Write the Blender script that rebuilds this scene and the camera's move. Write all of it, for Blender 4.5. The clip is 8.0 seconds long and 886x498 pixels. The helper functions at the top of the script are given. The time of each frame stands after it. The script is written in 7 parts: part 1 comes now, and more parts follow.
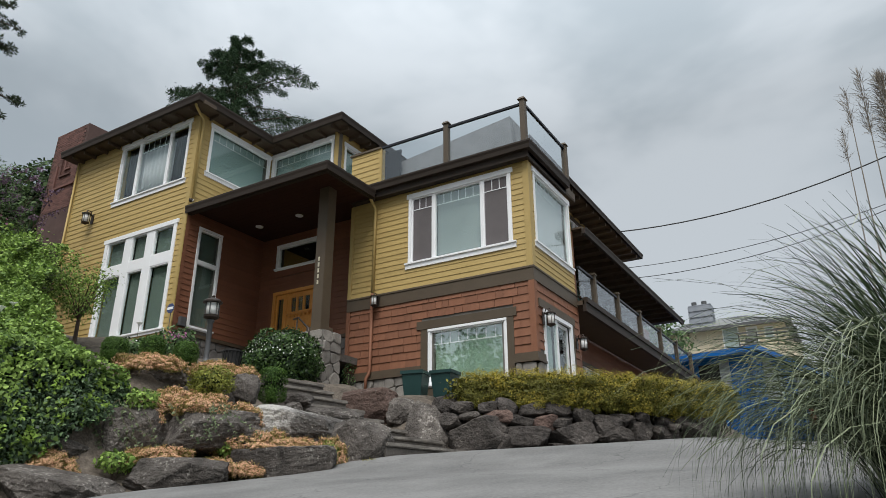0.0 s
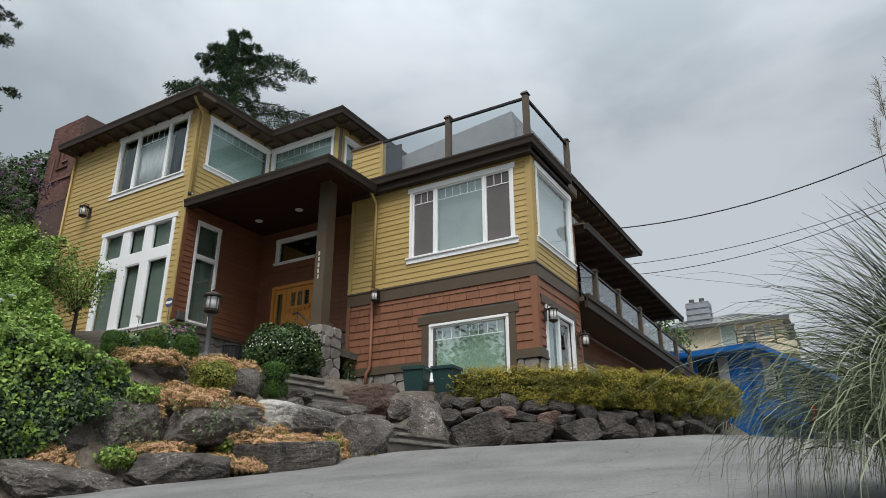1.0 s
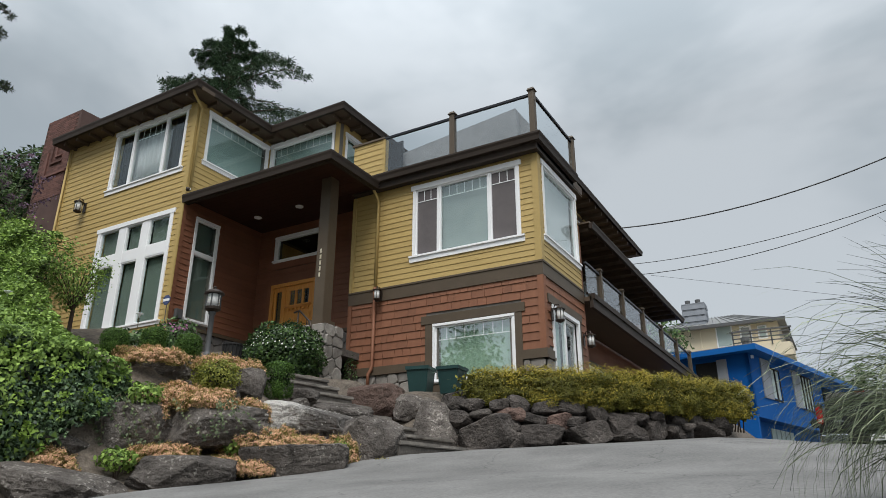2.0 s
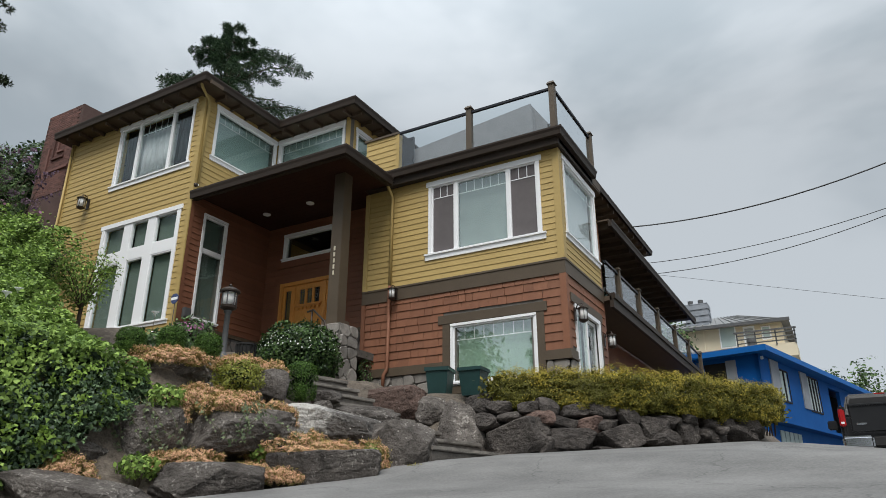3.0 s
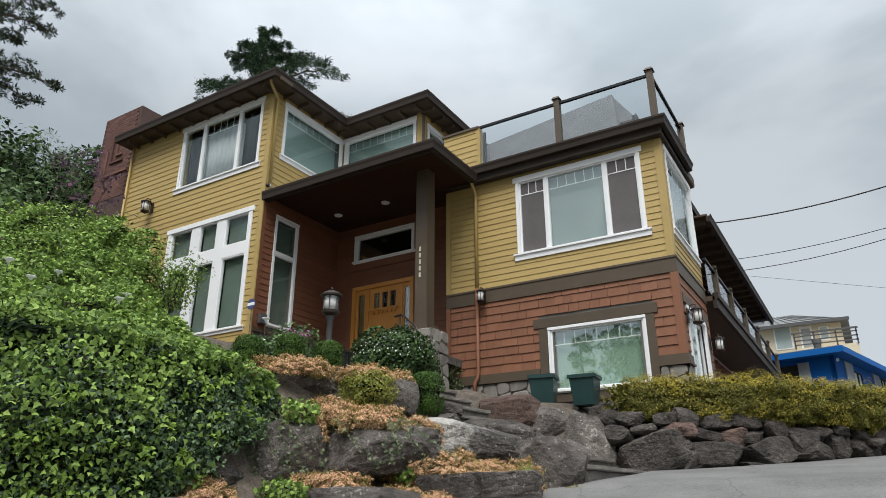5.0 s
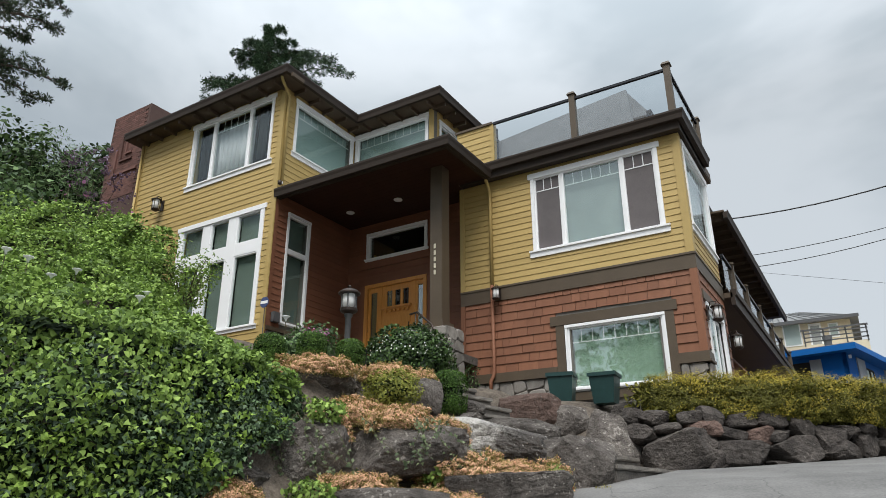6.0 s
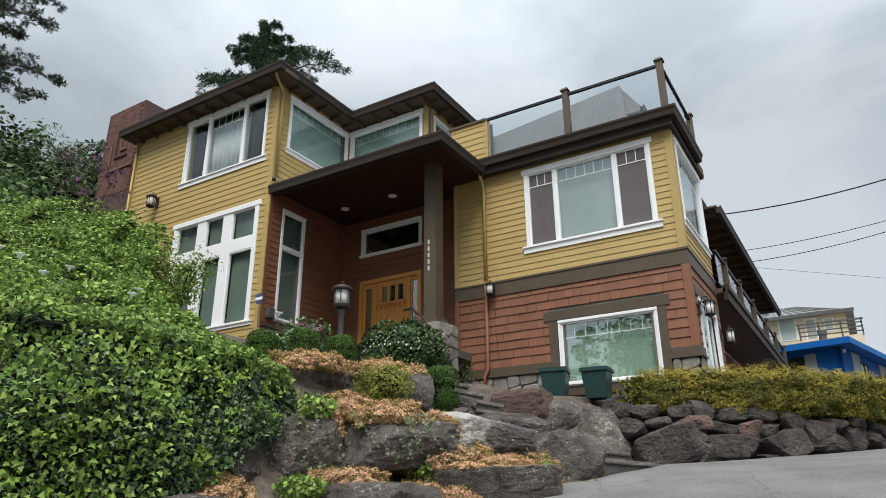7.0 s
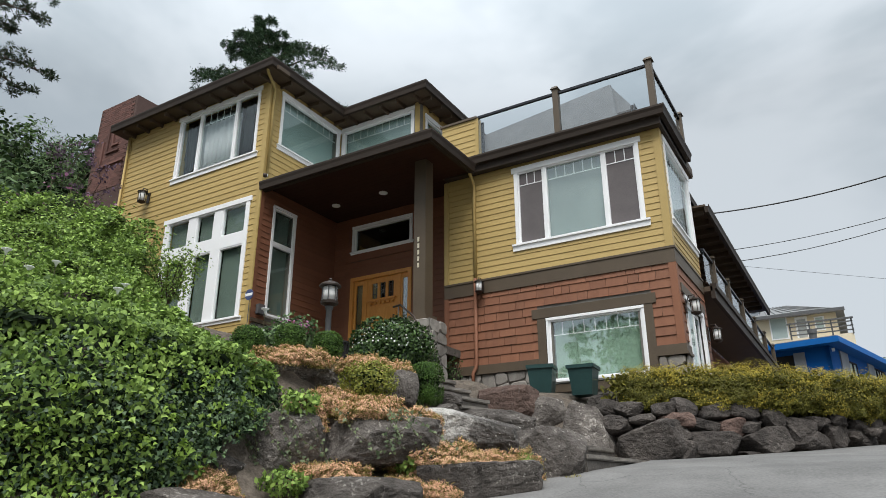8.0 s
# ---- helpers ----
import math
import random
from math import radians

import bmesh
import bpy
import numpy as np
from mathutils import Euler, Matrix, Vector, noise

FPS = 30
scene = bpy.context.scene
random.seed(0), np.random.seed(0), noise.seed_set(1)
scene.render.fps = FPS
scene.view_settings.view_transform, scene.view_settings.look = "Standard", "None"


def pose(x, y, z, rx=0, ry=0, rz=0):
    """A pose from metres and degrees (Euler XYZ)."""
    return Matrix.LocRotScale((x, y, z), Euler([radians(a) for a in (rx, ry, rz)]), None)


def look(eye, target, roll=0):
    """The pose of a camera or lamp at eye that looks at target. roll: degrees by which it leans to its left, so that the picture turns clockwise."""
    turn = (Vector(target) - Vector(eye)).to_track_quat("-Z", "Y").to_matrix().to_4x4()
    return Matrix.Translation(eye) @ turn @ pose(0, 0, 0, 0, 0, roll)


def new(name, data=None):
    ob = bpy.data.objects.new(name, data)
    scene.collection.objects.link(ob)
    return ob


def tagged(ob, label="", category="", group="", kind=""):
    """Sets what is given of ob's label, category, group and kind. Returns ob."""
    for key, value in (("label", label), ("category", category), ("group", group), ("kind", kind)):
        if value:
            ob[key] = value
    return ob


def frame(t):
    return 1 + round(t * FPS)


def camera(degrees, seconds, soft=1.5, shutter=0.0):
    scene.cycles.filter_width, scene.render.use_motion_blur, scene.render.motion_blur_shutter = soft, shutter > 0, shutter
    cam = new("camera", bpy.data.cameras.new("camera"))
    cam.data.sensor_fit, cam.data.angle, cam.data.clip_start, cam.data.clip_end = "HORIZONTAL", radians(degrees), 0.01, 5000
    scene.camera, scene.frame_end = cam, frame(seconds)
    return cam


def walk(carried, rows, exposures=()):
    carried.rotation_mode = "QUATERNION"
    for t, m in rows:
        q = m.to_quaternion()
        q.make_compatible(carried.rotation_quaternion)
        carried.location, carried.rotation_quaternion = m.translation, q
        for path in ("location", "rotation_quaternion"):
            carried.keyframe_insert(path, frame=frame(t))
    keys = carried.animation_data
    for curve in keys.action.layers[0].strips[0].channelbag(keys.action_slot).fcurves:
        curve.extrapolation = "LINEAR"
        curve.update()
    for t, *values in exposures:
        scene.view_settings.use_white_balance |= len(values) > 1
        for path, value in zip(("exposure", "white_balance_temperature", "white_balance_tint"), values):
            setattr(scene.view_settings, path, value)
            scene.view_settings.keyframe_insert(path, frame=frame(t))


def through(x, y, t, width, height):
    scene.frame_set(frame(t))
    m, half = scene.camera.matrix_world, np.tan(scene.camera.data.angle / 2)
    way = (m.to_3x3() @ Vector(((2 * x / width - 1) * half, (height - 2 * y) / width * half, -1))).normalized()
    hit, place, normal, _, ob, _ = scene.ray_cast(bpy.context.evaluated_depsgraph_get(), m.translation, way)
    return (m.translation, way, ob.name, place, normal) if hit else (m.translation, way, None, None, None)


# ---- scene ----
cam = camera(66.2, 8.0, soft=0.85)
PATH = [
    (0, (5.058, -11.87, -0.958), (4.096, -10.27, -0.24), -0.2),
    (0.5, (5.012, -11.854, -0.963), (4.051, -10.25, -0.251), -0.1),
    (1, (4.91, -11.835, -0.947), (3.955, -10.226, -0.239), 0.0),
    (1.5, (4.772, -11.801, -0.923), (3.826, -10.187, -0.216), 0.1),
    (3, (3.964, -11.654, -0.81), (3.043, -10.026, -0.101), 0.1),
    (3.5, (3.592, -11.63, -0.754), (2.665, -10.006, -0.044), 0.1),
    (4, (3.203, -11.632, -0.701), (2.264, -10.016, 0.012), 0.1),
    (4.5, (2.788, -11.641, -0.651), (1.831, -10.037, 0.065), 0.0),
    (5, (2.375, -11.676, -0.588), (1.402, -10.083, 0.13), 0.0),
    (5.2, (2.227, -11.678, -0.569), (1.251, -10.087, 0.148), 0.2),
    (6.5, (2.107, -11.699, -0.556), (1.123, -10.108, 0.15), -0.3),
    (7, (2.204, -11.689, -0.566), (1.225, -10.092, 0.134), -0.3),
    (7.5, (2.281, -11.682, -0.577), (1.308, -10.079, 0.119), -0.2),
    (8, (2.332, -11.681, -0.584), (1.363, -10.074, 0.108), -0.1),
]
walk(cam, [(t, look(eye, target, roll)) for t, eye, target, roll in PATH],
     exposures=((0, 0.66), (1.5, 0.66), (3, 0.66), (4.5, 0.74), (6.5, 0.87), (8, 0.87)))


# ---- world and light ----
world = bpy.data.worlds.new("overcast_sky")
scene.world = world
world.use_nodes = True
wn, wl = world.node_tree.nodes, world.node_tree.links
wn.clear()
w_out = wn.new("ShaderNodeOutputWorld")
w_bg = wn.new("ShaderNodeBackground")
w_sky = wn.new("ShaderNodeTexSky")
w_sky.sky_type = "NISHITA"
w_sky.sun_disc = False
w_sky.sun_elevation = radians(52)
w_sky.sun_rotation = radians(150)
w_tc = wn.new("ShaderNodeTexCoord")
w_map = wn.new("ShaderNodeMapping")
w_map.inputs["Scale"].default_value = (1.0, 1.0, 2.1)
w_n1 = wn.new("ShaderNodeTexNoise")
w_n1.inputs["Scale"].default_value = 1.7
w_n1.inputs["Detail"].default_value = 5.0
w_n1.inputs["Roughness"].default_value = 0.5
w_n1.inputs["Distortion"].default_value = 0.35
w_ramp = wn.new("ShaderNodeValToRGB")
w_ramp.color_ramp.interpolation = "EASE"
w_ramp.color_ramp.elements[0].position = 0.4
w_ramp.color_ramp.elements[0].color = (0.438, 0.5, 0.548, 1)
w_ramp.color_ramp.elements[1].position = 0.61
w_ramp.color_ramp.elements[1].color = (0.655, 0.71, 0.758, 1)
w_sep = wn.new("ShaderNodeSeparateXYZ")
w_zen = wn.new("ShaderNodeMapRange")
w_zen.inputs["From Min"].default_value = 0.5
w_zen.inputs["From Max"].default_value = 1.0
w_zen.inputs["To Min"].default_value = 1.0
w_zen.inputs["To Max"].default_value = 3.0
w_mul = wn.new("ShaderNodeMixRGB")
w_mul.blend_type = "MULTIPLY"
w_mul.inputs[0].default_value = 1.0
w_scl = wn.new("ShaderNodeMixRGB")
w_scl.blend_type = "MULTIPLY"
w_scl.inputs[0].default_value = 1.0
w_scl.inputs[2].default_value = (0.1, 0.1, 0.1, 1)
w_mix = wn.new("ShaderNodeMixRGB")
w_mix.inputs[0].default_value = 0.93
wl.new(w_tc.outputs["Generated"], w_map.inputs["Vector"])
wl.new(w_map.outputs[0], w_n1.inputs["Vector"])
wl.new(w_n1.outputs["Fac"], w_ramp.inputs[0])
wl.new(w_tc.outputs["Generated"], w_sep.inputs[0])
wl.new(w_sep.outputs["Z"], w_zen.inputs["Value"])
wl.new(w_ramp.outputs[0], w_mul.inputs[1])
wl.new(w_zen.outputs[0], w_mul.inputs[2])
wl.new(w_sky.outputs[0], w_scl.inputs[1])
wl.new(w_scl.outputs[0], w_mix.inputs[1])
wl.new(w_mul.outputs[0], w_mix.inputs[2])
wl.new(w_mix.outputs[0], w_bg.inputs["Color"])
w_bg.inputs["Strength"].default_value = 0.545
wl.new(w_bg.outputs[0], w_out.inputs["Surface"])

sun_data = bpy.data.lights.new("sun", "SUN")
sun_data.energy = 2.0
sun_data.angle = radians(35)
sun_data.color = (1.0, 0.97, 0.93)
sun = new("sun", sun_data)
sun.matrix_world = look((5, -10.5, 18), (0, 0, 0))


# ---- materials ----
def material(name, a, b, size=0.3, rough=0.7, bump=0.3, fine=0.02, metal=0.0, island=0.0, piece=0.0,
             lo=0.35, hi=0.65, stretch=(1, 1, 1), spec=0.4, soft=0.0, bump_dist=0.01):
    """Two-colour noise material at real size: size and fine in metres; island and piece vary the value."""
    m = bpy.data.materials.new(name)
    m.use_nodes = True
    nt = m.node_tree
    n, l = nt.nodes, nt.links
    p = n["Principled BSDF"]
    g = n.new("ShaderNodeNewGeometry")
    mp = n.new("ShaderNodeMapping")
    mp.inputs["Scale"].default_value = stretch
    l.new(g.outputs["Position"], mp.inputs["Vector"])
    big = n.new("ShaderNodeTexNoise")
    big.inputs["Scale"].default_value = 1.0 / size
    big.inputs["Detail"].default_value = 9
    big.inputs["Roughness"].default_value = 0.62
    l.new(mp.outputs[0], big.inputs["Vector"])
    small = n.new("ShaderNodeTexNoise")
    small.inputs["Scale"].default_value = 1.0 / fine
    small.inputs["Detail"].default_value = 3
    l.new(mp.outputs[0], small.inputs["Vector"])
    add = n.new("ShaderNodeMath")
    add.operation = "MULTIPLY_ADD"
    add.inputs[1].default_value = 0.35
    l.new(small.outputs["Fac"], add.inputs[0])
    sub = n.new("ShaderNodeMath")
    sub.operation = "MULTIPLY_ADD"
    sub.inputs[1].default_value = 0.65
    sub.inputs[2].default_value = 0.0
    l.new(big.outputs["Fac"], sub.inputs[0])
    l.new(sub.outputs[0], add.inputs[2])
    mr = n.new("ShaderNodeMapRange")
    mr.inputs["From Min"].default_value = lo
    mr.inputs["From Max"].default_value = hi
    l.new(add.outputs[0], mr.inputs["Value"])
    mix = n.new("ShaderNodeMixRGB")
    mix.inputs[1].default_value = (*a, 1)
    mix.inputs[2].default_value = (*b, 1)
    l.new(mr.outputs[0], mix.inputs[0])
    last = mix.outputs[0]
    for amount, kind in ((island, "g"), (piece, "o")):
        if amount:
            src = g.outputs["Random Per Island"] if kind == "g" else n.new("ShaderNodeObjectInfo").outputs["Random"]
            r = n.new("ShaderNodeMapRange")
            r.inputs["To Min"].default_value = 1 - amount
            r.inputs["To Max"].default_value = 1 + amount
            l.new(src, r.inputs["Value"])
            mu = n.new("ShaderNodeMixRGB")
            mu.blend_type = "MULTIPLY"
            mu.inputs[0].default_value = 1
            l.new(last, mu.inputs[1])
            l.new(r.outputs[0], mu.inputs[2])
            last = mu.outputs[0]
    l.new(last, p.inputs["Base Color"])
    p.inputs["Roughness"].default_value = rough
    p.inputs["Metallic"].default_value = metal
    p.inputs["Specular IOR Level"].default_value = spec
    if soft:
        p.inputs["Subsurface Weight"].default_value = 0.0
        p.inputs["Sheen Weight"].default_value = soft
    if bump:
        bp = n.new("ShaderNodeBump")
        bp.inputs["Strength"].default_value = bump
        bp.inputs["Distance"].default_value = bump_dist
        l.new(add.outputs[0], bp.inputs["Height"])
        l.new(bp.outputs[0], p.inputs["Normal"])
    return m


def leafy(name, a, b, island=0.35, rough=0.55, size=0.5, through=0.25, spec=0.18):
    """Leaf material: colour varies from leaf to leaf between a and b, with a little light passing through."""
    m = bpy.data.materials.new(name)
    m.use_nodes = True
    nt = m.node_tree
    n, l = nt.nodes, nt.links
    p = n["Principled BSDF"]
    g = n.new("ShaderNodeNewGeometry")
    big = n.new("ShaderNodeTexNoise")
    big.inputs["Scale"].default_value = 1.0 / size
    big.inputs["Detail"].default_value = 3
    l.new(g.outputs["Position"], big.inputs["Vector"])
    mx = n.new("ShaderNodeMath")
    mx.operation = "ADD"
    l.new(g.outputs["Random Per Island"], mx.inputs[0])
    l.new(big.outputs["Fac"], mx.inputs[1])
    mr = n.new("ShaderNodeMapRange")
    mr.inputs["From Min"].default_value = 0.45
    mr.inputs["From Max"].default_value = 1.5
    l.new(mx.outputs[0], mr.inputs["Value"])
    mix = n.new("ShaderNodeMixRGB")
    mix.inputs[1].default_value = (*a, 1)
    mix.inputs[2].default_value = (*b, 1)
    l.new(mr.outputs[0], mix.inputs[0])
    r = n.new("ShaderNodeMapRange")
    r.inputs["To Min"].default_value = 1 - island
    r.inputs["To Max"].default_value = 1 + island
    l.new(g.outputs["Random Per Island"], r.inputs["Value"])
    mu = n.new("ShaderNodeMixRGB")
    mu.blend_type = "MULTIPLY"
    mu.inputs[0].default_value = 1
    l.new(mix.outputs[0], mu.inputs[1])
    l.new(r.outputs[0], mu.inputs[2])
    l.new(mu.outputs[0], p.inputs["Base Color"])
    p.inputs["Roughness"].default_value = rough
    p.inputs["Specular IOR Level"].default_value = spec
    tr = n.new("ShaderNodeBsdfTranslucent")
    l.new(mu.outputs[0], tr.inputs["Color"])
    ms = n.new("ShaderNodeMixShader")
    ms.inputs[0].default_value = through
    l.new(p.outputs[0], ms.inputs[1])
    l.new(tr.outputs[0], ms.inputs[2])
    l.new(ms.outputs[0], n["Material Output"].inputs["Surface"])
    return m


def glass_material(name, mirrored, tint):
    """Clear glass; mirrored: how much of the light a surface mirrors head-on."""
    m = bpy.data.materials.new(name)
    m.use_nodes = True
    nt = m.node_tree
    n, l = nt.nodes, nt.links
    n.remove(n["Principled BSDF"])
    t = n.new("ShaderNodeBsdfTransparent")
    t.inputs[0].default_value = (*tint, 1)
    gl = n.new("ShaderNodeBsdfGlossy")
    gl.inputs["Roughness"].default_value = 0.02
    gl.inputs["Color"].default_value = (0.95, 0.97, 1, 1)
    lw = n.new("ShaderNodeLayerWeight")
    pw = n.new("ShaderNodeMath")
    pw.operation = "POWER"
    pw.inputs[1].default_value = 4.0
    l.new(lw.outputs["Facing"], pw.inputs[0])
    fr = n.new("ShaderNodeMapRange")
    fr.inputs["To Min"].default_value = mirrored
    fr.inputs["To Max"].default_value = 0.6
    l.new(pw.outputs[0], fr.inputs["Value"])
    ms = n.new("ShaderNodeMixShader")
    l.new(fr.outputs[0], ms.inputs[0])
    l.new(t.outputs[0], ms.inputs[1])
    l.new(gl.outputs[0], ms.inputs[2])
    l.new(ms.outputs[0], n["Material Output"].inputs["Surface"])
    return m


def add_cracks(m, scale, width):
    """Thin wandering dark cracks over a material's colour."""
    n, l = m.node_tree.nodes, m.node_tree.links
    p = n["Principled BSDF"]
    g = n.new("ShaderNodeNewGeometry")
    warp = n.new("ShaderNodeTexNoise")
    warp.inputs["Scale"].default_value = 1.6
    warp.inputs["Detail"].default_value = 8
    mixv = n.new("ShaderNodeMixRGB")
    mixv.blend_type = "ADD"
    mixv.inputs[0].default_value = 0.9
    l.new(g.outputs["Position"], warp.inputs["Vector"])
    l.new(g.outputs["Position"], mixv.inputs[1])
    l.new(warp.outputs["Color"], mixv.inputs[2])
    v = n.new("ShaderNodeTexVoronoi")
    v.feature = "DISTANCE_TO_EDGE"
    v.inputs["Scale"].default_value = scale
    l.new(mixv.outputs[0], v.inputs["Vector"])
    r = n.new("ShaderNodeMapRange")
    r.inputs["From Max"].default_value = width
    r.inputs["To Min"].default_value = 0.62
    l.new(v.outputs["Distance"], r.inputs["Value"])
    mu = n.new("ShaderNodeMixRGB")
    mu.blend_type = "MULTIPLY"
    mu.inputs[0].default_value = 1.0
    l.new(p.inputs["Base Color"].links[0].from_socket, mu.inputs[1])
    l.new(r.outputs[0], mu.inputs[2])
    l.new(mu.outputs[0], p.inputs["Base Color"])


M_YEL = material("yellow_siding_paint", (0.385, 0.276, 0.1), (0.45, 0.325, 0.122), size=0.9, rough=0.6, bump=0.15, fine=0.03, piece=0.05, stretch=(1, 1, 6))
M_YTRIM = material("yellow_trim_paint", (0.38, 0.274, 0.1), (0.44, 0.318, 0.118), size=0.7, rough=0.55, bump=0.1)
M_RED = material("red_brown_shingle_paint", (0.178, 0.073, 0.039), (0.22, 0.094, 0.05), size=0.5, rough=0.65, bump=0.25, fine=0.015, piece=0.11, stretch=(4, 4, 0.7))
M_REDL = material("red_brown_lap_paint", (0.165, 0.066, 0.036), (0.205, 0.086, 0.047), size=0.6, rough=0.6, bump=0.15, piece=0.07)
M_TAUPE = material("taupe_trim_paint", (0.072, 0.053, 0.035), (0.094, 0.071, 0.047), size=0.5, rough=0.55, bump=0.12)
M_GUTTER = material("brown_gutter_paint", (0.028, 0.02, 0.015), (0.04, 0.029, 0.022), size=0.8, rough=0.6, bump=0.08, spec=0.25)
M_SOFFIT = material("brown_soffit_boards", (0.062, 0.042, 0.026), (0.085, 0.058, 0.037), size=0.4, rough=0.6, bump=0.2)
M_CEIL = material("porch_ceiling_paint", (0.036, 0.015, 0.01), (0.048, 0.02, 0.013), size=0.5, rough=0.65, bump=0.1, spec=0.2)
M_WHITE = material("white_window_paint", (0.78, 0.79, 0.8), (0.84, 0.85, 0.86), size=0.6, rough=0.4, bump=0.04)
M_GLASS = glass_material("window_glass", 0.055, (0.9, 0.95, 0.93))
M_GLASS_B = glass_material("coated_window_glass", 0.16, (0.86, 0.93, 0.9))
M_GLASS_C = glass_material("street_window_glass", 0.25, (0.95, 0.98, 0.96))
M_RAILGLASS = glass_material("railing_glass", 0.09, (0.86, 0.89, 0.9))
M_SCREEN = material("insect_screen", (0.1, 0.09, 0.092), (0.135, 0.12, 0.122), size=0.4, rough=0.8, bump=0.0)
M_BLIND_G = material("green_roller_blind", (0.33, 0.47, 0.37), (0.37, 0.51, 0.41), size=0.5, rough=0.8, bump=0.05)
M_BLIND_T = material("pale_teal_blind", (0.34, 0.42, 0.42), (0.4, 0.48, 0.47), size=0.6, rough=0.8, bump=0.05)
M_BLIND_D = material("grey_green_blind", (0.13, 0.165, 0.145), (0.17, 0.2, 0.18), size=0.5, rough=0.8, bump=0.05)
# mottled grey: part of the sky's reflection put into the backing's colour
M_BLIND_U = material("grey_reflection_shade", (0.26, 0.28, 0.28), (0.38, 0.4, 0.4), size=0.5, rough=0.8, bump=0.05)
# vertical streaks of both curtains: shading of the folds put into colour
M_CURTAIN = material("white_sheer_curtain", (0.5, 0.48, 0.53), (0.86, 0.84, 0.88), size=0.12, rough=0.9, bump=0.3, stretch=(8, 8, 0.2))
M_DARKC = material("dark_curtain", (0.018, 0.018, 0.021), (0.06, 0.058, 0.064), size=0.12, rough=0.9, bump=0.3, stretch=(8, 8, 0.15))
# near-black standing in for unlit depth; also plain dark panes and frames
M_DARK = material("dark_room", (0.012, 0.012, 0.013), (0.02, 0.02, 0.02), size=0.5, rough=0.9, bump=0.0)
M_STONE = material("stone_veneer", (0.15, 0.138, 0.123), (0.29, 0.268, 0.242), size=0.18, rough=0.85, bump=0.7, fine=0.012, piece=0.28)
# darker copy of the veneer: shade of the porch recess in its colour
M_STONED = material("shaded_stone_veneer", (0.1, 0.095, 0.09), (0.19, 0.18, 0.17), size=0.18, rough=0.85, bump=0.7, fine=0.012, piece=0.28)
M_MORTAR = material("mortar", (0.12, 0.11, 0.1), (0.17, 0.16, 0.14), size=0.1, rough=0.95, bump=0.4)
M_SHINGLE = material("grey_roof_shingle", (0.2, 0.2, 0.2), (0.28, 0.28, 0.28), size=0.3, rough=0.9, bump=0.5, fine=0.02)
M_DOOR = material("honey_stained_wood", (0.58, 0.25, 0.05), (0.7, 0.33, 0.085), size=0.12, rough=0.4, bump=0.15, stretch=(6, 6, 0.4))
M_BLACKM = material("black_bronze_metal", (0.04, 0.03, 0.025), (0.06, 0.046, 0.038), size=0.1, rough=0.45, bump=0.1, metal=0.6)
M_RAIL = material("navy_black_rail_paint", (0.012, 0.014, 0.02), (0.02, 0.023, 0.031), size=0.3, rough=0.45, bump=0.05, spec=0.3)
M_GREYM = material("grey_painted_metal", (0.07, 0.072, 0.075), (0.095, 0.097, 0.1), size=0.1, rough=0.5, bump=0.1)
M_FROST = leafy("frosted_lantern_glass", (0.9, 0.9, 0.88), (0.93, 0.93, 0.91), island=0.02, rough=0.35, through=0.2)
M_BRICK = material("dark_red_brick", (0.1, 0.048, 0.039), (0.14, 0.068, 0.055), size=0.35, rough=0.85, bump=0.5, fine=0.02, piece=0.25)
M_BRICKM = material("brick_mortar", (0.07, 0.042, 0.036), (0.095, 0.058, 0.05), size=0.3, rough=0.95, bump=0.3)
M_ROAD = material("worn_grey_pavement", (0.105, 0.103, 0.1), (0.185, 0.182, 0.176), size=0.9, rough=0.85, bump=0.5, fine=0.025, lo=0.38, hi=0.62)
add_cracks(M_ROAD, 0.45, 0.006)
M_SOIL = material("garden_soil", (0.045, 0.036, 0.028), (0.15, 0.125, 0.1), size=0.1, rough=0.95, bump=0.9, fine=0.02, bump_dist=0.03)
# treads are paler than the risers, so the step edges read
M_TREAD = material("pale_concrete_tread", (0.12, 0.108, 0.096), (0.25, 0.228, 0.2), size=0.12, rough=0.9, bump=0.5, fine=0.012)
M_CONC = material("exposed_concrete", (0.06, 0.053, 0.047), (0.15, 0.134, 0.118), size=0.1, rough=0.9, bump=0.5, fine=0.012)
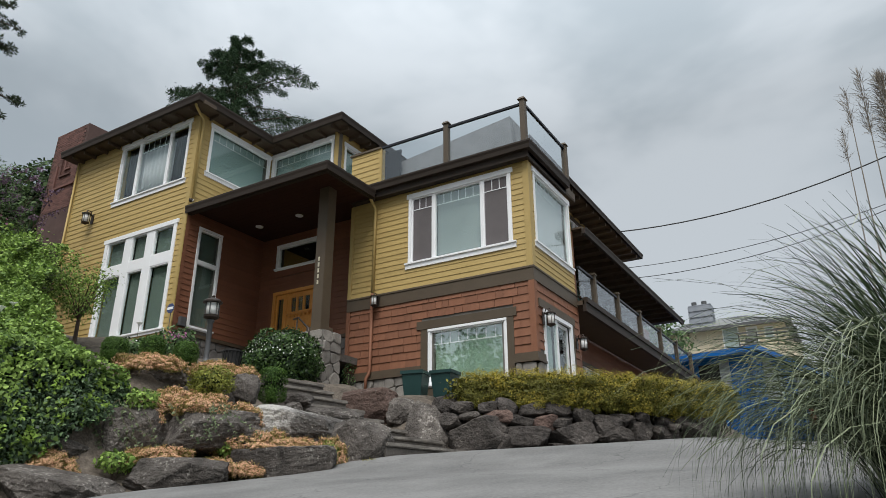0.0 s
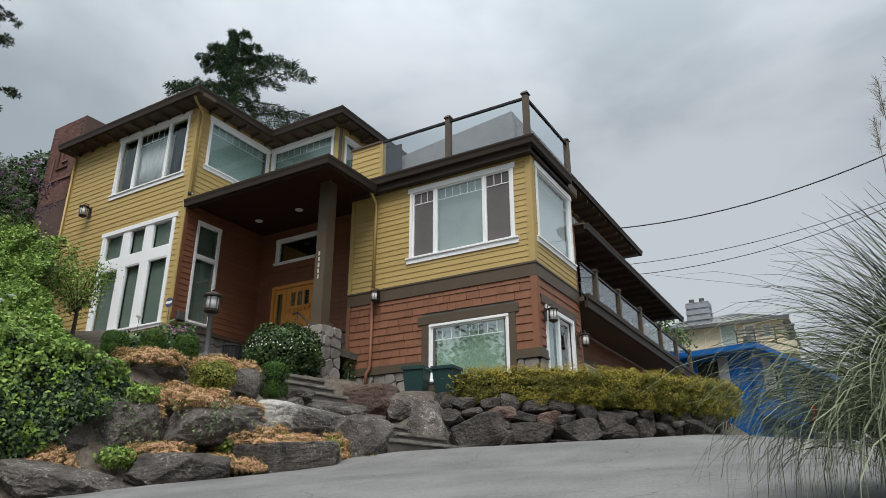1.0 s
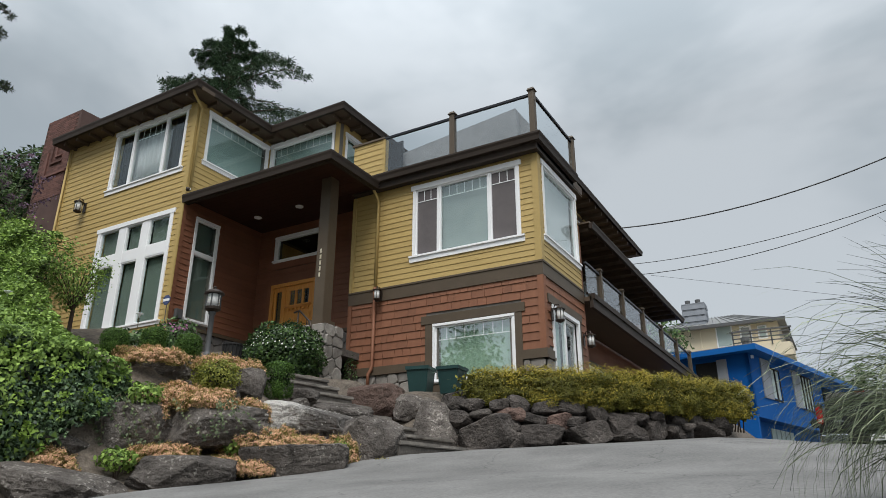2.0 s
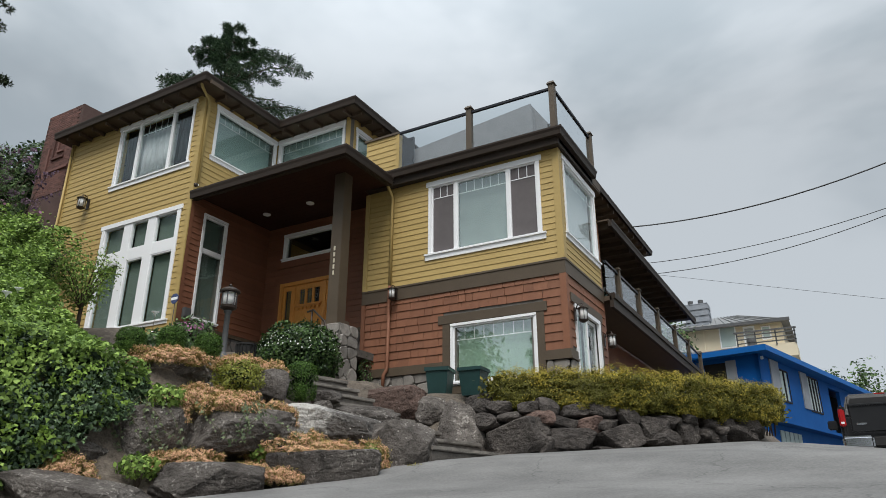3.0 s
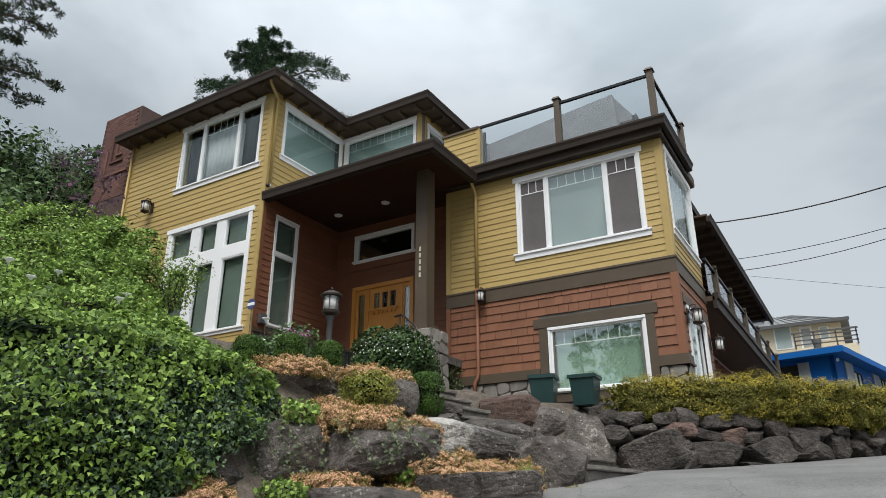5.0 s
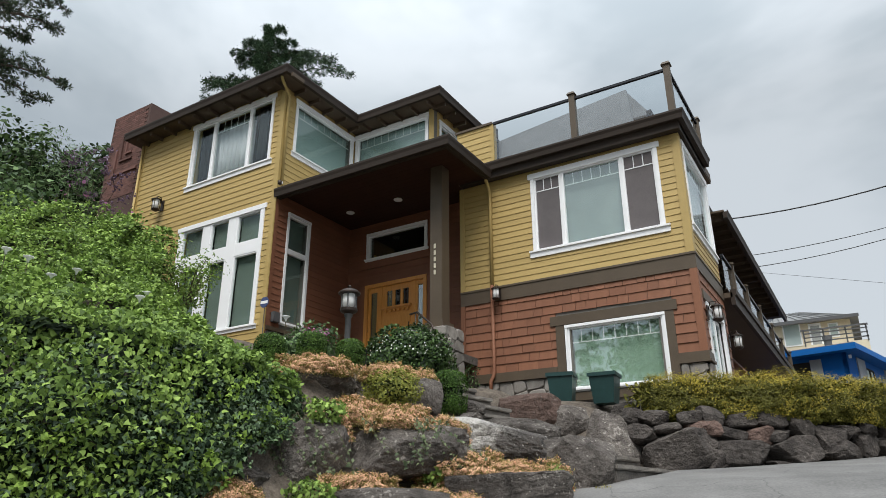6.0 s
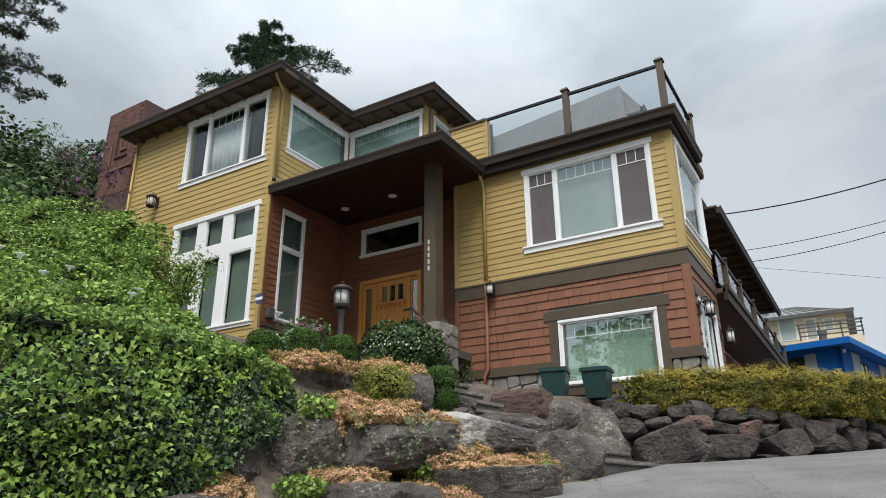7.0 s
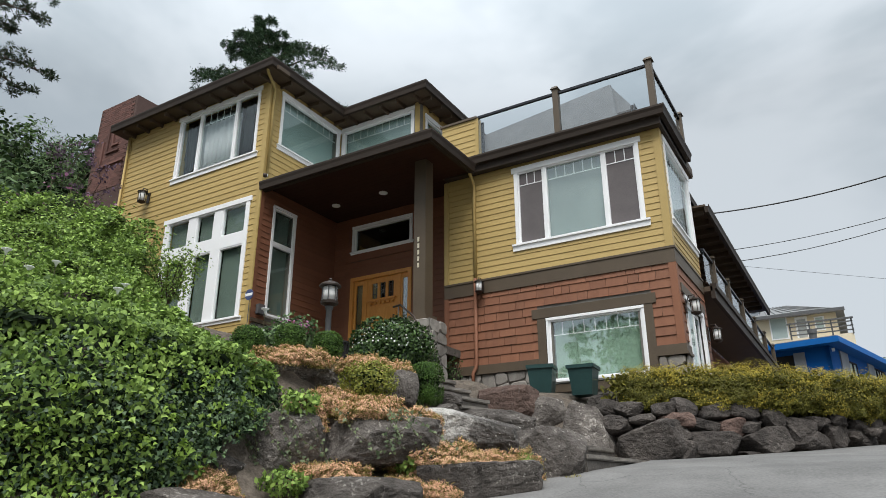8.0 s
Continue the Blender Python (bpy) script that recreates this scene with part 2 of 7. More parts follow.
def rock_material(name, dark, mid, pale, speck, seed, patch=None):
    """Broken basalt: soft mottling, fine grit, small lichen specks, hairline cracks; patch: (x, y, z, reach) of a pale crust."""
    m = bpy.data.materials.new(name)
    m.use_nodes = True
    n, l = m.node_tree.nodes, m.node_tree.links
    p = n["Principled BSDF"]
    g = n.new("ShaderNodeNewGeometry")
    mp = n.new("ShaderNodeMapping")
    mp.inputs["Location"].default_value = (seed, seed * 2.0, 0)
    l.new(g.outputs["Position"], mp.inputs["Vector"])

    def tex(scale, detail, rough):
        t = n.new("ShaderNodeTexNoise")
        t.inputs["Scale"].default_value = scale
        t.inputs["Detail"].default_value = detail
        t.inputs["Roughness"].default_value = rough
        l.new(mp.outputs[0], t.inputs["Vector"])
        return t.outputs["Fac"]

    def span(src, a, b, c=0.0, d=1.0):
        r = n.new("ShaderNodeMapRange")
        for k, v in (("From Min", a), ("From Max", b), ("To Min", c), ("To Max", d)):
            r.inputs[k].default_value = v
        l.new(src, r.inputs["Value"])
        return r.outputs[0]

    def maths(op, a, b):
        x = n.new("ShaderNodeMath")
        x.operation = op
        for k, v in ((0, a), (1, b)):
            if isinstance(v, float):
                x.inputs[k].default_value = v
            else:
                l.new(v, x.inputs[k])
        return x.outputs[0]

    def blend(fac, a, b, mode="MIX"):
        x = n.new("ShaderNodeMixRGB")
        x.blend_type = mode
        for k, v in ((0, fac), (1, a), (2, b)):
            if isinstance(v, tuple):
                x.inputs[k].default_value = (*v, 1)
            elif isinstance(v, float):
                x.inputs[k].default_value = v
            else:
                l.new(v, x.inputs[k])
        return x.outputs[0]

    broad = tex(2.3, 4, 0.55)
    mott = tex(9.0, 8, 0.68)
    grit = tex(55.0, 4, 0.7)
    dots = tex(26.0, 2, 0.5)
    col = blend(span(maths("ADD", maths("MULTIPLY", broad, 0.5), maths("MULTIPLY", mott, 0.5)), 0.4, 0.6), dark, mid)
    thick = maths("ADD", maths("MULTIPLY", dots, 0.6), maths("MULTIPLY", broad, 0.4))
    col = blend(span(thick, speck, speck + 0.05, 0.0, 0.75), col, pale)
    if patch:
        d = n.new("ShaderNodeVectorMath")
        d.operation = "DISTANCE"
        l.new(g.outputs["Position"], d.inputs[0])
        d.inputs[1].default_value = patch[:3]
        reach = maths("ADD", d.outputs["Value"], maths("MULTIPLY", mott, 1.3))
        col = blend(span(reach, patch[3] + 0.65, patch[3] + 0.3, 0.0, 0.9), col, pale)
    col = blend(1.0, col, span(grit, 0.3, 0.7, 0.76, 1.24), "MULTIPLY")
    col = blend(1.0, col, span(n.new("ShaderNodeObjectInfo").outputs["Random"], 0, 1, 0.78, 1.22), "MULTIPLY")
    vor = n.new("ShaderNodeTexVoronoi")
    vor.feature = "DISTANCE_TO_EDGE"
    vor.inputs["Scale"].default_value = 1.9
    wv = n.new("ShaderNodeMixRGB")
    wv.blend_type = "ADD"
    wv.inputs[0].default_value = 0.35
    warp = n.new("ShaderNodeTexNoise")
    warp.inputs["Scale"].default_value = 3.0
    warp.inputs["Detail"].default_value = 6
    l.new(mp.outputs[0], warp.inputs["Vector"])
    l.new(mp.outputs[0], wv.inputs[1])
    l.new(warp.outputs["Color"], wv.inputs[2])
    l.new(wv.outputs[0], vor.inputs["Vector"])
    crack = span(vor.outputs["Distance"], 0.0, 0.012)
    col = blend(span(crack, 0, 1, 0.45, 0.0), col, tuple(c * 0.45 for c in dark))
    l.new(col, p.inputs["Base Color"])
    p.inputs["Roughness"].default_value = 0.9
    p.inputs["Specular IOR Level"].default_value = 0.22
    h = maths("ADD", maths("MULTIPLY", crack, 0.1), maths("ADD", tex(6.0, 8, 0.62), maths("MULTIPLY", tex(24.0, 8, 0.7), 0.5)))
    bp = n.new("ShaderNodeBump")
    bp.inputs["Strength"].default_value = 1.0
    bp.inputs["Distance"].default_value = 0.055
    l.new(h, bp.inputs["Height"])
    l.new(bp.outputs[0], p.inputs["Normal"])
    return m


M_ROCK = rock_material("dark_basalt_rock", (0.066, 0.058, 0.052), (0.16, 0.143, 0.129), (0.34, 0.315, 0.285), 0.575, 1.0)
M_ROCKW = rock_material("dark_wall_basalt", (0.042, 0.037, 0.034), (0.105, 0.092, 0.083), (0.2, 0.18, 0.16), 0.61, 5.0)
M_ROCKR = rock_material("reddish_rock", (0.075, 0.05, 0.042), (0.17, 0.115, 0.095), (0.22, 0.18, 0.16), 0.6, 3.0)
M_ROCKL = rock_material("lichen_grey_rock", (0.07, 0.064, 0.059), (0.16, 0.147, 0.136), (0.62, 0.6, 0.56), 0.585, 7.0, (-1.85, -5.25, 0.3, 0.72))
M_IVY = leafy("ivy_leaves", (0.018, 0.042, 0.023), (0.095, 0.152, 0.068), island=0.5, rough=0.5, size=0.45, through=0.12, spec=0.3)
M_TRAIL = leafy("trailing_ivy_leaves", (0.06, 0.09, 0.045), (0.17, 0.21, 0.11), island=0.35, rough=0.5, size=0.4)
M_IVYN = leafy("young_ivy_leaves", (0.13, 0.22, 0.035), (0.24, 0.36, 0.065), island=0.25, rough=0.55, size=0.6, spec=0.2)
M_VINE = leafy("vine_leaves", (0.09, 0.165, 0.034), (0.25, 0.36, 0.085), island=0.4, rough=0.6, size=0.5, spec=0.2)
M_HEDGE = leafy("gold_green_hedge_leaves", (0.085, 0.09, 0.017), (0.17, 0.16, 0.03), island=0.35, size=0.3, spec=0.2)
M_HEDGET = leafy("gold_hedge_tips", (0.29, 0.245, 0.036), (0.46, 0.375, 0.055), island=0.25, size=0.4, spec=0.2)
M_BOX = leafy("boxwood_leaves", (0.028, 0.07, 0.014), (0.09, 0.165, 0.03), island=0.4, size=0.2, spec=0.2, rough=0.6)
M_SPIREA = leafy("spirea_leaves", (0.13, 0.155, 0.028), (0.27, 0.28, 0.06), island=0.3, size=0.2)
# shade deep among the leaves, put into a near-black leaf colour
M_CORE = leafy("inner_leaf_shade", (0.012, 0.024, 0.01), (0.03, 0.05, 0.018), island=0.4, rough=0.8, size=0.3, through=0.05, spec=0.15)
M_CAM = leafy("dark_glossy_leaves", (0.014, 0.036, 0.011), (0.055, 0.1, 0.026), island=0.5, rough=0.45, size=0.3, through=0.08, spec=0.25)
M_SEDUM = leafy("sedum_flowers", (0.52, 0.29, 0.175), (0.73, 0.465, 0.3), island=0.18, rough=0.85, size=0.2, through=0.15, spec=0.1)
M_SEDGR = leafy("sedum_leaves", (0.2, 0.19, 0.05), (0.4, 0.34, 0.13), island=0.35, rough=0.8, size=0.2, spec=0.1)
M_SHRUB = leafy("shrub_leaves", (0.042, 0.085, 0.034), (0.13, 0.2, 0.08), island=0.4, size=0.5)
M_LAUREL = leafy("laurel_leaves", (0.015, 0.035, 0.012), (0.05, 0.085, 0.025), island=0.45, size=0.8)
M_CONIF = leafy("conifer_needles", (0.02, 0.046, 0.026), (0.065, 0.11, 0.055), island=0.4, rough=0.7, size=1.5, through=0.1)
M_PINE = leafy("pine_needles", (0.012, 0.022, 0.012), (0.035, 0.055, 0.022), island=0.4, rough=0.7, size=0.8, through=0.1)
M_GRASS = leafy("pampas_blades", (0.04, 0.062, 0.03), (0.25, 0.285, 0.18), island=0.45, rough=0.6, size=0.5, spec=0.25)
# darker copy of the blades: shade inside the clump put into colour
M_GRASSD = leafy("pampas_heart_shaded", (0.018, 0.032, 0.015), (0.085, 0.12, 0.06), island=0.4, rough=0.6, size=0.4)
M_PLUME = leafy("pampas_plume", (0.2, 0.175, 0.155), (0.34, 0.3, 0.25), island=0.3, rough=0.9, size=0.2)
M_FLOWER = leafy("white_petals", (0.75, 0.75, 0.75), (0.85, 0.85, 0.84), island=0.06, rough=0.6)
M_PINK = leafy("pink_petals", (0.3, 0.1, 0.22), (0.45, 0.2, 0.36), island=0.2, rough=0.6)
M_MAUVE = leafy("mauve_flower_spikes", (0.1, 0.065, 0.1), (0.2, 0.14, 0.19), island=0.3, rough=0.8)
M_BARK = material("bark", (0.05, 0.036, 0.027), (0.1, 0.075, 0.058), size=0.1, rough=0.95, bump=0.8, stretch=(3, 3, 0.6))
M_STEM = material("green_brown_stem", (0.06, 0.06, 0.03), (0.1, 0.09, 0.045), size=0.1, rough=0.8, bump=0.2)
M_BLUE = material("blue_house_paint", (0.003, 0.075, 0.28), (0.005, 0.092, 0.33), size=1.2, rough=0.75, bump=0.1, piece=0.05, spec=0.15)
M_BLUEF = material("blue_fascia_paint", (0.004, 0.1, 0.35), (0.006, 0.12, 0.4), size=1.2, rough=0.6, bump=0.1, spec=0.2)
M_CREAM = material("cream_stucco", (0.6, 0.53, 0.39), (0.68, 0.6, 0.45), size=1.5, rough=0.85, bump=0.2)
M_ROOFM = material("grey_metal_roof", (0.16, 0.165, 0.165), (0.22, 0.225, 0.225), size=0.8, rough=0.5, bump=0.1)
M_GBLOCK = material("grey_block", (0.2, 0.22, 0.25), (0.29, 0.31, 0.34), size=0.5, rough=0.9, bump=0.4)
M_TRUCK = material("dark_grey_car_paint", (0.014, 0.0145, 0.016), (0.02, 0.0205, 0.022), size=0.8, rough=0.3, bump=0.0, spec=0.3)
M_RUBBER = material("black_rubber", (0.012, 0.012, 0.012), (0.022, 0.022, 0.022), size=0.2, rough=0.8, bump=0.2)
M_CHROME = material("chrome", (0.55, 0.56, 0.58), (0.62, 0.63, 0.65), size=0.3, rough=0.15, bump=0.0, metal=1.0)
M_REDL2 = material("red_lens", (0.3, 0.012, 0.014), (0.36, 0.016, 0.018), size=0.1, rough=0.2, bump=0.0)
M_BIN = material("dark_green_planter", (0.009, 0.034, 0.033), (0.016, 0.05, 0.047), size=0.3, rough=0.45, bump=0.1)
M_WIRE = material("black_cable", (0.02, 0.02, 0.02), (0.03, 0.03, 0.03), size=0.2, rough=0.7, bump=0.0)
M_SIGN = material("sign_blue", (0.05, 0.07, 0.16), (0.06, 0.085, 0.19), size=0.1, rough=0.5, bump=0.0)
M_BRASS = material("pale_brass", (0.6, 0.55, 0.42), (0.68, 0.63, 0.5), size=0.05, rough=0.4, bump=0.0, metal=0.3)


# ---- building helpers ----
def thing(name, loc, label, category, group="", kind=""):
    ob = new(name)
    ob.empty_display_size = 0.1
    ob.location = loc
    return tagged(ob, label, category, group, kind)


def part(name, bm, mat, parent, label="", smooth=False, fix=True):
    """Links a bmesh, built in world metres, as one mesh object under parent."""
    if fix:
        bmesh.ops.recalc_face_normals(bm, faces=bm.faces[:])
    me = bpy.data.meshes.new(name)
    bm.to_mesh(me)
    bm.free()
    me.materials.append(mat)
    if smooth:
        me.shade_smooth()
    ob = new(name, me)
    if parent is not None:
        ob.parent = parent
        if parent.type == "EMPTY":
            ob.matrix_parent_inverse = Matrix.Translation(-parent.location)
    return tagged(ob, label)


def piece(name, me, m, parent):
    """One more object on a shared mesh, at the pose m, under parent."""
    ob = new(name, me)
    ob.parent = parent
    if parent.type == "EMPTY":
        ob.matrix_parent_inverse = Matrix.Translation(-parent.location)
    ob.matrix_basis = m
    return ob


def hexa(bm, c):
    """A block from eight corners: four below, four above, both anticlockwise."""
    v = [bm.verts.new(p) for p in c]
    for f in ((3, 2, 1, 0), (4, 5, 6, 7), (0, 1, 5, 4), (1, 2, 6, 5), (2, 3, 7, 6), (3, 0, 4, 7)):
        bm.faces.new([v[i] for i in f])
    return v


def box(bm, x0, x1, y0, y1, z0, z1):
    return hexa(bm, [(x0, y0, z0), (x1, y0, z0), (x1, y1, z0), (x0, y1, z0), (x0, y0, z1), (x1, y0, z1), (x1, y1, z1), (x0, y1, z1)])


def blocks(*rows, bevel=0.0):
    bm = bmesh.new()
    for r in rows:
        box(bm, *r)
    if bevel:
        bmesh.ops.bevel(bm, geom=bm.edges[:], offset=bevel, segments=2, affect="EDGES")
    return bm


def tube(bm, pts, r, sides=8, r2=None, caps=True):
    """A round bar through the points, tapering from r to r2."""
    pts = [Vector(p) for p in pts]
    r2 = r if r2 is None else r2
    rings = []
    for i, p in enumerate(pts):
        d = (pts[min(i + 1, len(pts) - 1)] - pts[max(i - 1, 0)]).normalized()
        a = d.orthogonal().normalized()
        if i and rings:
            a = (prev - prev.dot(d) * d).normalized()
        prev = a
        b = d.cross(a)
        q = r + (r2 - r) * i / max(1, len(pts) - 1)
        rings.append([bm.verts.new(p + q * (a * math.cos(k * math.tau / sides) + b * math.sin(k * math.tau / sides))) for k in range(sides)])
    for s, e in zip(rings, rings[1:]):
        for k in range(sides):
            bm.faces.new((s[k], s[(k + 1) % sides], e[(k + 1) % sides], e[k]))
    if caps:
        bm.faces.new(rings[0][::-1])
        bm.faces.new(rings[-1])


def lathe(bm, profile, sides=16, at=(0, 0, 0)):
    """A turned solid from (radius, height) rows."""
    rings = []
    for r, z in profile:
        rings.append([bm.verts.new((at[0] + max(r, 0.0005) * math.cos(k * math.tau / sides), at[1] + max(r, 0.0005) * math.sin(k * math.tau / sides), at[2] + z)) for k in range(sides)])
    for s, e in zip(rings, rings[1:]):
        for k in range(sides):
            bm.faces.new((s[k], s[(k + 1) % sides], e[(k + 1) % sides], e[k]))
    bm.faces.new(rings[0][::-1])
    bm.faces.new(rings[-1])


class Face:
    """A wall's outer plane: u runs along it, z up, d outwards."""

    def __init__(self, o, u, n):
        self.o, self.u, self.n = Vector(o), Vector(u), Vector(n)

    def p(self, u, z, d=0.0):
        return self.o + self.u * u + self.n * d + Vector((0, 0, z))

    def box(self, bm, u0, u1, z0, z1, d0, d1):
        return hexa(bm, [self.p(u0, z0, d0), self.p(u1, z0, d0), self.p(u1, z0, d1), self.p(u0, z0, d1),
                         self.p(u0, z1, d0), self.p(u1, z1, d0), self.p(u1, z1, d1), self.p(u0, z1, d1)])

    def wedge(self, bm, u0, u1, z0, z1, d0, dlow, dtop):
        return hexa(bm, [self.p(u0, z0, d0), self.p(u1, z0, d0), self.p(u1, z0, dlow), self.p(u0, z0, dlow),
                         self.p(u0, z1, d0), self.p(u1, z1, d0), self.p(u1, z1, dtop), self.p(u0, z1, dtop)])


def minus(spans, a, b):
    out = []
    for s, e in spans:
        if b <= s or a >= e:
            out.append((s, e))
        else:
            if a > s:
                out.append((s, a))
            if b < e:
                out.append((b, e))
    return out


def wall(name, F, u0, u1, z0, z1, holes, mat, parent, thick=0.16, label=""):
    """A wall with openings right through it."""
    bm = bmesh.new()
    us = sorted({u0, u1, *[h[0] for h in holes], *[h[1] for h in holes]})
    us = [u for u in us if u0 <= u <= u1]
    for a, b in zip(us, us[1:]):
        spans = [(z0, z1)]
        for h in holes:
            if h[0] <= a + 1e-6 and h[1] >= b - 1e-6:
                spans = minus(spans, h[2], h[3])
        for s, e in spans:
            if e - s > 0.005:
                F.box(bm, a, b, s, e, -thick, 0)
    bmesh.ops.remove_doubles(bm, verts=bm.verts[:], dist=0.0005)
    return part(name, bm, mat, parent, label)


def lap(F, u0, u1, z0, z1, holes, mat, parent, step=0.14, name="siding_board", lip=0.019):
    """Lapped boards, one object a board, cut exactly round the openings."""
    z = z0
    while z < z1 - 0.02:
        top = min(z + step, z1)
        cuts = sorted({u0, u1, *[u for h in holes if h[2] < top and h[3] > z for u in h[:2] if u0 < u < u1]})
        run = []
        for a, b in zip(cuts, cuts[1:]):
            spans = [(z, top)]
            for h in holes:
                if h[0] <= a + 1e-6 and h[1] >= b - 1e-6:
                    spans = minus(spans, h[2], h[3])
            spans = [q for q in spans if q[1] - q[0] > 0.012]
            if run and run[-1][2] == spans:
                run[-1][1] = b
            else:
                run.append([a, b, spans])
        for a, b, spans in run:
            for lo, hi in spans:
                if b - a > 0.03:
                    bm = bmesh.new()
                    out = lambda q: lip + (0.006 - lip) * (q - z) / step
                    F.wedge(bm, a, b, lo, hi + (0.012 if hi == top else 0.0), 0.001, out(lo), max(0.004, out(hi)))
                    part(name, bm, mat, parent)
        z += step


def shingles(F, u0, u1, z0, z1, holes, mat, parent, step=0.168, seed=1):
    """Cedar shingles, one object each, of uneven widths, their butts a little uneven."""
    rnd = random.Random(seed)
    z = z0
    while z < z1 - 0.03:
        top = min(z + step, z1)
        spans = [(u0, u1)]
        for h in holes:
            if h[2] < top - 0.03 and h[3] > z + 0.03:
                spans = minus(spans, h[0], h[1])
        for a, b in spans:
            u = a
            while u < b - 0.01:
                w = rnd.choice((0.16, 0.2, 0.26, 0.3, 0.34, 0.4))
                e = b if b - u - w < 0.1 else u + w
                bm = bmesh.new()
                drop = rnd.uniform(-0.004, 0.004)
                F.wedge(bm, u + 0.003, e - 0.003, z + drop, top + 0.01, 0.001, rnd.uniform(0.021, 0.027), 0.006)
                part("shingle", bm, mat, parent)
                u = e
        z += step


def window(F, u0, u1, z0, z1, parent, panes, case=0.075, sill=0.13, head=0.115, backs=None, grid=(), grid_h=0.24, rail=None, casing=None, name="window", ears=0.05, label="", div=0.055, glass=None):
    """A window: casing boards, sill, sash bars, one pane and one shade for each light, and grilles.
    u0..z1 is the outer edge of the casing; panes are the widths' shares; rail: height share of a cross rail."""
    casing = casing or M_WHITE
    bm = bmesh.new()
    F.box(bm, u0, u0 + case, z0 + sill, z1 - head, -0.02, 0.035)
    F.box(bm, u1 - case, u1, z0 + sill, z1 - head, -0.02, 0.035)
    F.box(bm, u0 - ears, u1 + ears, z1 - head, z1, -0.02, 0.045)
    w = part(name, bm, casing, parent, label)
    if sill > 0.02:
        bm = bmesh.new()
        F.box(bm, u0 - ears - 0.02, u1 + ears + 0.02, z0, z0 + sill - 0.035, -0.02, 0.04)
        F.box(bm, u0 - ears - 0.03, u1 + ears + 0.03, z0 + sill - 0.035, z0 + sill, -0.02, 0.07)
        part("sill", bm, casing, w)
    a, b, lo, hi = u0 + case, u1 - case, z0 + sill, z1 - head
    total = sum(panes)
    u = a
    fr = 0.032
    for i, share in enumerate(panes):
        e = u + (b - a) * share / total
        l, r = u + (0.0 if i == 0 else div / 2), e - (0.0 if i == len(panes) - 1 else div / 2)
        zs = [(lo, hi)] if rail is None else [(lo, lo + (hi - lo) * rail - div / 2), (lo + (hi - lo) * rail + div / 2, hi)]
        if i < len(panes) - 1:
            bm = bmesh.new()
            F.box(bm, e - div / 2, e + div / 2, lo, hi, -0.07, 0.02)
            part("mullion", bm, M_WHITE, w)
        if rail is not None:
            bm = bmesh.new()
            F.box(bm, l, r, zs[0][1], zs[1][0], -0.068, 0.018)
            part("cross_rail", bm, M_WHITE, w)
        for k, (s, t) in enumerate(zs):
            bm = bmesh.new()
            F.box(bm, l, l + fr, s, t, -0.06, 0.008)
            F.box(bm, r - fr, r, s, t, -0.06, 0.008)
            F.box(bm, l + fr, r - fr, s, s + fr, -0.06, 0.008)
            F.box(bm, l + fr, r - fr, t - fr, t, -0.06, 0.008)
            part("sash", bm, M_WHITE, w)
            bm = bmesh.new()
            F.box(bm, l + fr, r - fr, s + fr, t - fr, -0.036, -0.03)
            pane = part("pane", bm, glass or M_GLASS, w)
            pane.visible_shadow = False
            back = backs[i] if backs else None
            if back is not None:
                bm = bmesh.new()
                if back is M_SCREEN:
                    F.box(bm, l + fr, r - fr, s + fr, t - fr, -0.028, -0.024)
                    part("insect_screen", bm, back, w)
                else:
                    F.box(bm, l + 0.01, r - 0.01, s + 0.01, t - 0.01, -0.13, -0.122)
                    part("shade", bm, back, w)
            n = grid[i] if i < len(grid) else 0
            if n and k == len(zs) - 1:
                bm = bmesh.new()
                gl, gr = l + fr, r - fr
                zz = t - fr - grid_h
                gd = -0.022 if back is M_SCREEN else -0.046
                F.box(bm, gl, gr, zz - 0.009, zz + 0.009, gd, gd + 0.008)
                for q in range(1, n):
                    x = gl + (gr - gl) * q / n
                    F.box(bm, x - 0.008, x + 0.008, zz + 0.009, t - fr, gd, gd + 0.008)
                part("grille", bm, M_WHITE, w)
        u = e
    return w


# ---- ground, road ----
def road_z(y):
    if y > 0:
        return 0.13 + 0.01 * min(y, 2) - 0.03 * min(max(0, y - 2), 8) + 0.004 * max(0, y - 10)
    if y > -4.5:
        return 0.13 + 0.098 * y
    if y > -5.7:
        return -0.311 + 0.224 * (y + 4.5)
    if y > -7:
        return -0.58 + 0.127 * (y + 5.7)
    return 0.13 - 0.875 + 0.16 * max(y + 7, -25) + 0.02 * min(0, y + 32)


def ease(a, b, v):
    v = min(1.0, max(0.0, (v - a) / (b - a)))
    return v * v * (3 - 2 * v)


def road_h(x, y):
    """The road falls off sideways over its crest."""
    return road_z(y) - 0.11 * min(2.5, max(0.0, x - 3.0)) * ease(-6, -2, y) * (1 - ease(3, 7, y))


TOE = ((-9.0, -60.0), (-4.6, -13.0), (-2.7, -9.4), (-1.75, -7.6), (-1.05, -6.3), (-0.55, -5.2), (-0.38, -4.5), (-0.42, -3.7), (-0.36, -2.8), (-0.2, -2.66), (0.1, -2.5),
       (0.75, -2.15), (1.2, -1.75), (1.85, -1.1), (2.3, -0.4), (2.8, 0.3), (3.3, 1.2), (3.5, 3.0), (3.7, 8.0), (4.2, 18.0), (9.0, 40.0), (12.0, 70.0))


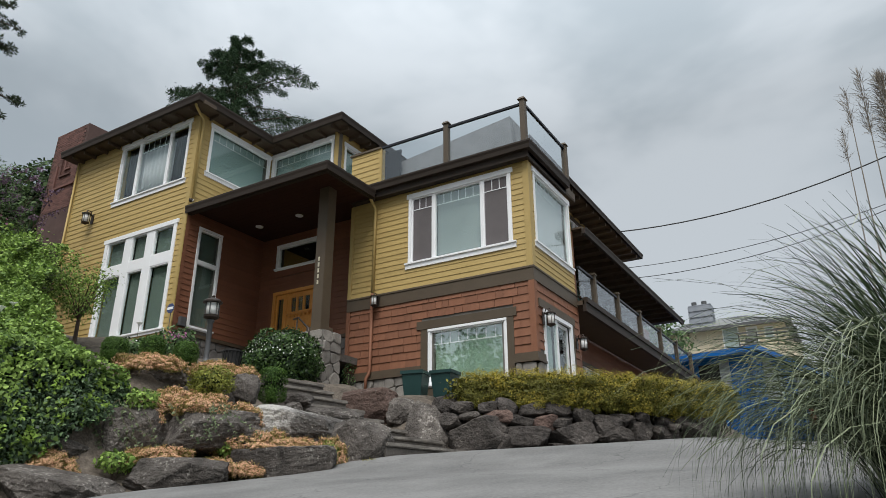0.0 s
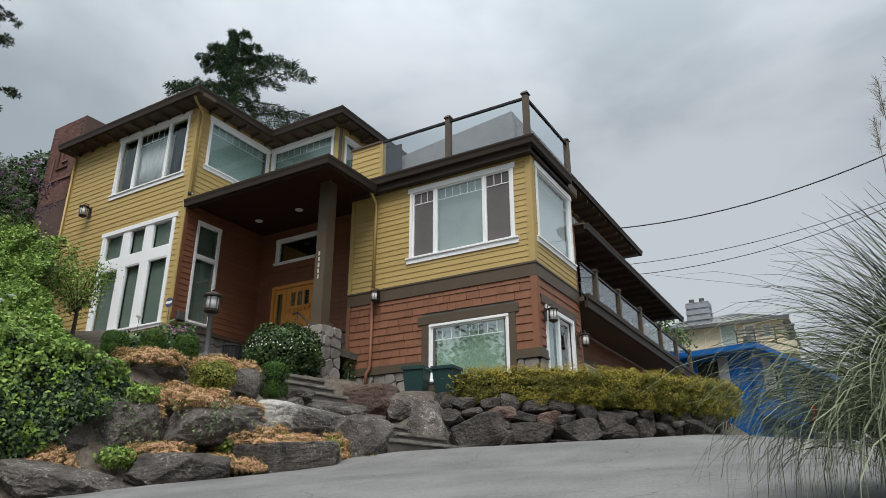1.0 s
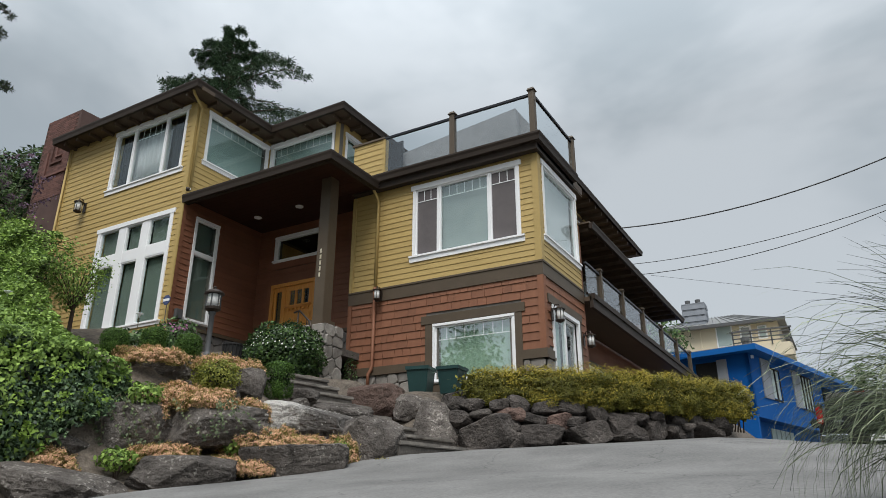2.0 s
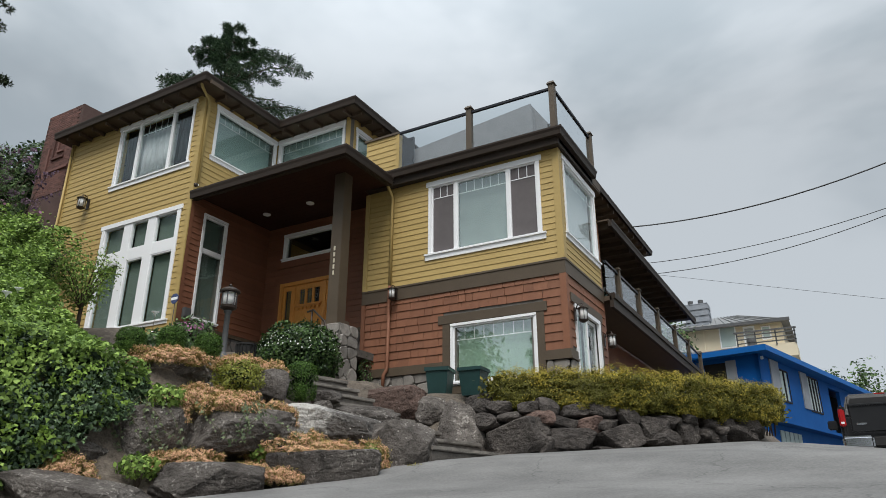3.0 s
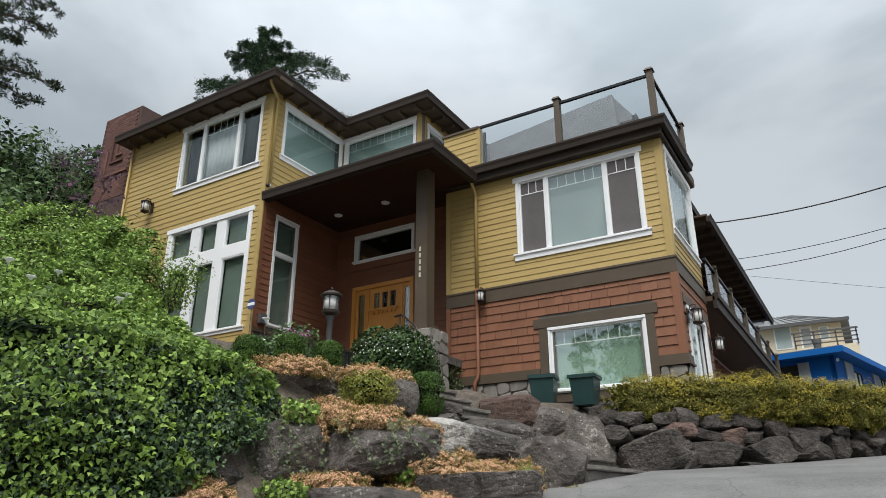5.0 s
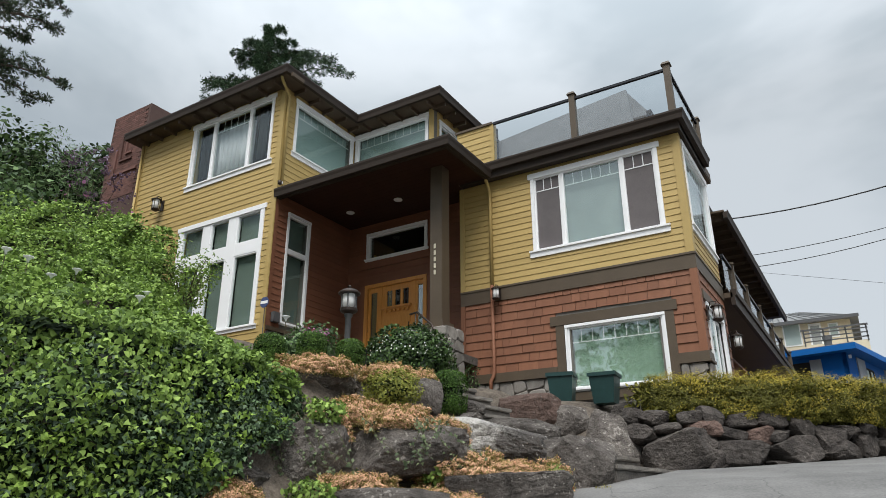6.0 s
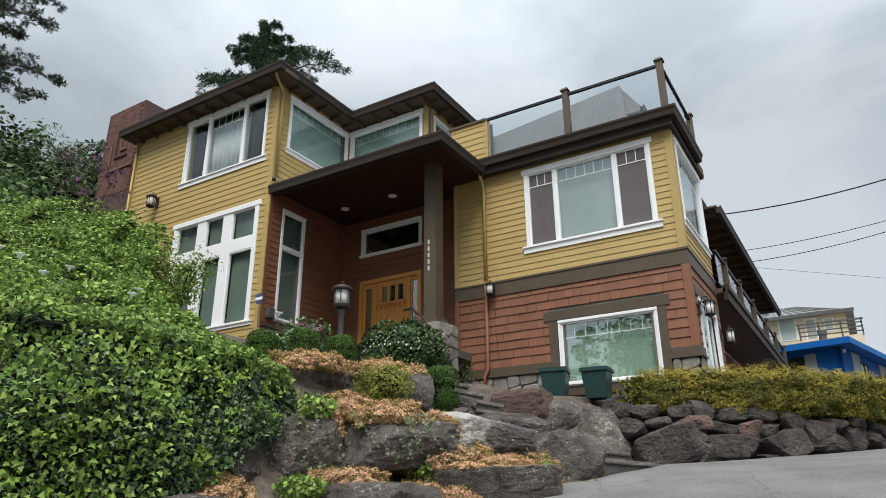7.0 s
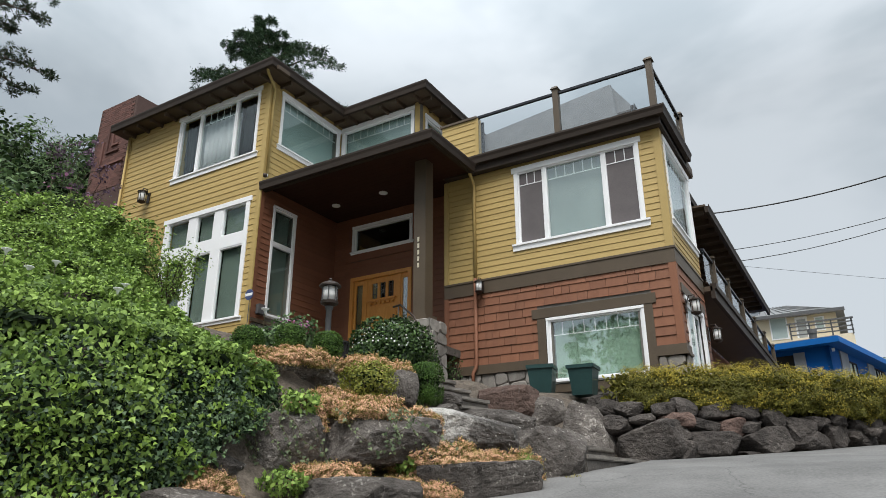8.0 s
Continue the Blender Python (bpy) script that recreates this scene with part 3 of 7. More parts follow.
def toe_x(y):
    for (x0, y0), (x1, y1) in zip(TOE, TOE[1:]):
        if y <= y1:
            return x0 + (x1 - x0) * max(0.0, (y - y0)) / (y1 - y0)
    return TOE[-1][0]


def seg_far(x, y, a, b):
    dx, dy = b[0] - a[0], b[1] - a[1]
    s = max(0.0, min(1.0, ((x - a[0]) * dx + (y - a[1]) * dy) / (dx * dx + dy * dy)))
    return math.hypot(x - a[0] - s * dx, y - a[1] - s * dy)


HILL = ((-3.3, -6.8, 0.75), (-3.7, -8.0, 0.55), (-2.2, -0.6, 1.1), (-0.4, -1.3, 0.72), (1.4, -0.2, 0.72), (2.4, 1.4, 0.72), (-1.0, -1.9, 0.62), (2.0, 5.0, 0.55), (-4.3, -0.4, 1.4),
        (-0.7, -3.6, -0.15), (-2.0, -3.1, 0.75), (-3.3, -2.3, 1.25), (-1.6, -4.6, -0.05), (-2.1, -5.5, 0.1), (-2.2, -4.6, 0.4), (-3.0, -5.2, 0.75),
        (-3.2, -6.0, 0.8), (-4.0, -4.4, 1.12), (-5.0, -3.0, 1.56), (-6.4, -1.5, 2.15), (-8.0, -3.2, 2.4), (-4.7, -6.9, 1.35),
        (-5.8, -6.8, 2.1), (-10.0, -5.0, 2.9), (-14.0, -4.0, 4.0), (-6.0, -9.0, 1.5), (-12.0, -9.0, 3.0), (-2.3, -6.7, -0.25),
        (-2.7, -7.7, -0.55), (-1.9, -6.3, -0.3), (-1.3, -5.5, -0.4), (-3.1, -8.6, -0.5), (-20.0, -3.0, 5.5), (-20.0, -12.0, 5.0), (-30.0, 0.0, 8.0), (0.5, 16.0, 0.6), (2.5, 12.0, 0.35), (-3.0, 30.0, 1.0))


def hill_z(x, y):
    s = t = 0.0
    for a, b, c in HILL:
        w = 1.0 / (0.02 + (x - a) ** 2 + (y - b) ** 2) ** 1.6
        s += w
        t += w * c
    return t / s


def ground_z(x, y):
    r = road_h(x, y) - 0.03
    if x >= toe_x(y):
        return r
    k = toe_x(y) - x if y < -7 or y > 4 else min(9.0, *(seg_far(x, y, a, b) for a, b in zip(TOE, TOE[1:])))
    k = min(1.0, max(0.0, k - 0.36) / (0.45 if y > -3.0 else 1.0))
    k = k * k * (3 - 2 * k)
    g = r + (max(hill_z(x, y), r) - r) * k + 0.03 * noise.noise((x * 2, y * 2, 0)) * k
    # cut down under the garden steps
    under = ease(-4.3, -4.0, y) * (1 - ease(-2.4, -2.1, y)) * ease(-3.3, -3.0, x)
    return g + (min(g, -0.4 - 0.44 * (x + 0.15)) - g) * under


def sheet(name, xs, ys, z_of, mat, keep=None):
    verts, faces, idx = [], [], {}
    for j, y in enumerate(ys):
        for i, x in enumerate(xs):
            idx[i, j] = len(verts)
            verts.append((x, y, z_of(x, y)))
    for j in range(len(ys) - 1):
        for i in range(len(xs) - 1):
            if keep is None or keep((xs[i] + xs[i + 1]) / 2, (ys[j] + ys[j + 1]) / 2):
                faces.append((idx[i, j], idx[i + 1, j], idx[i + 1, j + 1], idx[i, j + 1]))
    me = bpy.data.meshes.new(name)
    me.from_pydata(verts, [], faces)
    me.materials.append(mat)
    me.shade_smooth()
    return new(name, me)


def steps_of(*rows):
    out = []
    for a, b, s in rows:
        n = max(1, round((b - a) / s))
        out += [a + (b - a) * i / n for i in range(n)]
    return out + [rows[-1][1]]


gx = steps_of((-900, -60, 140), (-60, -16, 4), (-16, -6, 0.8), (-6, 4, 0.2), (4, 12, 1), (12, 60, 6), (60, 900, 140))
gy = steps_of((-900, -60, 140), (-60, -14, 4), (-14, -9, 0.8), (-9, 2, 0.2), (2, 20, 1.5), (20, 60, 5), (60, 900, 140))
tagged(sheet("ground", gx, gy, ground_z, M_SOIL), "dark garden soil rising in a slope behind the rocks", "ground", kind="structure")


def road_sheet():
    verts, faces = [], []
    ys = steps_of((-60, -14, 3), (-14, -9, 0.5), (-9, 3, 0.2), (3, 20, 1.0), (20, 70, 4))
    cross = (0.0, 0.3, 1.0, 2.0, 3.2, 4.5, 6.0, 8.0, 11.0, 15.0, 20.0)
    for y in ys:
        x0 = toe_x(y) - 0.1
        for c in cross:
            verts.append((x0 + c, y, road_h(x0 + c, y) + 0.004 * noise.noise((x0 + c, y, 3))))
    n = len(cross)
    for j in range(len(ys) - 1):
        for i in range(n - 1):
            a = j * n + i
            faces.append((a, a + 1, a + 1 + n, a + n))
    me = bpy.data.meshes.new("road")
    me.from_pydata(verts, [], faces)
    me.materials.append(M_ROAD)
    me.shade_smooth()
    return new("road", me)


tagged(road_sheet(), "worn pale grey pavement sloping uphill", "road", kind="structure")

# ---- the house ----
house = thing("yellow_house", (-4.0, 3.0, 1.2), "two-storey craftsman house with mustard lap siding above red-brown shingles", "house")

F_RB = Face((0, 0, 0), (1, 0, 0), (0, -1, 0))            # right block, front
F_RS = Face((0, 0, 0), (0, 1, 0), (1, 0, 0))             # right block, side
F_LW = Face((0, -2.0, 0), (1, 0, 0), (0, -1, 0))         # left wing, front
F_LS = Face((-8.23, 0, 0), (0, 1, 0), (1, 0, 0))         # left wing, inner side
F_DW = Face((0, 0.6, 0), (1, 0, 0), (0, -1, 0))          # entry wall
F_US = Face((-5.75, 0, 0), (0, 1, 0), (1, 0, 0))         # upper storey, side
F_LL = Face((-4.65, 0, 0), (0, 1, 0), (-1, 0, 0))        # right block, porch side

# right block: walls
H_W1 = (-2.9, -0.46, 4.18, 5.79)
H_W2 = (-2.33, -0.72, 1.42, 2.55)
H_SW = (0.3, 2.2, 4.18, 5.82)
H_SD = (0.4, 1.9, 0.72, 2.76)
w_rb = wall("wall", F_RB, -4.65, 0, 0.5, 6.0, [H_W1, H_W2], M_MORTAR, house)
w_rs = wall("wall", F_RS, 0.0, 2.37, 0.5, 6.0, [H_SW, H_SD], M_MORTAR, house, thick=0.16)
w_ll = wall("wall", F_LL, 0.0, 2.4, 0.5, 6.0, [], M_MORTAR, house)

window(F_RB, -2.98, -0.385, 4.055, 5.885, house, (0.62, 1.3, 0.66), backs=(M_SCREEN, M_BLIND_U, M_SCREEN), grid=(3, 6, 3), grid_h=0.26, sill=0.14, div=0.04, label="white three-light window with grilles", glass=M_GLASS_B)
window(F_RB, -2.44, -0.6, 1.38, 2.61, house, (1,), backs=(M_BLIND_G,), grid=(8,), grid_h=0.25, case=0.05, head=0.05, sill=0.06, ears=0.0, label="white picture window with a green blind", glass=M_GLASS_C)
window(F_RS, 0.22, 2.27, 4.07, 5.91, house, (1,), backs=(M_CURTAIN,), grid=(8,), grid_h=0.27, label="white side window reflecting sky")
# taupe surround of the lower window
bm = bmesh.new()
F_RB.box(bm, -2.62, -2.452, 1.42, 2.62, 0.002, 0.032)
F_RB.box(bm, -0.608, -0.45, 1.42, 2.62, 0.002, 0.032)
F_RB.box(bm, -2.72, -0.38, 2.622, 2.8, 0.002, 0.042)
F_RB.box(bm, -2.62, -0.45, 1.22, 1.358, 0.002, 0.036)
part("window_surround", bm, M_TAUPE, house)
# sliding door on the side
bm = bmesh.new()
F_RS.box(bm, 0.36, 0.45, 0.7, 2.8, -0.02, 0.04)
F_RS.box(bm, 1.85, 1.94, 0.7, 2.8, -0.02, 0.04)
F_RS.box(bm, 0.45, 1.85, 2.72, 2.8, -0.02, 0.04)
sd = part("sliding_door", bm, M_WHITE, house, "white framed sliding glass door")
for a, b, d in ((0.45, 1.17, 0.0), (1.13, 1.85, -0.05)):
    bm = bmesh.new()
    F_RS.box(bm, a, a + 0.07, 0.72, 2.72, d - 0.04, d)
    F_RS.box(bm, b - 0.07, b, 0.72, 2.72, d - 0.04, d)
    F_RS.box(bm, a + 0.07, b - 0.07, 2.64, 2.72, d - 0.04, d)
    F_RS.box(bm, a + 0.07, b - 0.07, 0.72, 0.82, d - 0.04, d)
    part("sash", bm, M_WHITE, sd)
    bm = bmesh.new()
    F_RS.box(bm, a + 0.07, b - 0.07, 0.82, 2.64, d - 0.022, d - 0.016)
    part("pane", bm, M_GLASS, sd).visible_shadow = False
bm = bmesh.new()
F_RS.box(bm, 0.4, 1.1, 0.74, 2.7, -0.14, -0.13)
part("shade", bm, M_BLIND_T, sd)
bm = bmesh.new()
F_RS.box(bm, 0.16, 2.1, 2.802, 2.97, 0.002, 0.042)
part("door_head", bm, M_TAUPE, house)
bm = bmesh.new()
F_RS.box(bm, 1.942, 2.05, 0.7, 2.8, 0.002, 0.034)
part("door_casing", bm, M_TAUPE, house)

# belt band, corner boards, skirt
bm = bmesh.new()
F_RB.box(bm, -4.66, 0.034, 3.3, 3.56, 0.001, 0.034)
F_RB.box(bm, -4.66, 0.05, 3.56, 3.6, 0.001, 0.05)
part("belt_board", bm, M_TAUPE, house, "wide taupe belt board")
bm = bmesh.new()
F_RS.box(bm, 0.001, 2.37, 3.3, 3.56, 0.001, 0.034)
F_RS.box(bm, 0.001, 2.37, 3.56, 3.6, 0.001, 0.05)
part("belt_board", bm, M_TAUPE, house, "wide taupe belt board")
bm = bmesh.new()
F_RB.box(bm, -0.11, 0.03, 3.602, 5.95, 0.001, 0.032)
F_RS.box(bm, 0.002, 0.12, 3.602, 5.95, 0.001, 0.03)
part("corner_board", bm, M_YTRIM, house)
bm = bmesh.new()
F_RB.box(bm, -4.66, -4.56, 3.602, 5.95, 0.001, 0.032)
part("corner_board", bm, M_YTRIM, house)
bm = bmesh.new()
F_RB.box(bm, -0.1, 0.03, 1.86, 3.298, 0.001, 0.032)
F_RS.box(bm, 0.002, 0.11, 1.86, 3.298, 0.001, 0.03)
part("corner_board", bm, M_RED, house)
bm = bmesh.new()
F_RB.box(bm, -4.66, -4.56, 1.86, 3.298, 0.001, 0.032)
part("corner_board", bm, M_RED, house)
for fc, a, b, d in ((F_RB, -4.66, -2.622, 0.0), (F_RB, -0.448, 0.045, 0.025), (F_RS, 0.002, 0.355, -0.002)):
    bm = bmesh.new()
    fc.box(bm, a, b, 1.72, 1.86, 0.001, 0.045 + min(0, d))
    fc.box(bm, a - (0.02 if a < -4 else 0), b + max(0, d), 1.68, 1.72, 0.001, 0.07 + min(0, d))
    part("skirt_board", bm, M_TAUPE, house)

H1, H2, HS, HD = (-2.97, -0.395, 4.07, 5.87), (-2.61, -0.46, 1.2, 2.79), (0.23, 2.26, 4.09, 5.89), (0.36, 2.05, 0.5, 2.97)

# right block: flat roof deck with gutter and fascia
bm = blocks((-4.6, 0.09, -0.19, 2.6, 5.985, 6.015), (-4.6, 0.1, -0.1, 2.6, 6.02, 6.2))
part("roof_deck", bm, M_SOFFIT, house)


def gutter(path, z0, z1, parent, deep=0.13):
    """A gutter of moulded profile along a plan path (outwards is to the right of its course), with a fascia behind."""
    bm = bmesh.new()
    prof = ((0.0, z0), (deep * 0.72, z0), (deep * 0.82, z0 + (z1 - z0) * 0.5), (deep, z0 + (z1 - z0) * 0.8), (deep, z1), (deep - 0.02, z1), (deep - 0.02, z1 - 0.03), (0.0, z1 - 0.03))
    P = [Vector((*p, 0)) for p in path]
    rings = []
    for i, p in enumerate(P):
        ds = []
        if i:
            ds.append((P[i] - P[i - 1]).normalized())
        if i < len(P) - 1:
            ds.append((P[i + 1] - P[i]).normalized())
        ns = [Vector((d.y, -d.x, 0)) for d in ds]
        n = ns[0] if len(ns) == 1 else (ns[0] + ns[1]) / (1 + ns[0].dot(ns[1]))
        rings.append([bm.verts.new(p + n * d + Vector((0, 0, z))) for d, z in prof])
    for s, e in zip(rings, rings[1:]):
        for k in range(len(prof)):
            bm.faces.new((s[k], s[(k + 1) % len(prof)], e[(k + 1) % len(prof)], e[k]))
    bm.faces.new(rings[0])
    bm.faces.new(rings[-1][::-1])
    return part("gutter", bm, M_GUTTER, parent)


gutter([(-3.95, -0.2), (0.1, -0.2), (0.1, 2.0)], 6.1, 6.275, house)
bm = bmesh.new()
box(bm, -4.55, 0.1, -0.2, -0.04, 5.95, 6.1)
box(bm, 0.04, 0.1, -0.04, 2.0, 5.95, 6.1)
part("fascia", bm, M_GUTTER, house)

# roof-deck parapet and glass railing
F_PP = Face((0, -0.06, 0), (1, 0, 0), (0, -1, 0))
bm = bmesh.new()
F_PP.box(bm, -4.68, -3.84, 6.15, 7.32, -0.12, 0)
par = part("parapet", bm, M_YTRIM, house, "yellow sided parapet with a brown cap")
bm = bmesh.new()
F_PP.box(bm, -4.72, -3.78, 7.32, 7.37, -0.15, 0.05)
part("cap", bm, M_TAUPE, par)
bm = bmesh.new()
F_PP.box(bm, -3.84, -3.76, 6.15, 7.32, -0.12, 0.025)
part("end_board", bm, M_YTRIM, par)


def rail_post(x, y, z0, z1, parent, w=0.12):
    bm = blocks((x - w / 2, x + w / 2, y - w / 2, y + w / 2, z0, z1 - 0.06))
    po = part("post", bm, M_TAUPE, parent)
    bm = bmesh.new()
    hexa(bm, [(x - w * .75, y - w * .75, z1 - 0.06), (x + w * .75, y - w * .75, z1 - 0.06), (x + w * .75, y + w * .75, z1 - 0.06), (x - w * .75, y + w * .75, z1 - 0.06),
              (x - w * .5, y - w * .5, z1), (x + w * .5, y - w * .5, z1), (x + w * .5, y + w * .5, z1), (x - w * .5, y + w * .5, z1)])
    part("cap", bm, M_TAUPE, po)


def rail_bay(a, b, z0, z1, parent, glass=True):
    """Top rail, bottom rail and glass between two post centres."""
    a, b = Vector((*a, 0)), Vector((*b, 0))
    d = (b - a).normalized()
    n = Vector((-d.y, d.x, 0))
    a, b = a + d * 0.061, b - d * 0.061

    def bar(bm, lo, hi, w):
        hexa(bm, [(*(a + n * w).xy, lo), (*(b + n * w).xy, lo), (*(b - n * w).xy, lo), (*(a - n * w).xy, lo),
                  (*(a + n * w).xy, hi), (*(b + n * w).xy, hi), (*(b - n * w).xy, hi), (*(a - n * w).xy, hi)])
    bm = bmesh.new()
    bar(bm, z1 - 0.05, z1, 0.03)
    part("top_rail", bm, M_RAIL, parent)
    bm = bmesh.new()
    bar(bm, z0, z0 + 0.03, 0.02)
    part("bottom_rail", bm, M_BLACKM, parent)
    if glass:
        bm = bmesh.new()
        bar(bm, z0 + 0.03, z1 - 0.05, 0.004)
        part("glass_panel", bm, M_RAILGLASS, parent).visible_shadow = False


rail = thing("deck_railing", (-2.0, -0.06, 6.2), "glass railing with taupe posts round the roof deck", "railing")
for x, y in ((-1.93, -0.06), (0.0, -0.06), (0.02, 2.3)):
    rail_post(x, y, 6.2, 7.48, rail)
rail_bay((-3.82, -0.06), (-1.93, -0.06), 6.3, 7.36, rail)
rail_bay((-1.93, -0.06), (0.0, -0.06), 6.3, 7.36, rail)
rail_bay((0.01, -0.06), (0.02, 2.3), 6.3, 7.36, rail)

# left wing: walls
H_W3 = (-11.3, -8.62, 6.9, 8.6)
H_W4 = (-11.28, -8.62, 3.05, 5.7)
H_T = (-1.5, -0.95, 3.2, 5.6)
H_UC = (-1.53, 0.4, 7.2, 8.54)
w_lw = wall("wall", F_LW, -13.5, -8.23, 1.6, 8.75, [H_W3, H_W4], M_YTRIM, house)
w_ls = wall("wall", F_LS, -1.84, 0.6, 1.6, 8.75, [H_T, H_UC], M_MORTAR, house)
w_lwl = part("wall", blocks((-13.5, -13.34, -1.84, 10.0, 1.6, 8.75)), M_YTRIM, house)
H_UB = (-8.1, -5.98, 7.2, 8.58)
H_TR = (-7.58, -5.98, 5.1, 5.68)
H_DR = (-7.56, -5.98, 2.2, 4.33)
w_dw = wall("wall", F_DW, -8.23, -5.75, 1.6, 8.75, [H_UB, H_TR, H_DR], M_MORTAR, house)
part("wall", blocks((-5.75, -4.49, 0.6, 0.76, 1.6, 6.15)), M_MORTAR, house)
w_us = wall("wall", F_US, 0.76, 12.0, 5.9, 8.75, [(0.95, 1.85, 6.3, 8.45)], M_YTRIM, house)

window(F_LW, -11.39, -8.53, 6.79, 8.69, house, (0.72, 1.28, 0.72), backs=(None, None, None), grid=(0, 5, 0), grid_h=0.3, sill=0.14, div=0.04, label="white three-light window with sheer curtains")
w4 = window(F_LW, -11.39, -8.51, 2.94, 5.81, house, (0.9, 0.9, 0.9), backs=(M_BLIND_D, M_BLIND_D, M_BLIND_D), rail=0.68, sill=0.1, div=0.275, case=0.12, label="tall white french window with transoms")
window(F_LS, -1.6, -0.85, 3.08, 5.68, house, (1,), backs=(M_BLIND_D,), rail=0.66, case=0.06, head=0.06, sill=0.06, ears=0.0, label="tall narrow white window")
window(F_LS, -1.64, 0.52, 7.08, 8.64, house, (1,), backs=(M_BLIND_T,), grid=(8,), grid_h=0.26, ears=0.02, label="white corner window")
window(F_DW, -8.18, -5.89, 7.08, 8.68, house, (1,), backs=(M_BLIND_T,), grid=(9,), grid_h=0.26, ears=0.02, label="white corner window")
window(F_DW, -7.67, -5.89, 5.02, 5.76, house, (1,), backs=(None,), case=0.07, head=0.07, sill=0.07, ears=0.0, label="dark transom window")
window(F_US, 0.85, 1.95, 6.25, 8.55, house, (1,), backs=(M_BLIND_T,), ears=0.02, label="white deck door with glass")

def hanging(F, u0, u1, z0, z1, d, mat, name, label, waves=7, deep=0.025, seed=1):
    """A gathered curtain: a folded sheet with its own thickness."""
    rnd = random.Random(seed)
    bm = bmesh.new()
    n = waves * 8
    ph = [rnd.uniform(0.7, 1.3) for _ in range(n + 1)]
    rows = []
    for side in (0.0, 0.004):
        for z in (z0, z1):
            rows.append([bm.verts.new(F.p(u0 + (u1 - u0) * i / n, z, d - side + deep * math.sin(i * math.tau / 8) * ph[i // 8 * 8])) for i in range(n + 1)])
    for lo, hi in ((rows[0], rows[1]), (rows[2], rows[3]), (rows[0], rows[2]), (rows[1], rows[3])):
        for i in range(n):
            bm.faces.new((lo[i], lo[i + 1], hi[i + 1], hi[i]))
    return part(name, bm, mat, house, label, smooth=True)


hanging(F_LW, -10.72, -9.3, 6.98, 8.32, -0.16, M_CURTAIN, "curtain", "white sheer curtain", 9, 0.022, 3)
hanging(F_LW, -9.22, -8.95, 6.98, 8.56, -0.2, M_DARKC, "curtain", "dark gathered curtain", 3, 0.03, 4)
hanging(F_LW, -8.84, -8.68, 6.98, 8.56, -0.2, M_DARKC, "curtain", "dark gathered curtain", 2, 0.03, 5)
hanging(F_LW, -11.28, -10.98, 6.98, 8.56, -0.2, M_DARKC, "curtain", "dark gathered curtain", 3, 0.03, 6)
# added strip: darkness of the gap above the sheer curtain, given as colour
hanging(F_LW, -10.55, -9.4, 8.3, 8.56, -0.24, M_BLIND_D, "dark_gap_strip", "grey-green strip standing for the dark gap above the curtain", 6, 0.02, 7)
# inner rooms: added near-black partitions, their unlit darkness put into the colour
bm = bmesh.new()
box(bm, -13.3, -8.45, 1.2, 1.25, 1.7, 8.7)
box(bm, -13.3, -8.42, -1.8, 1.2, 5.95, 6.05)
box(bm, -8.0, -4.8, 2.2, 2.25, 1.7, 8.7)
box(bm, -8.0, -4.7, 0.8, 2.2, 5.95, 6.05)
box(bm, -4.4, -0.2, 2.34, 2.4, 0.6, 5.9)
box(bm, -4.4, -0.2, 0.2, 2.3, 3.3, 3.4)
part("unlit_room_partition", bm, M_DARK, house)

# eaves and roofs of the upper storey
E_Z = 8.76
bm = bmesh.new()
box(bm, -13.72, -7.83, -2.42, 10.4, E_Z, E_Z + 0.03)
box(bm, -7.83, -5.32, 0.16, 10.4, E_Z, E_Z + 0.03)
part("soffit", bm, M_SOFFIT, house, "brown boarded soffit")
gutter([(-13.72, -2.4), (-7.83, -2.4), (-7.83, 0.18), (-5.34, 0.18), (-5.34, 8.0)], E_Z + 0.0, E_Z + 0.19, house, deep=0.11)
bm = bmesh.new()
for c in ([(-13.8, -2.48), (-7.75, -2.48), (-7.75, 10.4), (-13.8, 10.4), (-11.6, 0.2), (-10.2, 0.2), (-10.2, 8), (-11.6, 8)],
          [(-9.0, 0.1), (-5.25, 0.1), (-5.25, 10.4), (-9.0, 10.4), (-8.6, 1.9), (-7.0, 1.9), (-7.0, 8.5), (-8.6, 8.5)]):
    hexa(bm, [(*p, E_Z + 0.16) for p in c[:4]] + [(*p, E_Z + 0.85) for p in c[4:]])
part("roof", bm, M_SHINGLE, house, "low hipped grey shingle roof")
# rafter tails
for i in range(11):
    x = -13.3 + i * 0.56
    bm = blocks((x, x + 0.05, -2.38, -2.0, E_Z - 0.1, E_Z - 0.003))
    part("rafter_tail", bm, M_SOFFIT, house)
for i in range(5):
    y = -1.75 + i * 0.5
    bm = blocks((-8.2, -7.86, y, y + 0.05, E_Z - 0.1, E_Z - 0.003))
    part("rafter_tail", bm, M_SOFFIT, house)
for i in range(5):
    x = -7.7 + i * 0.5
    bm = blocks((x, x + 0.05, 0.2, 0.58, E_Z - 0.1, E_Z - 0.003))
    part("rafter_tail", bm, M_SOFFIT, house)
for i in range(6):
    y = 0.5 + i * 0.5
    bm = blocks((-5.72, -5.36, y, y + 0.05, E_Z - 0.1, E_Z - 0.003))
    part("rafter_tail", bm, M_SOFFIT, house)

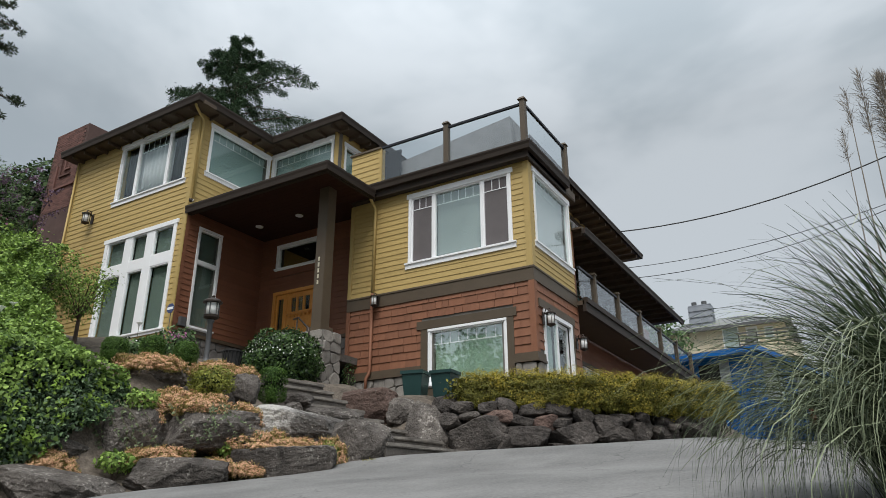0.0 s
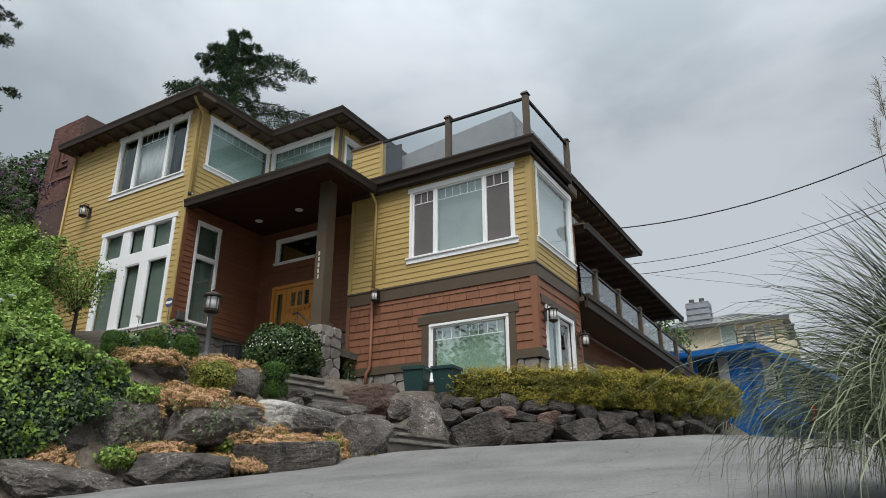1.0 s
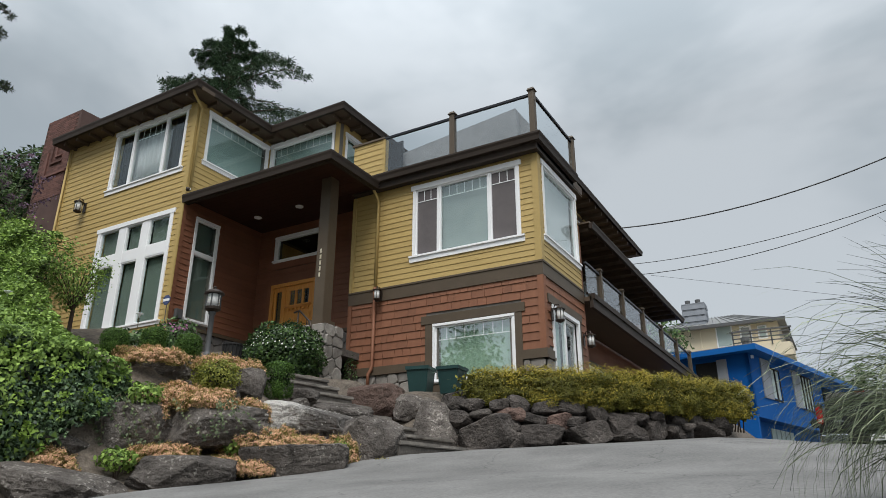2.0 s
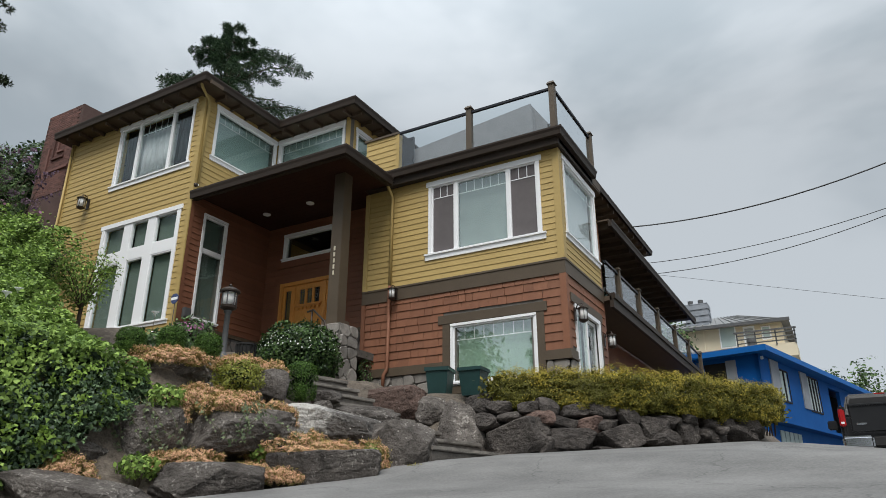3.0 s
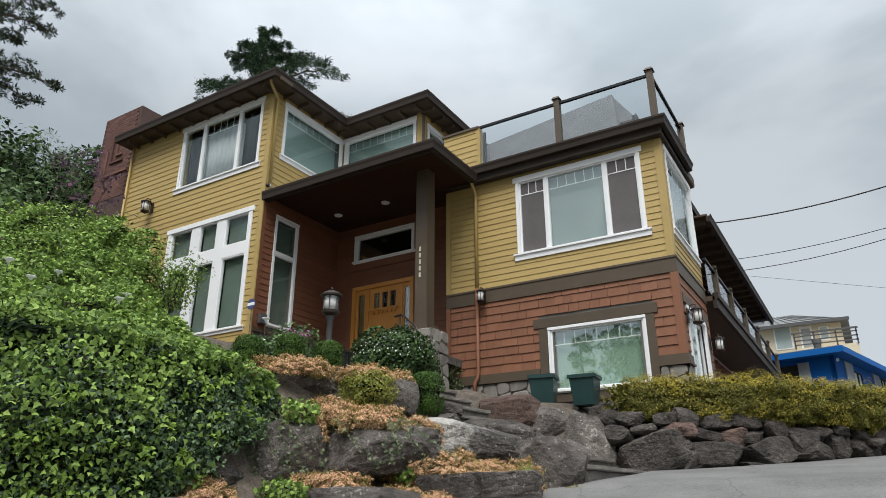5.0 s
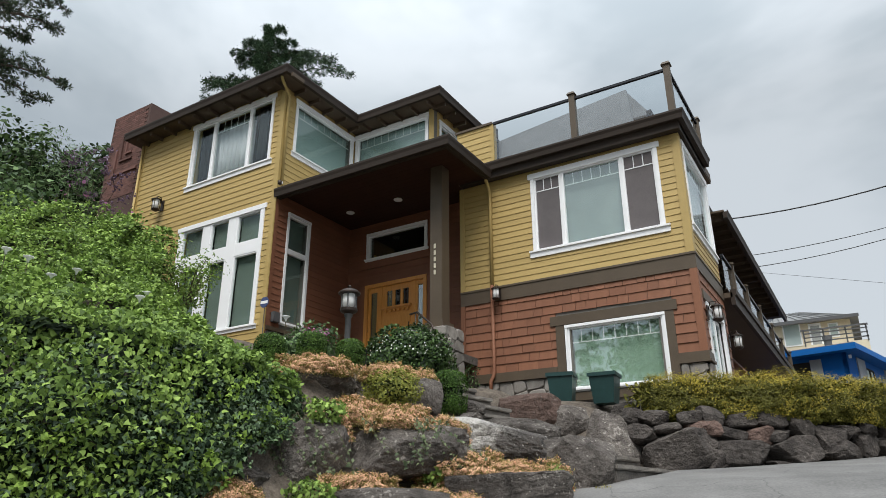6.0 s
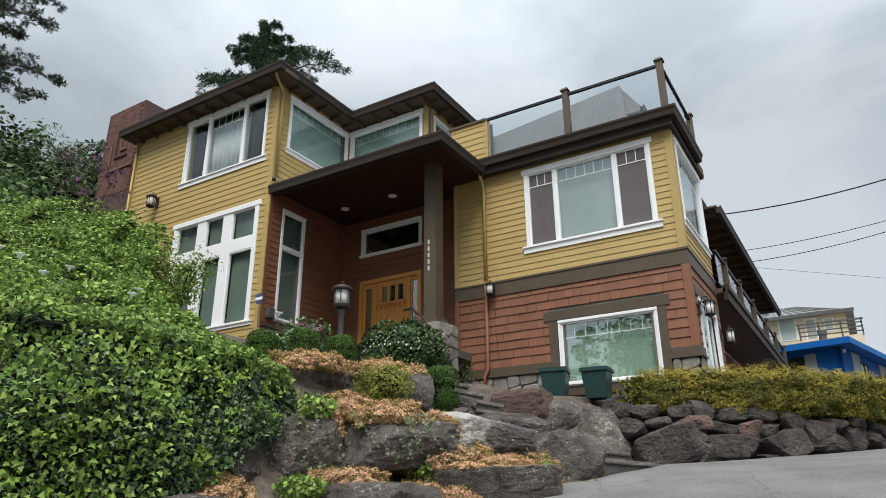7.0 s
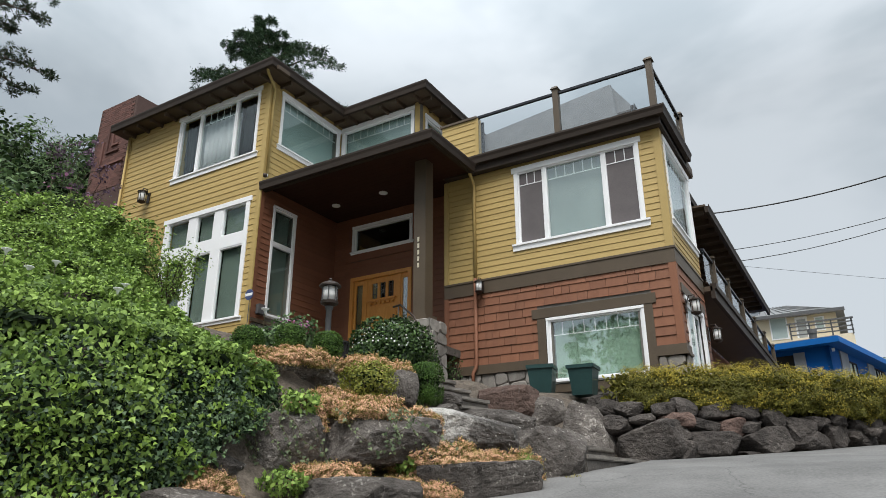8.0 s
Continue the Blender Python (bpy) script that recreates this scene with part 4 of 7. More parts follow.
# corner boards of the left wing
bm = bmesh.new()
F_LW.box(bm, -8.34, -8.2, 2.2, E_Z - 0.01, 0.001, 0.03)
F_LS.box(bm, -1.998, -1.87, 6.1, E_Z - 0.01, 0.001, 0.028)
part("corner_board", bm, M_YTRIM, house)
bm = bmesh.new()
F_LW.box(bm, -13.5, -13.4, 2.2, E_Z - 0.01, 0.001, 0.03)
part("corner_board", bm, M_YTRIM, house)
bm = bmesh.new()
F_DW.box(bm, -5.86, -5.73, 6.1, E_Z - 0.01, 0.001, 0.03)
part("corner_board", bm, M_YTRIM, house)

# entry porch
bm = blocks((-8.2, -3.86, -1.9, 0.6, 6.0, 6.04))
part("porch_ceiling", bm, M_CEIL, house, "dark red-brown boarded porch ceiling")
for i in range(15):
    y = -1.85 + i * 0.16
    part("ceiling_board", blocks((-8.19, -3.88, y, y + 0.152, 5.99, 5.999)), M_CEIL, house)
bm = bmesh.new()
box(bm, -8.2, -3.8, -1.98, -1.9, 5.86, 6.04)
box(bm, -3.86, -3.8, -1.9, -0.24, 5.86, 6.04)
part("porch_beam", bm, M_GUTTER, house)
gutter([(-8.24, -1.98), (-3.8, -1.98), (-3.8, -0.34)], 5.88, 6.07, house, deep=0.1)
bm = bmesh.new()
hexa(bm, [(-8.22, -2.0, 6.042), (-3.78, -2.0, 6.042), (-3.78, 0.58, 6.042), (-8.22, 0.58, 6.042), (-8.22, -0.8, 6.16), (-4.75, -0.8, 6.16), (-4.75, 0.58, 6.22), (-8.22, 0.58, 6.22)])
part("porch_roof", bm, M_SHINGLE, house)
bm = blocks((-4.67, -4.39, -1.2, -0.92, 2.66, 5.99), bevel=0.008)
col = part("porch_column", bm, M_TAUPE, house, "square taupe porch column")
bm = blocks((-4.73, -4.33, -1.26, -0.86, 2.58, 2.7))
part("column_base", bm, M_TAUPE, col)
for x, y in ((-6.12, -0.3), (-7.5, -0.3)):
    bm = bmesh.new()
    lathe(bm, ((0.0, 0.0), (0.075, 0.0), (0.095, -0.012), (0.1, -0.004), (0.1, 0.01), (0.0, 0.01)), 20, (x, y, 5.985))
    part("downlight", bm, M_WHITE, house, "small round recessed downlight", smooth=True)
# porch floor and stone pier
bm = blocks((-8.2, -4.3, -1.35, 0.6, 2.05, 2.2))
part("porch_floor", bm, M_CONC, house)
bm = blocks((-4.8, -4.2, -1.33, -0.75, 0.9, 2.58))
pier = part("stone_pier", bm, M_MORTAR, house)
bm = blocks((-8.2, -4.8, -1.32, -1.2, 1.4, 2.05))
porch_base = part("porch_base", bm, M_MORTAR, house)

# front door with sidelights
bm = bmesh.new()
F_DW.box(bm, -7.65, -7.56, 2.2, 4.42, -0.02, 0.05)
F_DW.box(bm, -5.98, -5.89, 2.2, 4.42, -0.02, 0.05)
F_DW.box(bm, -7.56, -5.98, 4.33, 4.42, -0.02, 0.05)
F_DW.box(bm, -7.24, -7.16, 2.2, 4.33, -0.05, 0.02)
F_DW.box(bm, -6.28, -6.2, 2.2, 4.33, -0.05, 0.02)
fd = part("front_door", bm, M_DOOR, house, "honey-stained wooden front door with sidelights")
LIGHTS = ((-7.03, -6.87), (-6.8, -6.64), (-6.57, -6.41))
bm = bmesh.new()
F_DW.box(bm, -7.16, -6.28, 2.22, 3.82, -0.045, -0.005)
F_DW.box(bm, -7.16, -6.28, 4.2, 4.33, -0.045, -0.005)
for a, b in ((-7.16, -7.03), (-6.87, -6.8), (-6.64, -6.57), (-6.41, -6.28)):
    F_DW.box(bm, a, b, 3.82, 4.2, -0.045, -0.005)
part("door_leaf", bm, M_DOOR, fd)
bm = bmesh.new()
F_DW.box(bm, -7.12, -6.32, 3.755, 3.795, -0.005, 0.075)
F_DW.box(bm, -7.09, -6.35, 3.73, 3.755, -0.005, 0.05)
part("door_shelf", bm, M_DOOR, fd, "moulded shelf under the door lights")
for k in range(6):
    bm = bmesh.new()
    F_DW.box(bm, -7.06 + k * 0.124, -7.0 + k * 0.124, 3.67, 3.73, -0.005, 0.045)
    part("dentil", bm, M_DOOR, fd)
for a, b in LIGHTS:
    bm = bmesh.new()
    F_DW.box(bm, a, b, 3.82, 4.2, -0.03, -0.024)
    pane = part("pane", bm, M_GLASS, fd)
    pane.visible_shadow = False
    bm = bmesh.new()
    for u in (a + 0.035, b - 0.045):
        F_DW.box(bm, u, u + 0.008, 3.82, 4.2, -0.024, -0.014)
    for z in (3.93, 4.12):
        F_DW.box(bm, a, b, z, z + 0.008, -0.023, -0.015)
    part("leading", bm, M_GREYM, pane)
for a, b in ((-7.56, -7.24), (-6.2, -5.98)):
    e = 0.07 if b < -7 else 0.04
    bm = bmesh.new()
    F_DW.box(bm, a, a + e, 2.22, 4.33, -0.045, -0.005)
    F_DW.box(bm, b - e, b, 2.22, 4.33, -0.045, -0.005)
    F_DW.box(bm, a + e, b - e, 2.22, 2.5, -0.045, -0.005)
    F_DW.box(bm, a + e, b - e, 4.22, 4.33, -0.045, -0.005)
    part("sidelight", bm, M_DOOR, fd)
    bm = bmesh.new()
    F_DW.box(bm, a + e, b - e, 2.5, 4.22, -0.03, -0.024)
    part("pane", bm, M_GLASS if b < -7 else M_GLASS_B, fd).visible_shadow = False
for k in range(3):
    bm = bmesh.new()
    F_DW.box(bm, -7.06 + k * 0.26, -6.86 + k * 0.26, 2.4, 3.58, -0.004, 0.012)
    part("raised_panel", bm, M_DOOR, fd)
bm = bmesh.new()
tube(bm, [F_DW.p(-6.36, 3.12, 0.0), F_DW.p(-6.36, 3.12, 0.06), F_DW.p(-6.36, 3.36, 0.06), F_DW.p(-6.36, 3.36, 0.0)], 0.012, 6)
part("door_pull", bm, M_BLACKM, fd, smooth=True)
bm = bmesh.new()
F_DW.box(bm, -7.79, -7.652, 2.2, 4.42, 0.001, 0.035)
part("door_casing", bm, M_REDL, house)
bm = bmesh.new()
F_DW.box(bm, -5.888, -5.75, 2.2, 4.42, 0.001, 0.035)
part("door_casing", bm, M_REDL, house)
for a, b, z0, z1 in ((-7.84, -5.7, 4.422, 4.6), (-7.84, -5.74, 4.84, 5.018)):
    bm = bmesh.new()
    F_DW.box(bm, a, b, z0, z1, 0.001, 0.04)
    part("header_board", bm, M_REDL, house)


# ---- rear storeys, deck, chimney ----
F_RM = Face((-1.3, 0, 0), (0, 1, 0), (1, 0, 0))
F_RL = Face((-0.9, 0, 0), (0, 1, 0), (1, 0, 0))
F_RU = Face((-1.75, 0, 0), (0, 1, 0), (1, 0, 0))
wall("wall", F_RM, 2.37, 14.0, 3.45, 5.4, [(5.2, 11.6, 4.3, 5.2)], M_REDL, house)
wall("wall", F_RL, 2.37, 14.0, 0.5, 3.3, [(4.2, 6.4, 0.9, 2.6)], M_REDL, house)
wall("wall", F_RU, 4.2, 12.4, 5.2, 8.1, [(5.0, 9.0, 7.2, 7.75)], M_YTRIM, house)
part("wall", blocks((-13.34, -1.3, 13.84, 14.0, 0.8, 5.3)), M_YTRIM, house)
part("wall", blocks((-13.34, -1.75, 12.24, 12.4, 5.3, 8.0)), M_YTRIM, house)
part("wall", blocks((-5.6, -1.75, 4.2, 4.36, 5.9, 8.05)), M_YTRIM, house)
part("wall", blocks((-0.9, 0.0, 2.37, 2.5, 0.5, 5.2)), M_REDL, house)
w5 = window(F_RM, 5.1, 11.7, 4.2, 5.3, house, (1, 1, 1, 1), backs=(M_BLIND_T,) * 4, grid=(4, 4, 4, 4), grid_h=0.28, label="row of white windows above the deck")
window(F_RU, 4.9, 9.1, 7.1, 7.85, house, (1, 1, 1), backs=(None,) * 3, casing=M_TAUPE, label="narrow clerestory windows")
window(F_RL, 4.1, 6.5, 0.85, 2.65, house, (1, 1), backs=(M_BLIND_D,) * 2, casing=M_TAUPE, label="brown framed lower window")
# deck
part("deck", blocks((-0.9, 0.2, 2.38, 14.2, 3.36, 3.46)), M_SOFFIT, house, "wooden side deck")
bm = blocks((0.16, 0.24, 2.38, 14.2, 3.2, 3.52), (0.24, 0.28, 2.38, 14.2, 3.4, 3.52))
part("deck_fascia", bm, M_GUTTER, house)
side_rail = thing("deck_railing", (0.1, 8.0, 3.46), "glass railing with taupe posts along the side deck", "railing")
ys = (3.45, 5.3, 7.35, 9.6, 11.7, 13.9)
for y in ys:
    rail_post(0.1, y, 3.46, 4.42, side_rail)
for a, b in zip((2.35,) + ys, ys):
    rail_bay((0.1, a), (0.1, b), 3.54, 4.3, side_rail)
# roof over the deck, and the upper rear roof
part("deck_roof", blocks((-2.5, 0.28, 2.42, 12.4, 5.22, 5.26), (-2.5, -0.3, 2.44, 12.2, 5.26, 5.4)), M_SOFFIT, house)
gutter([(0.26, 2.42), (0.26, 12.4)], 5.08, 5.24, house, deep=0.1)
part("upper_soffit", blocks((-6.0, -1.0, 2.5, 13.0, 8.0, 8.04)), M_SOFFIT, house)
gutter([(-1.05, 2.5), (-1.05, 13.0)], 8.0, 8.17, house, deep=0.1)
for i in range(14):
    y = 4.6 + i * 0.6
    part("rafter_tail", blocks((-1.72, -1.06, y, y + 0.06, 7.88, 7.998)), M_SOFFIT, house)
for i in range(16):
    y = 2.6 + i * 0.6
    part("rafter_tail", blocks((-1.28, 0.2, y, y + 0.06, 5.1, 5.218)), M_SOFFIT, house)
bm = bmesh.new()
hexa(bm, [(-5.4, 2.6, 8.1), (-0.98, 2.6, 8.1), (-0.98, 13.0, 8.1), (-5.4, 13.0, 8.1), (-5.4, 2.72, 8.42), (-1.45, 2.62, 8.82), (-1.45, 12.0, 8.86), (-5.4, 12.0, 8.5)])
hexa(bm, [(-5.74, 2.3, 6.3), (-1.2, 2.2, 6.3), (-1.2, 2.5, 6.3), (-5.74, 2.5, 6.3), (-5.74, 2.5, 8.4), (-1.45, 2.42, 8.82), (-1.45, 2.6, 8.82), (-5.74, 2.7, 8.4)])
part("rear_roof", bm, M_SHINGLE, house, "grey shingle roof behind the deck")

# brick chimney at the end of the left wing
chimney = thing("brick_chimney", (-14.8, -1.3, 4.0), "tall dark red brick chimney with a stepped inlay", "chimney")
bm = bmesh.new()
hexa(bm, [(-15.75, -1.75, 3.0), (-13.6, -1.75, 3.0), (-13.6, -0.9, 3.0), (-15.75, -0.9, 3.0), (-15.62, -1.75, 10.42), (-13.93, -1.75, 10.42), (-13.93, -0.9, 10.42), (-15.62, -0.9, 10.42)])
chim = part("shaft", bm, M_BRICKM, chimney)
bm = bmesh.new()
F_CH = Face((0, -1.75, 0), (1, 0, 0), (0, -1, 0))
for a, b, z0, z1 in ((-14.98, -14.92, 8.75, 9.62), (-14.92, -14.4, 8.75, 8.81), (-14.92, -14.55, 9.56, 9.62)):
    F_CH.box(bm, a, b, z0, z1, 0.0, 0.06)
part("inlay", bm, M_BRICK, chimney)
bm = bmesh.new()
for a, b, z0, z1 in ((-15.2, -15.13, 8.35, 9.2), (-15.13, -14.1, 8.35, 8.42), (-14.75, -14.69, 8.95, 9.4), (-14.69, -14.45, 8.95, 9.01)):
    F_CH.box(bm, a, b, z0, z1, 0.0, 0.06)
part("inlay", bm, M_BRICK, chimney)

# downspouts and leaders
bm = bmesh.new()
tube(bm, [(-3.84, -0.36, 5.92), (-3.84, -0.34, 5.85), (-3.9, -0.09, 5.72), (-3.9, -0.075, 5.55), (-3.9, -0.075, 3.62)], 0.036, 8)
part("downspout", bm, M_YTRIM, house, "yellow painted downspout", smooth=True)
bm = bmesh.new()
tube(bm, [(-3.9, -0.085, 3.62), (-3.9, -0.085, 1.9), (-3.91, -0.1, 1.8), (-3.95, -0.14, 1.7), (-3.95, -0.15, 1.4)], 0.036, 8)
part("downspout", bm, M_RED, house, "red-brown painted downspout", smooth=True)
bm = bmesh.new()
tube(bm, [(-8.0, -2.38, 8.78), (-8.02, -2.32, 8.7), (-8.14, -1.96, 8.52), (-8.16, -1.94, 8.35), (-8.16, -1.94, 6.22)], 0.033, 8)
part("downspout", bm, M_YTRIM, house, "yellow painted downspout", smooth=True)
bm = bmesh.new()
tube(bm, [(-13.44, -2.07, 8.7), (-13.44, -2.07, 2.5)], 0.033, 8)
part("downspout", bm, M_YTRIM, house, smooth=True)
bm = bmesh.new()
F_LS.box(bm, -1.995, -1.9, 2.2, 6.06, 0.0, 0.03)
part("corner_board", bm, M_REDL, house)

# stone skirting under the porch wall, water table above it
for fc, a, b, z in ((F_DW, -8.2, -7.8, 2.92), (F_DW, -5.74, -4.66, 2.92), (F_LS, -1.99, 0.5, 2.9)):
    bm = bmesh.new()
    fc.box(bm, a, b, z, z + 0.08, 0.0, 0.07)
    part("water_table", bm, M_TAUPE, house)


# ---- lanterns ----
def wall_lantern(x, y, z, nx, ny, s=1.0):
    """Bracketed bronze lantern at wall point (x, y, z), facing (nx, ny)."""
    t = thing("wall_lantern", (x, y, z), "bronze craftsman wall lantern with frosted glass", "lamp", "wall lanterns")
    n = Vector((nx, ny, 0))
    sd_ = Vector((-ny, nx, 0))
    c = Vector((x, y, z)) + n * 0.17 * s
    bm = bmesh.new()
    o = Vector((x, y, z))
    hexa(bm, [o - sd_ * .05 * s + Vector((0, 0, -.12 * s)), o + sd_ * .05 * s + Vector((0, 0, -.12 * s)), o + sd_ * .05 * s + n * .02 + Vector((0, 0, -.12 * s)), o - sd_ * .05 * s + n * .02 + Vector((0, 0, -.12 * s)),
              o - sd_ * .05 * s + Vector((0, 0, .14 * s)), o + sd_ * .05 * s + Vector((0, 0, .14 * s)), o + sd_ * .05 * s + n * .02 + Vector((0, 0, .14 * s)), o - sd_ * .05 * s + n * .02 + Vector((0, 0, .14 * s))])
    part("backplate", bm, M_BLACKM, t)
    bm = bmesh.new()
    tube(bm, [o + n * .02 + Vector((0, 0, .06 * s)), o + n * .07 * s + Vector((0, 0, .2 * s)), c + Vector((0, 0, .2 * s)), c + Vector((0, 0, .12 * s))], 0.011 * s, 6)
    part("bracket", bm, M_BLACKM, t, smooth=True)
    bm = bmesh.new()
    lathe(bm, ((0.015 * s, .17 * s), (.03 * s, .15 * s), (.115 * s, .105 * s), (.115 * s, .09 * s), (.08 * s, .09 * s)), 12, c)
    part("roof", bm, M_BLACKM, t)
    bm = bmesh.new()
    lathe(bm, ((.07 * s, -.13 * s), (.078 * s, .09 * s)), 12, c)
    part("glass", bm, M_FROST, t, "frosted glass cylinder", smooth=True)
    bm = bmesh.new()
    for k in range(6):
        a = k * math.tau / 6
        p = c + Vector((math.cos(a), math.sin(a), 0)) * .084 * s
        tube(bm, [p + Vector((0, 0, -.14 * s)), p + Vector((0, 0, .1 * s))], 0.007 * s, 5)
    part("cage", bm, M_BLACKM, t)
    bm = bmesh.new()
    lathe(bm, ((.03 * s, -.185 * s), (.09 * s, -.15 * s), (.095 * s, -.13 * s), (.06 * s, -.128 * s)), 12, c)
    part("base", bm, M_BLACKM, t)


wall_lantern(-12.24, -2.03, 6.62, 0, -1, 1.1)
wall_lantern(-3.76, -0.05, 3.42, 0, -1, 0.85)
wall_lantern(0.04, 0.3, 2.56, 1, 0, 0.95)
wall_lantern(0.04, 2.12, 2.42, 1, 0, 0.95)

# lamp post in the front bed
lp = thing("lamp_post", (-3.98, -4.4, 1.2), "grey metal garden lamp post with a frosted lantern", "lamp")
bm = bmesh.new()
lathe(bm, ((0.08, -0.2), (0.08, 0.12), (0.05, 0.16), (0.042, 0.2), (0.042, 0.78), (0.06, 0.8), (0.06, 0.83), (0.045, 0.85)), 16, (-3.98, -4.4, 1.2))
part("pole", bm, M_GREYM, lp, smooth=True)
bm = bmesh.new()
lathe(bm, ((0.05, 0.83), (0.125, 0.87), (0.13, 0.91), (0.1, 0.92)), 16, (-3.98, -4.4, 1.2))
part("base", bm, M_BLACKM, lp)
bm = bmesh.new()
lathe(bm, ((0.095, 0.92), (0.102, 1.13)), 16, (-3.98, -4.4, 1.2))
part("glass", bm, M_FROST, lp, "frosted glass cylinder", smooth=True)
for k in range(6):
    a = k * math.tau / 6
    bm = bmesh.new()
    p = Vector((-3.98 + math.cos(a) * .112, -4.4 + math.sin(a) * .112, 1.2))
    tube(bm, [p + Vector((0, 0, .9)), p + Vector((0, 0, 1.14))], 0.009, 6)
    part("bar", bm, M_GREYM, lp)
bm = bmesh.new()
lathe(bm, ((0.1, 1.12), (0.16, 1.13), (0.16, 1.15), (0.11, 1.19), (0.05, 1.215), (0.022, 1.22), (0.03, 1.245), (0.012, 1.265)), 16, (-3.98, -4.4, 1.2))
part("roof", bm, M_BLACKM, lp)

# alarm sign, camera, number plaque bars, meter box
sign = thing("yard_sign", (-8.05, -2.2, 2.6), "small blue and white octagonal alarm sign on a stake", "sign")
bm = bmesh.new()
for r, y0, y1 in ((0.12, -2.215, -2.2),):
    vs = [[bm.verts.new((-8.05 + r * math.cos(a), y, 3.39 + r * math.sin(a))) for a in [math.pi / 8 + k * math.pi / 4 for k in range(8)]] for y in (y0, y1)]
    bm.faces.new(vs[0])
    bm.faces.new(vs[1][::-1])
    for k in range(8):
        bm.faces.new((vs[0][k], vs[0][(k + 1) % 8], vs[1][(k + 1) % 8], vs[1][k]))
part("plate", bm, M_SIGN, sign)
part("stripe", blocks((-8.15, -7.95, -2.219, -2.2155, 3.36, 3.42)), M_WHITE, sign, "white stripe")
bm = bmesh.new()
tube(bm, [(-8.05, -2.19, 2.4), (-8.05, -2.19, 3.4)], 0.008, 6)
part("stake", bm, M_GREYM, sign)
secam = thing("security_camera", (-8.14, -1.98, 6.2), "small white security camera under the eave corner", "camera")
bm = bmesh.new()
lathe(bm, ((0.02, -0.05), (0.045, -0.03), (0.05, 0.03), (0.02, 0.05)), 12, (-8.1, -2.05, 6.2))
part("dome", bm, M_BLACKM, secam, smooth=True)
part("mount", blocks((-8.13, -8.07, -2.04, -1.99, 6.19, 6.24)), M_WHITE, secam)
for k in range(5):
    z = 4.24 - k * 0.135
    num = part("number_bar", blocks((-4.575, -4.53, -1.212, -1.2, z - 0.048, z + 0.048), bevel=0.004), M_BRASS, col, "pale metal bar")
mb = thing("meter_box", (-8.16, -1.77, 3.1), "small grey electric box on the wall", "box")
part("body", blocks((-8.205, -8.1, -1.86, -1.68, 3.08, 3.3), bevel=0.01), M_GREYM, mb)

# handrail of the entry steps
hr = thing("handrail", (-4.7, -1.5, 1.3), "black metal handrail of the entry steps", "handrail")
bm = bmesh.new()
tube(bm, [(-4.2, -1.7, 2.3), (-4.35, -1.62, 2.55), (-4.75, -1.5, 2.86), (-4.95, -1.44, 2.86)], 0.02, 8)
part("rail", bm, M_BLACKM, hr, smooth=True)
for x, y, z in ((-4.3, -1.65, 2.45), (-4.8, -1.48, 2.85)):
    bm = bmesh.new()
    tube(bm, [(x, y, 1.3), (x, y, z)], 0.016, 8)
    part("baluster", bm, M_BLACKM, hr, smooth=True)


# ---- planters by the window ----
def planter(x, y, z, w, h, rz):
    t = thing("planter", (x, y, z), "dark green square tapered planter", "planter", "green planters")
    a = w / 2
    m = Matrix.Translation((x, y, z)) @ Matrix.Rotation(radians(rz), 4, "Z")

    def sq(r, zz):
        return [m @ Vector(p) for p in ((-r, -r, zz), (r, -r, zz), (r, r, zz), (-r, r, zz))]
    bm = bmesh.new()
    hexa(bm, sq(a * 0.74, 0) + sq(a * 0.95, h * 0.9))
    part("tub", bm, M_BIN, t)
    bm = bmesh.new()
    for r0, r1 in ((a * 1.05, a * 0.86),):
        lo, hi, il, ih = sq(r0, h * 0.88), sq(r0, h), sq(r1, h * 0.88), sq(r1, h)
        for k in range(4):
            j = (k + 1) % 4
            hexa(bm, [lo[k], lo[j], il[j], il[k], hi[k], hi[j], ih[j], ih[k]])
    part("rim", bm, M_BIN, t)
    bm = bmesh.new()
    hexa(bm, sq(a * 0.86, h * 0.9) + sq(a * 0.84, h * 0.95))
    part("soil", bm, M_SOIL, t)


planter(-2.28, -0.72, 1.04, 0.45, 0.54, 12)
planter(-1.44, -1.0, 0.98, 0.43, 0.48, 4)


pot = thing("planter", (-4.95, -3.0, 1.58), "small black slatted tub beside the porch base", "planter")
bm = bmesh.new()
lathe(bm, ((0.13, 0.0), (0.15, 0.02), (0.165, 0.28), (0.15, 0.28), (0.13, 0.05)), 16, (-4.95, -3.0, 1.58))
part("tub", bm, M_RUBBER, pot)
bm = bmesh.new()
lathe(bm, ((0.172, 0.27), (0.185, 0.28), (0.185, 0.31), (0.165, 0.31)), 16, (-4.95, -3.0, 1.58))
part("rim", bm, M_RUBBER, pot)
for k in range(16):
    a = k * math.tau / 16
    bm = bmesh.new()
    tube(bm, [(-4.95 + 0.158 * math.cos(a), -3.0 + 0.158 * math.sin(a), 1.6), (-4.95 + 0.175 * math.cos(a), -3.0 + 0.175 * math.sin(a), 1.86)], 0.012, 4)
    part("slat", bm, M_RUBBER, pot)


# ---- rocks ----
wall_group, rockery_group = "rocks of the retaining wall", "boulders of the rockery"


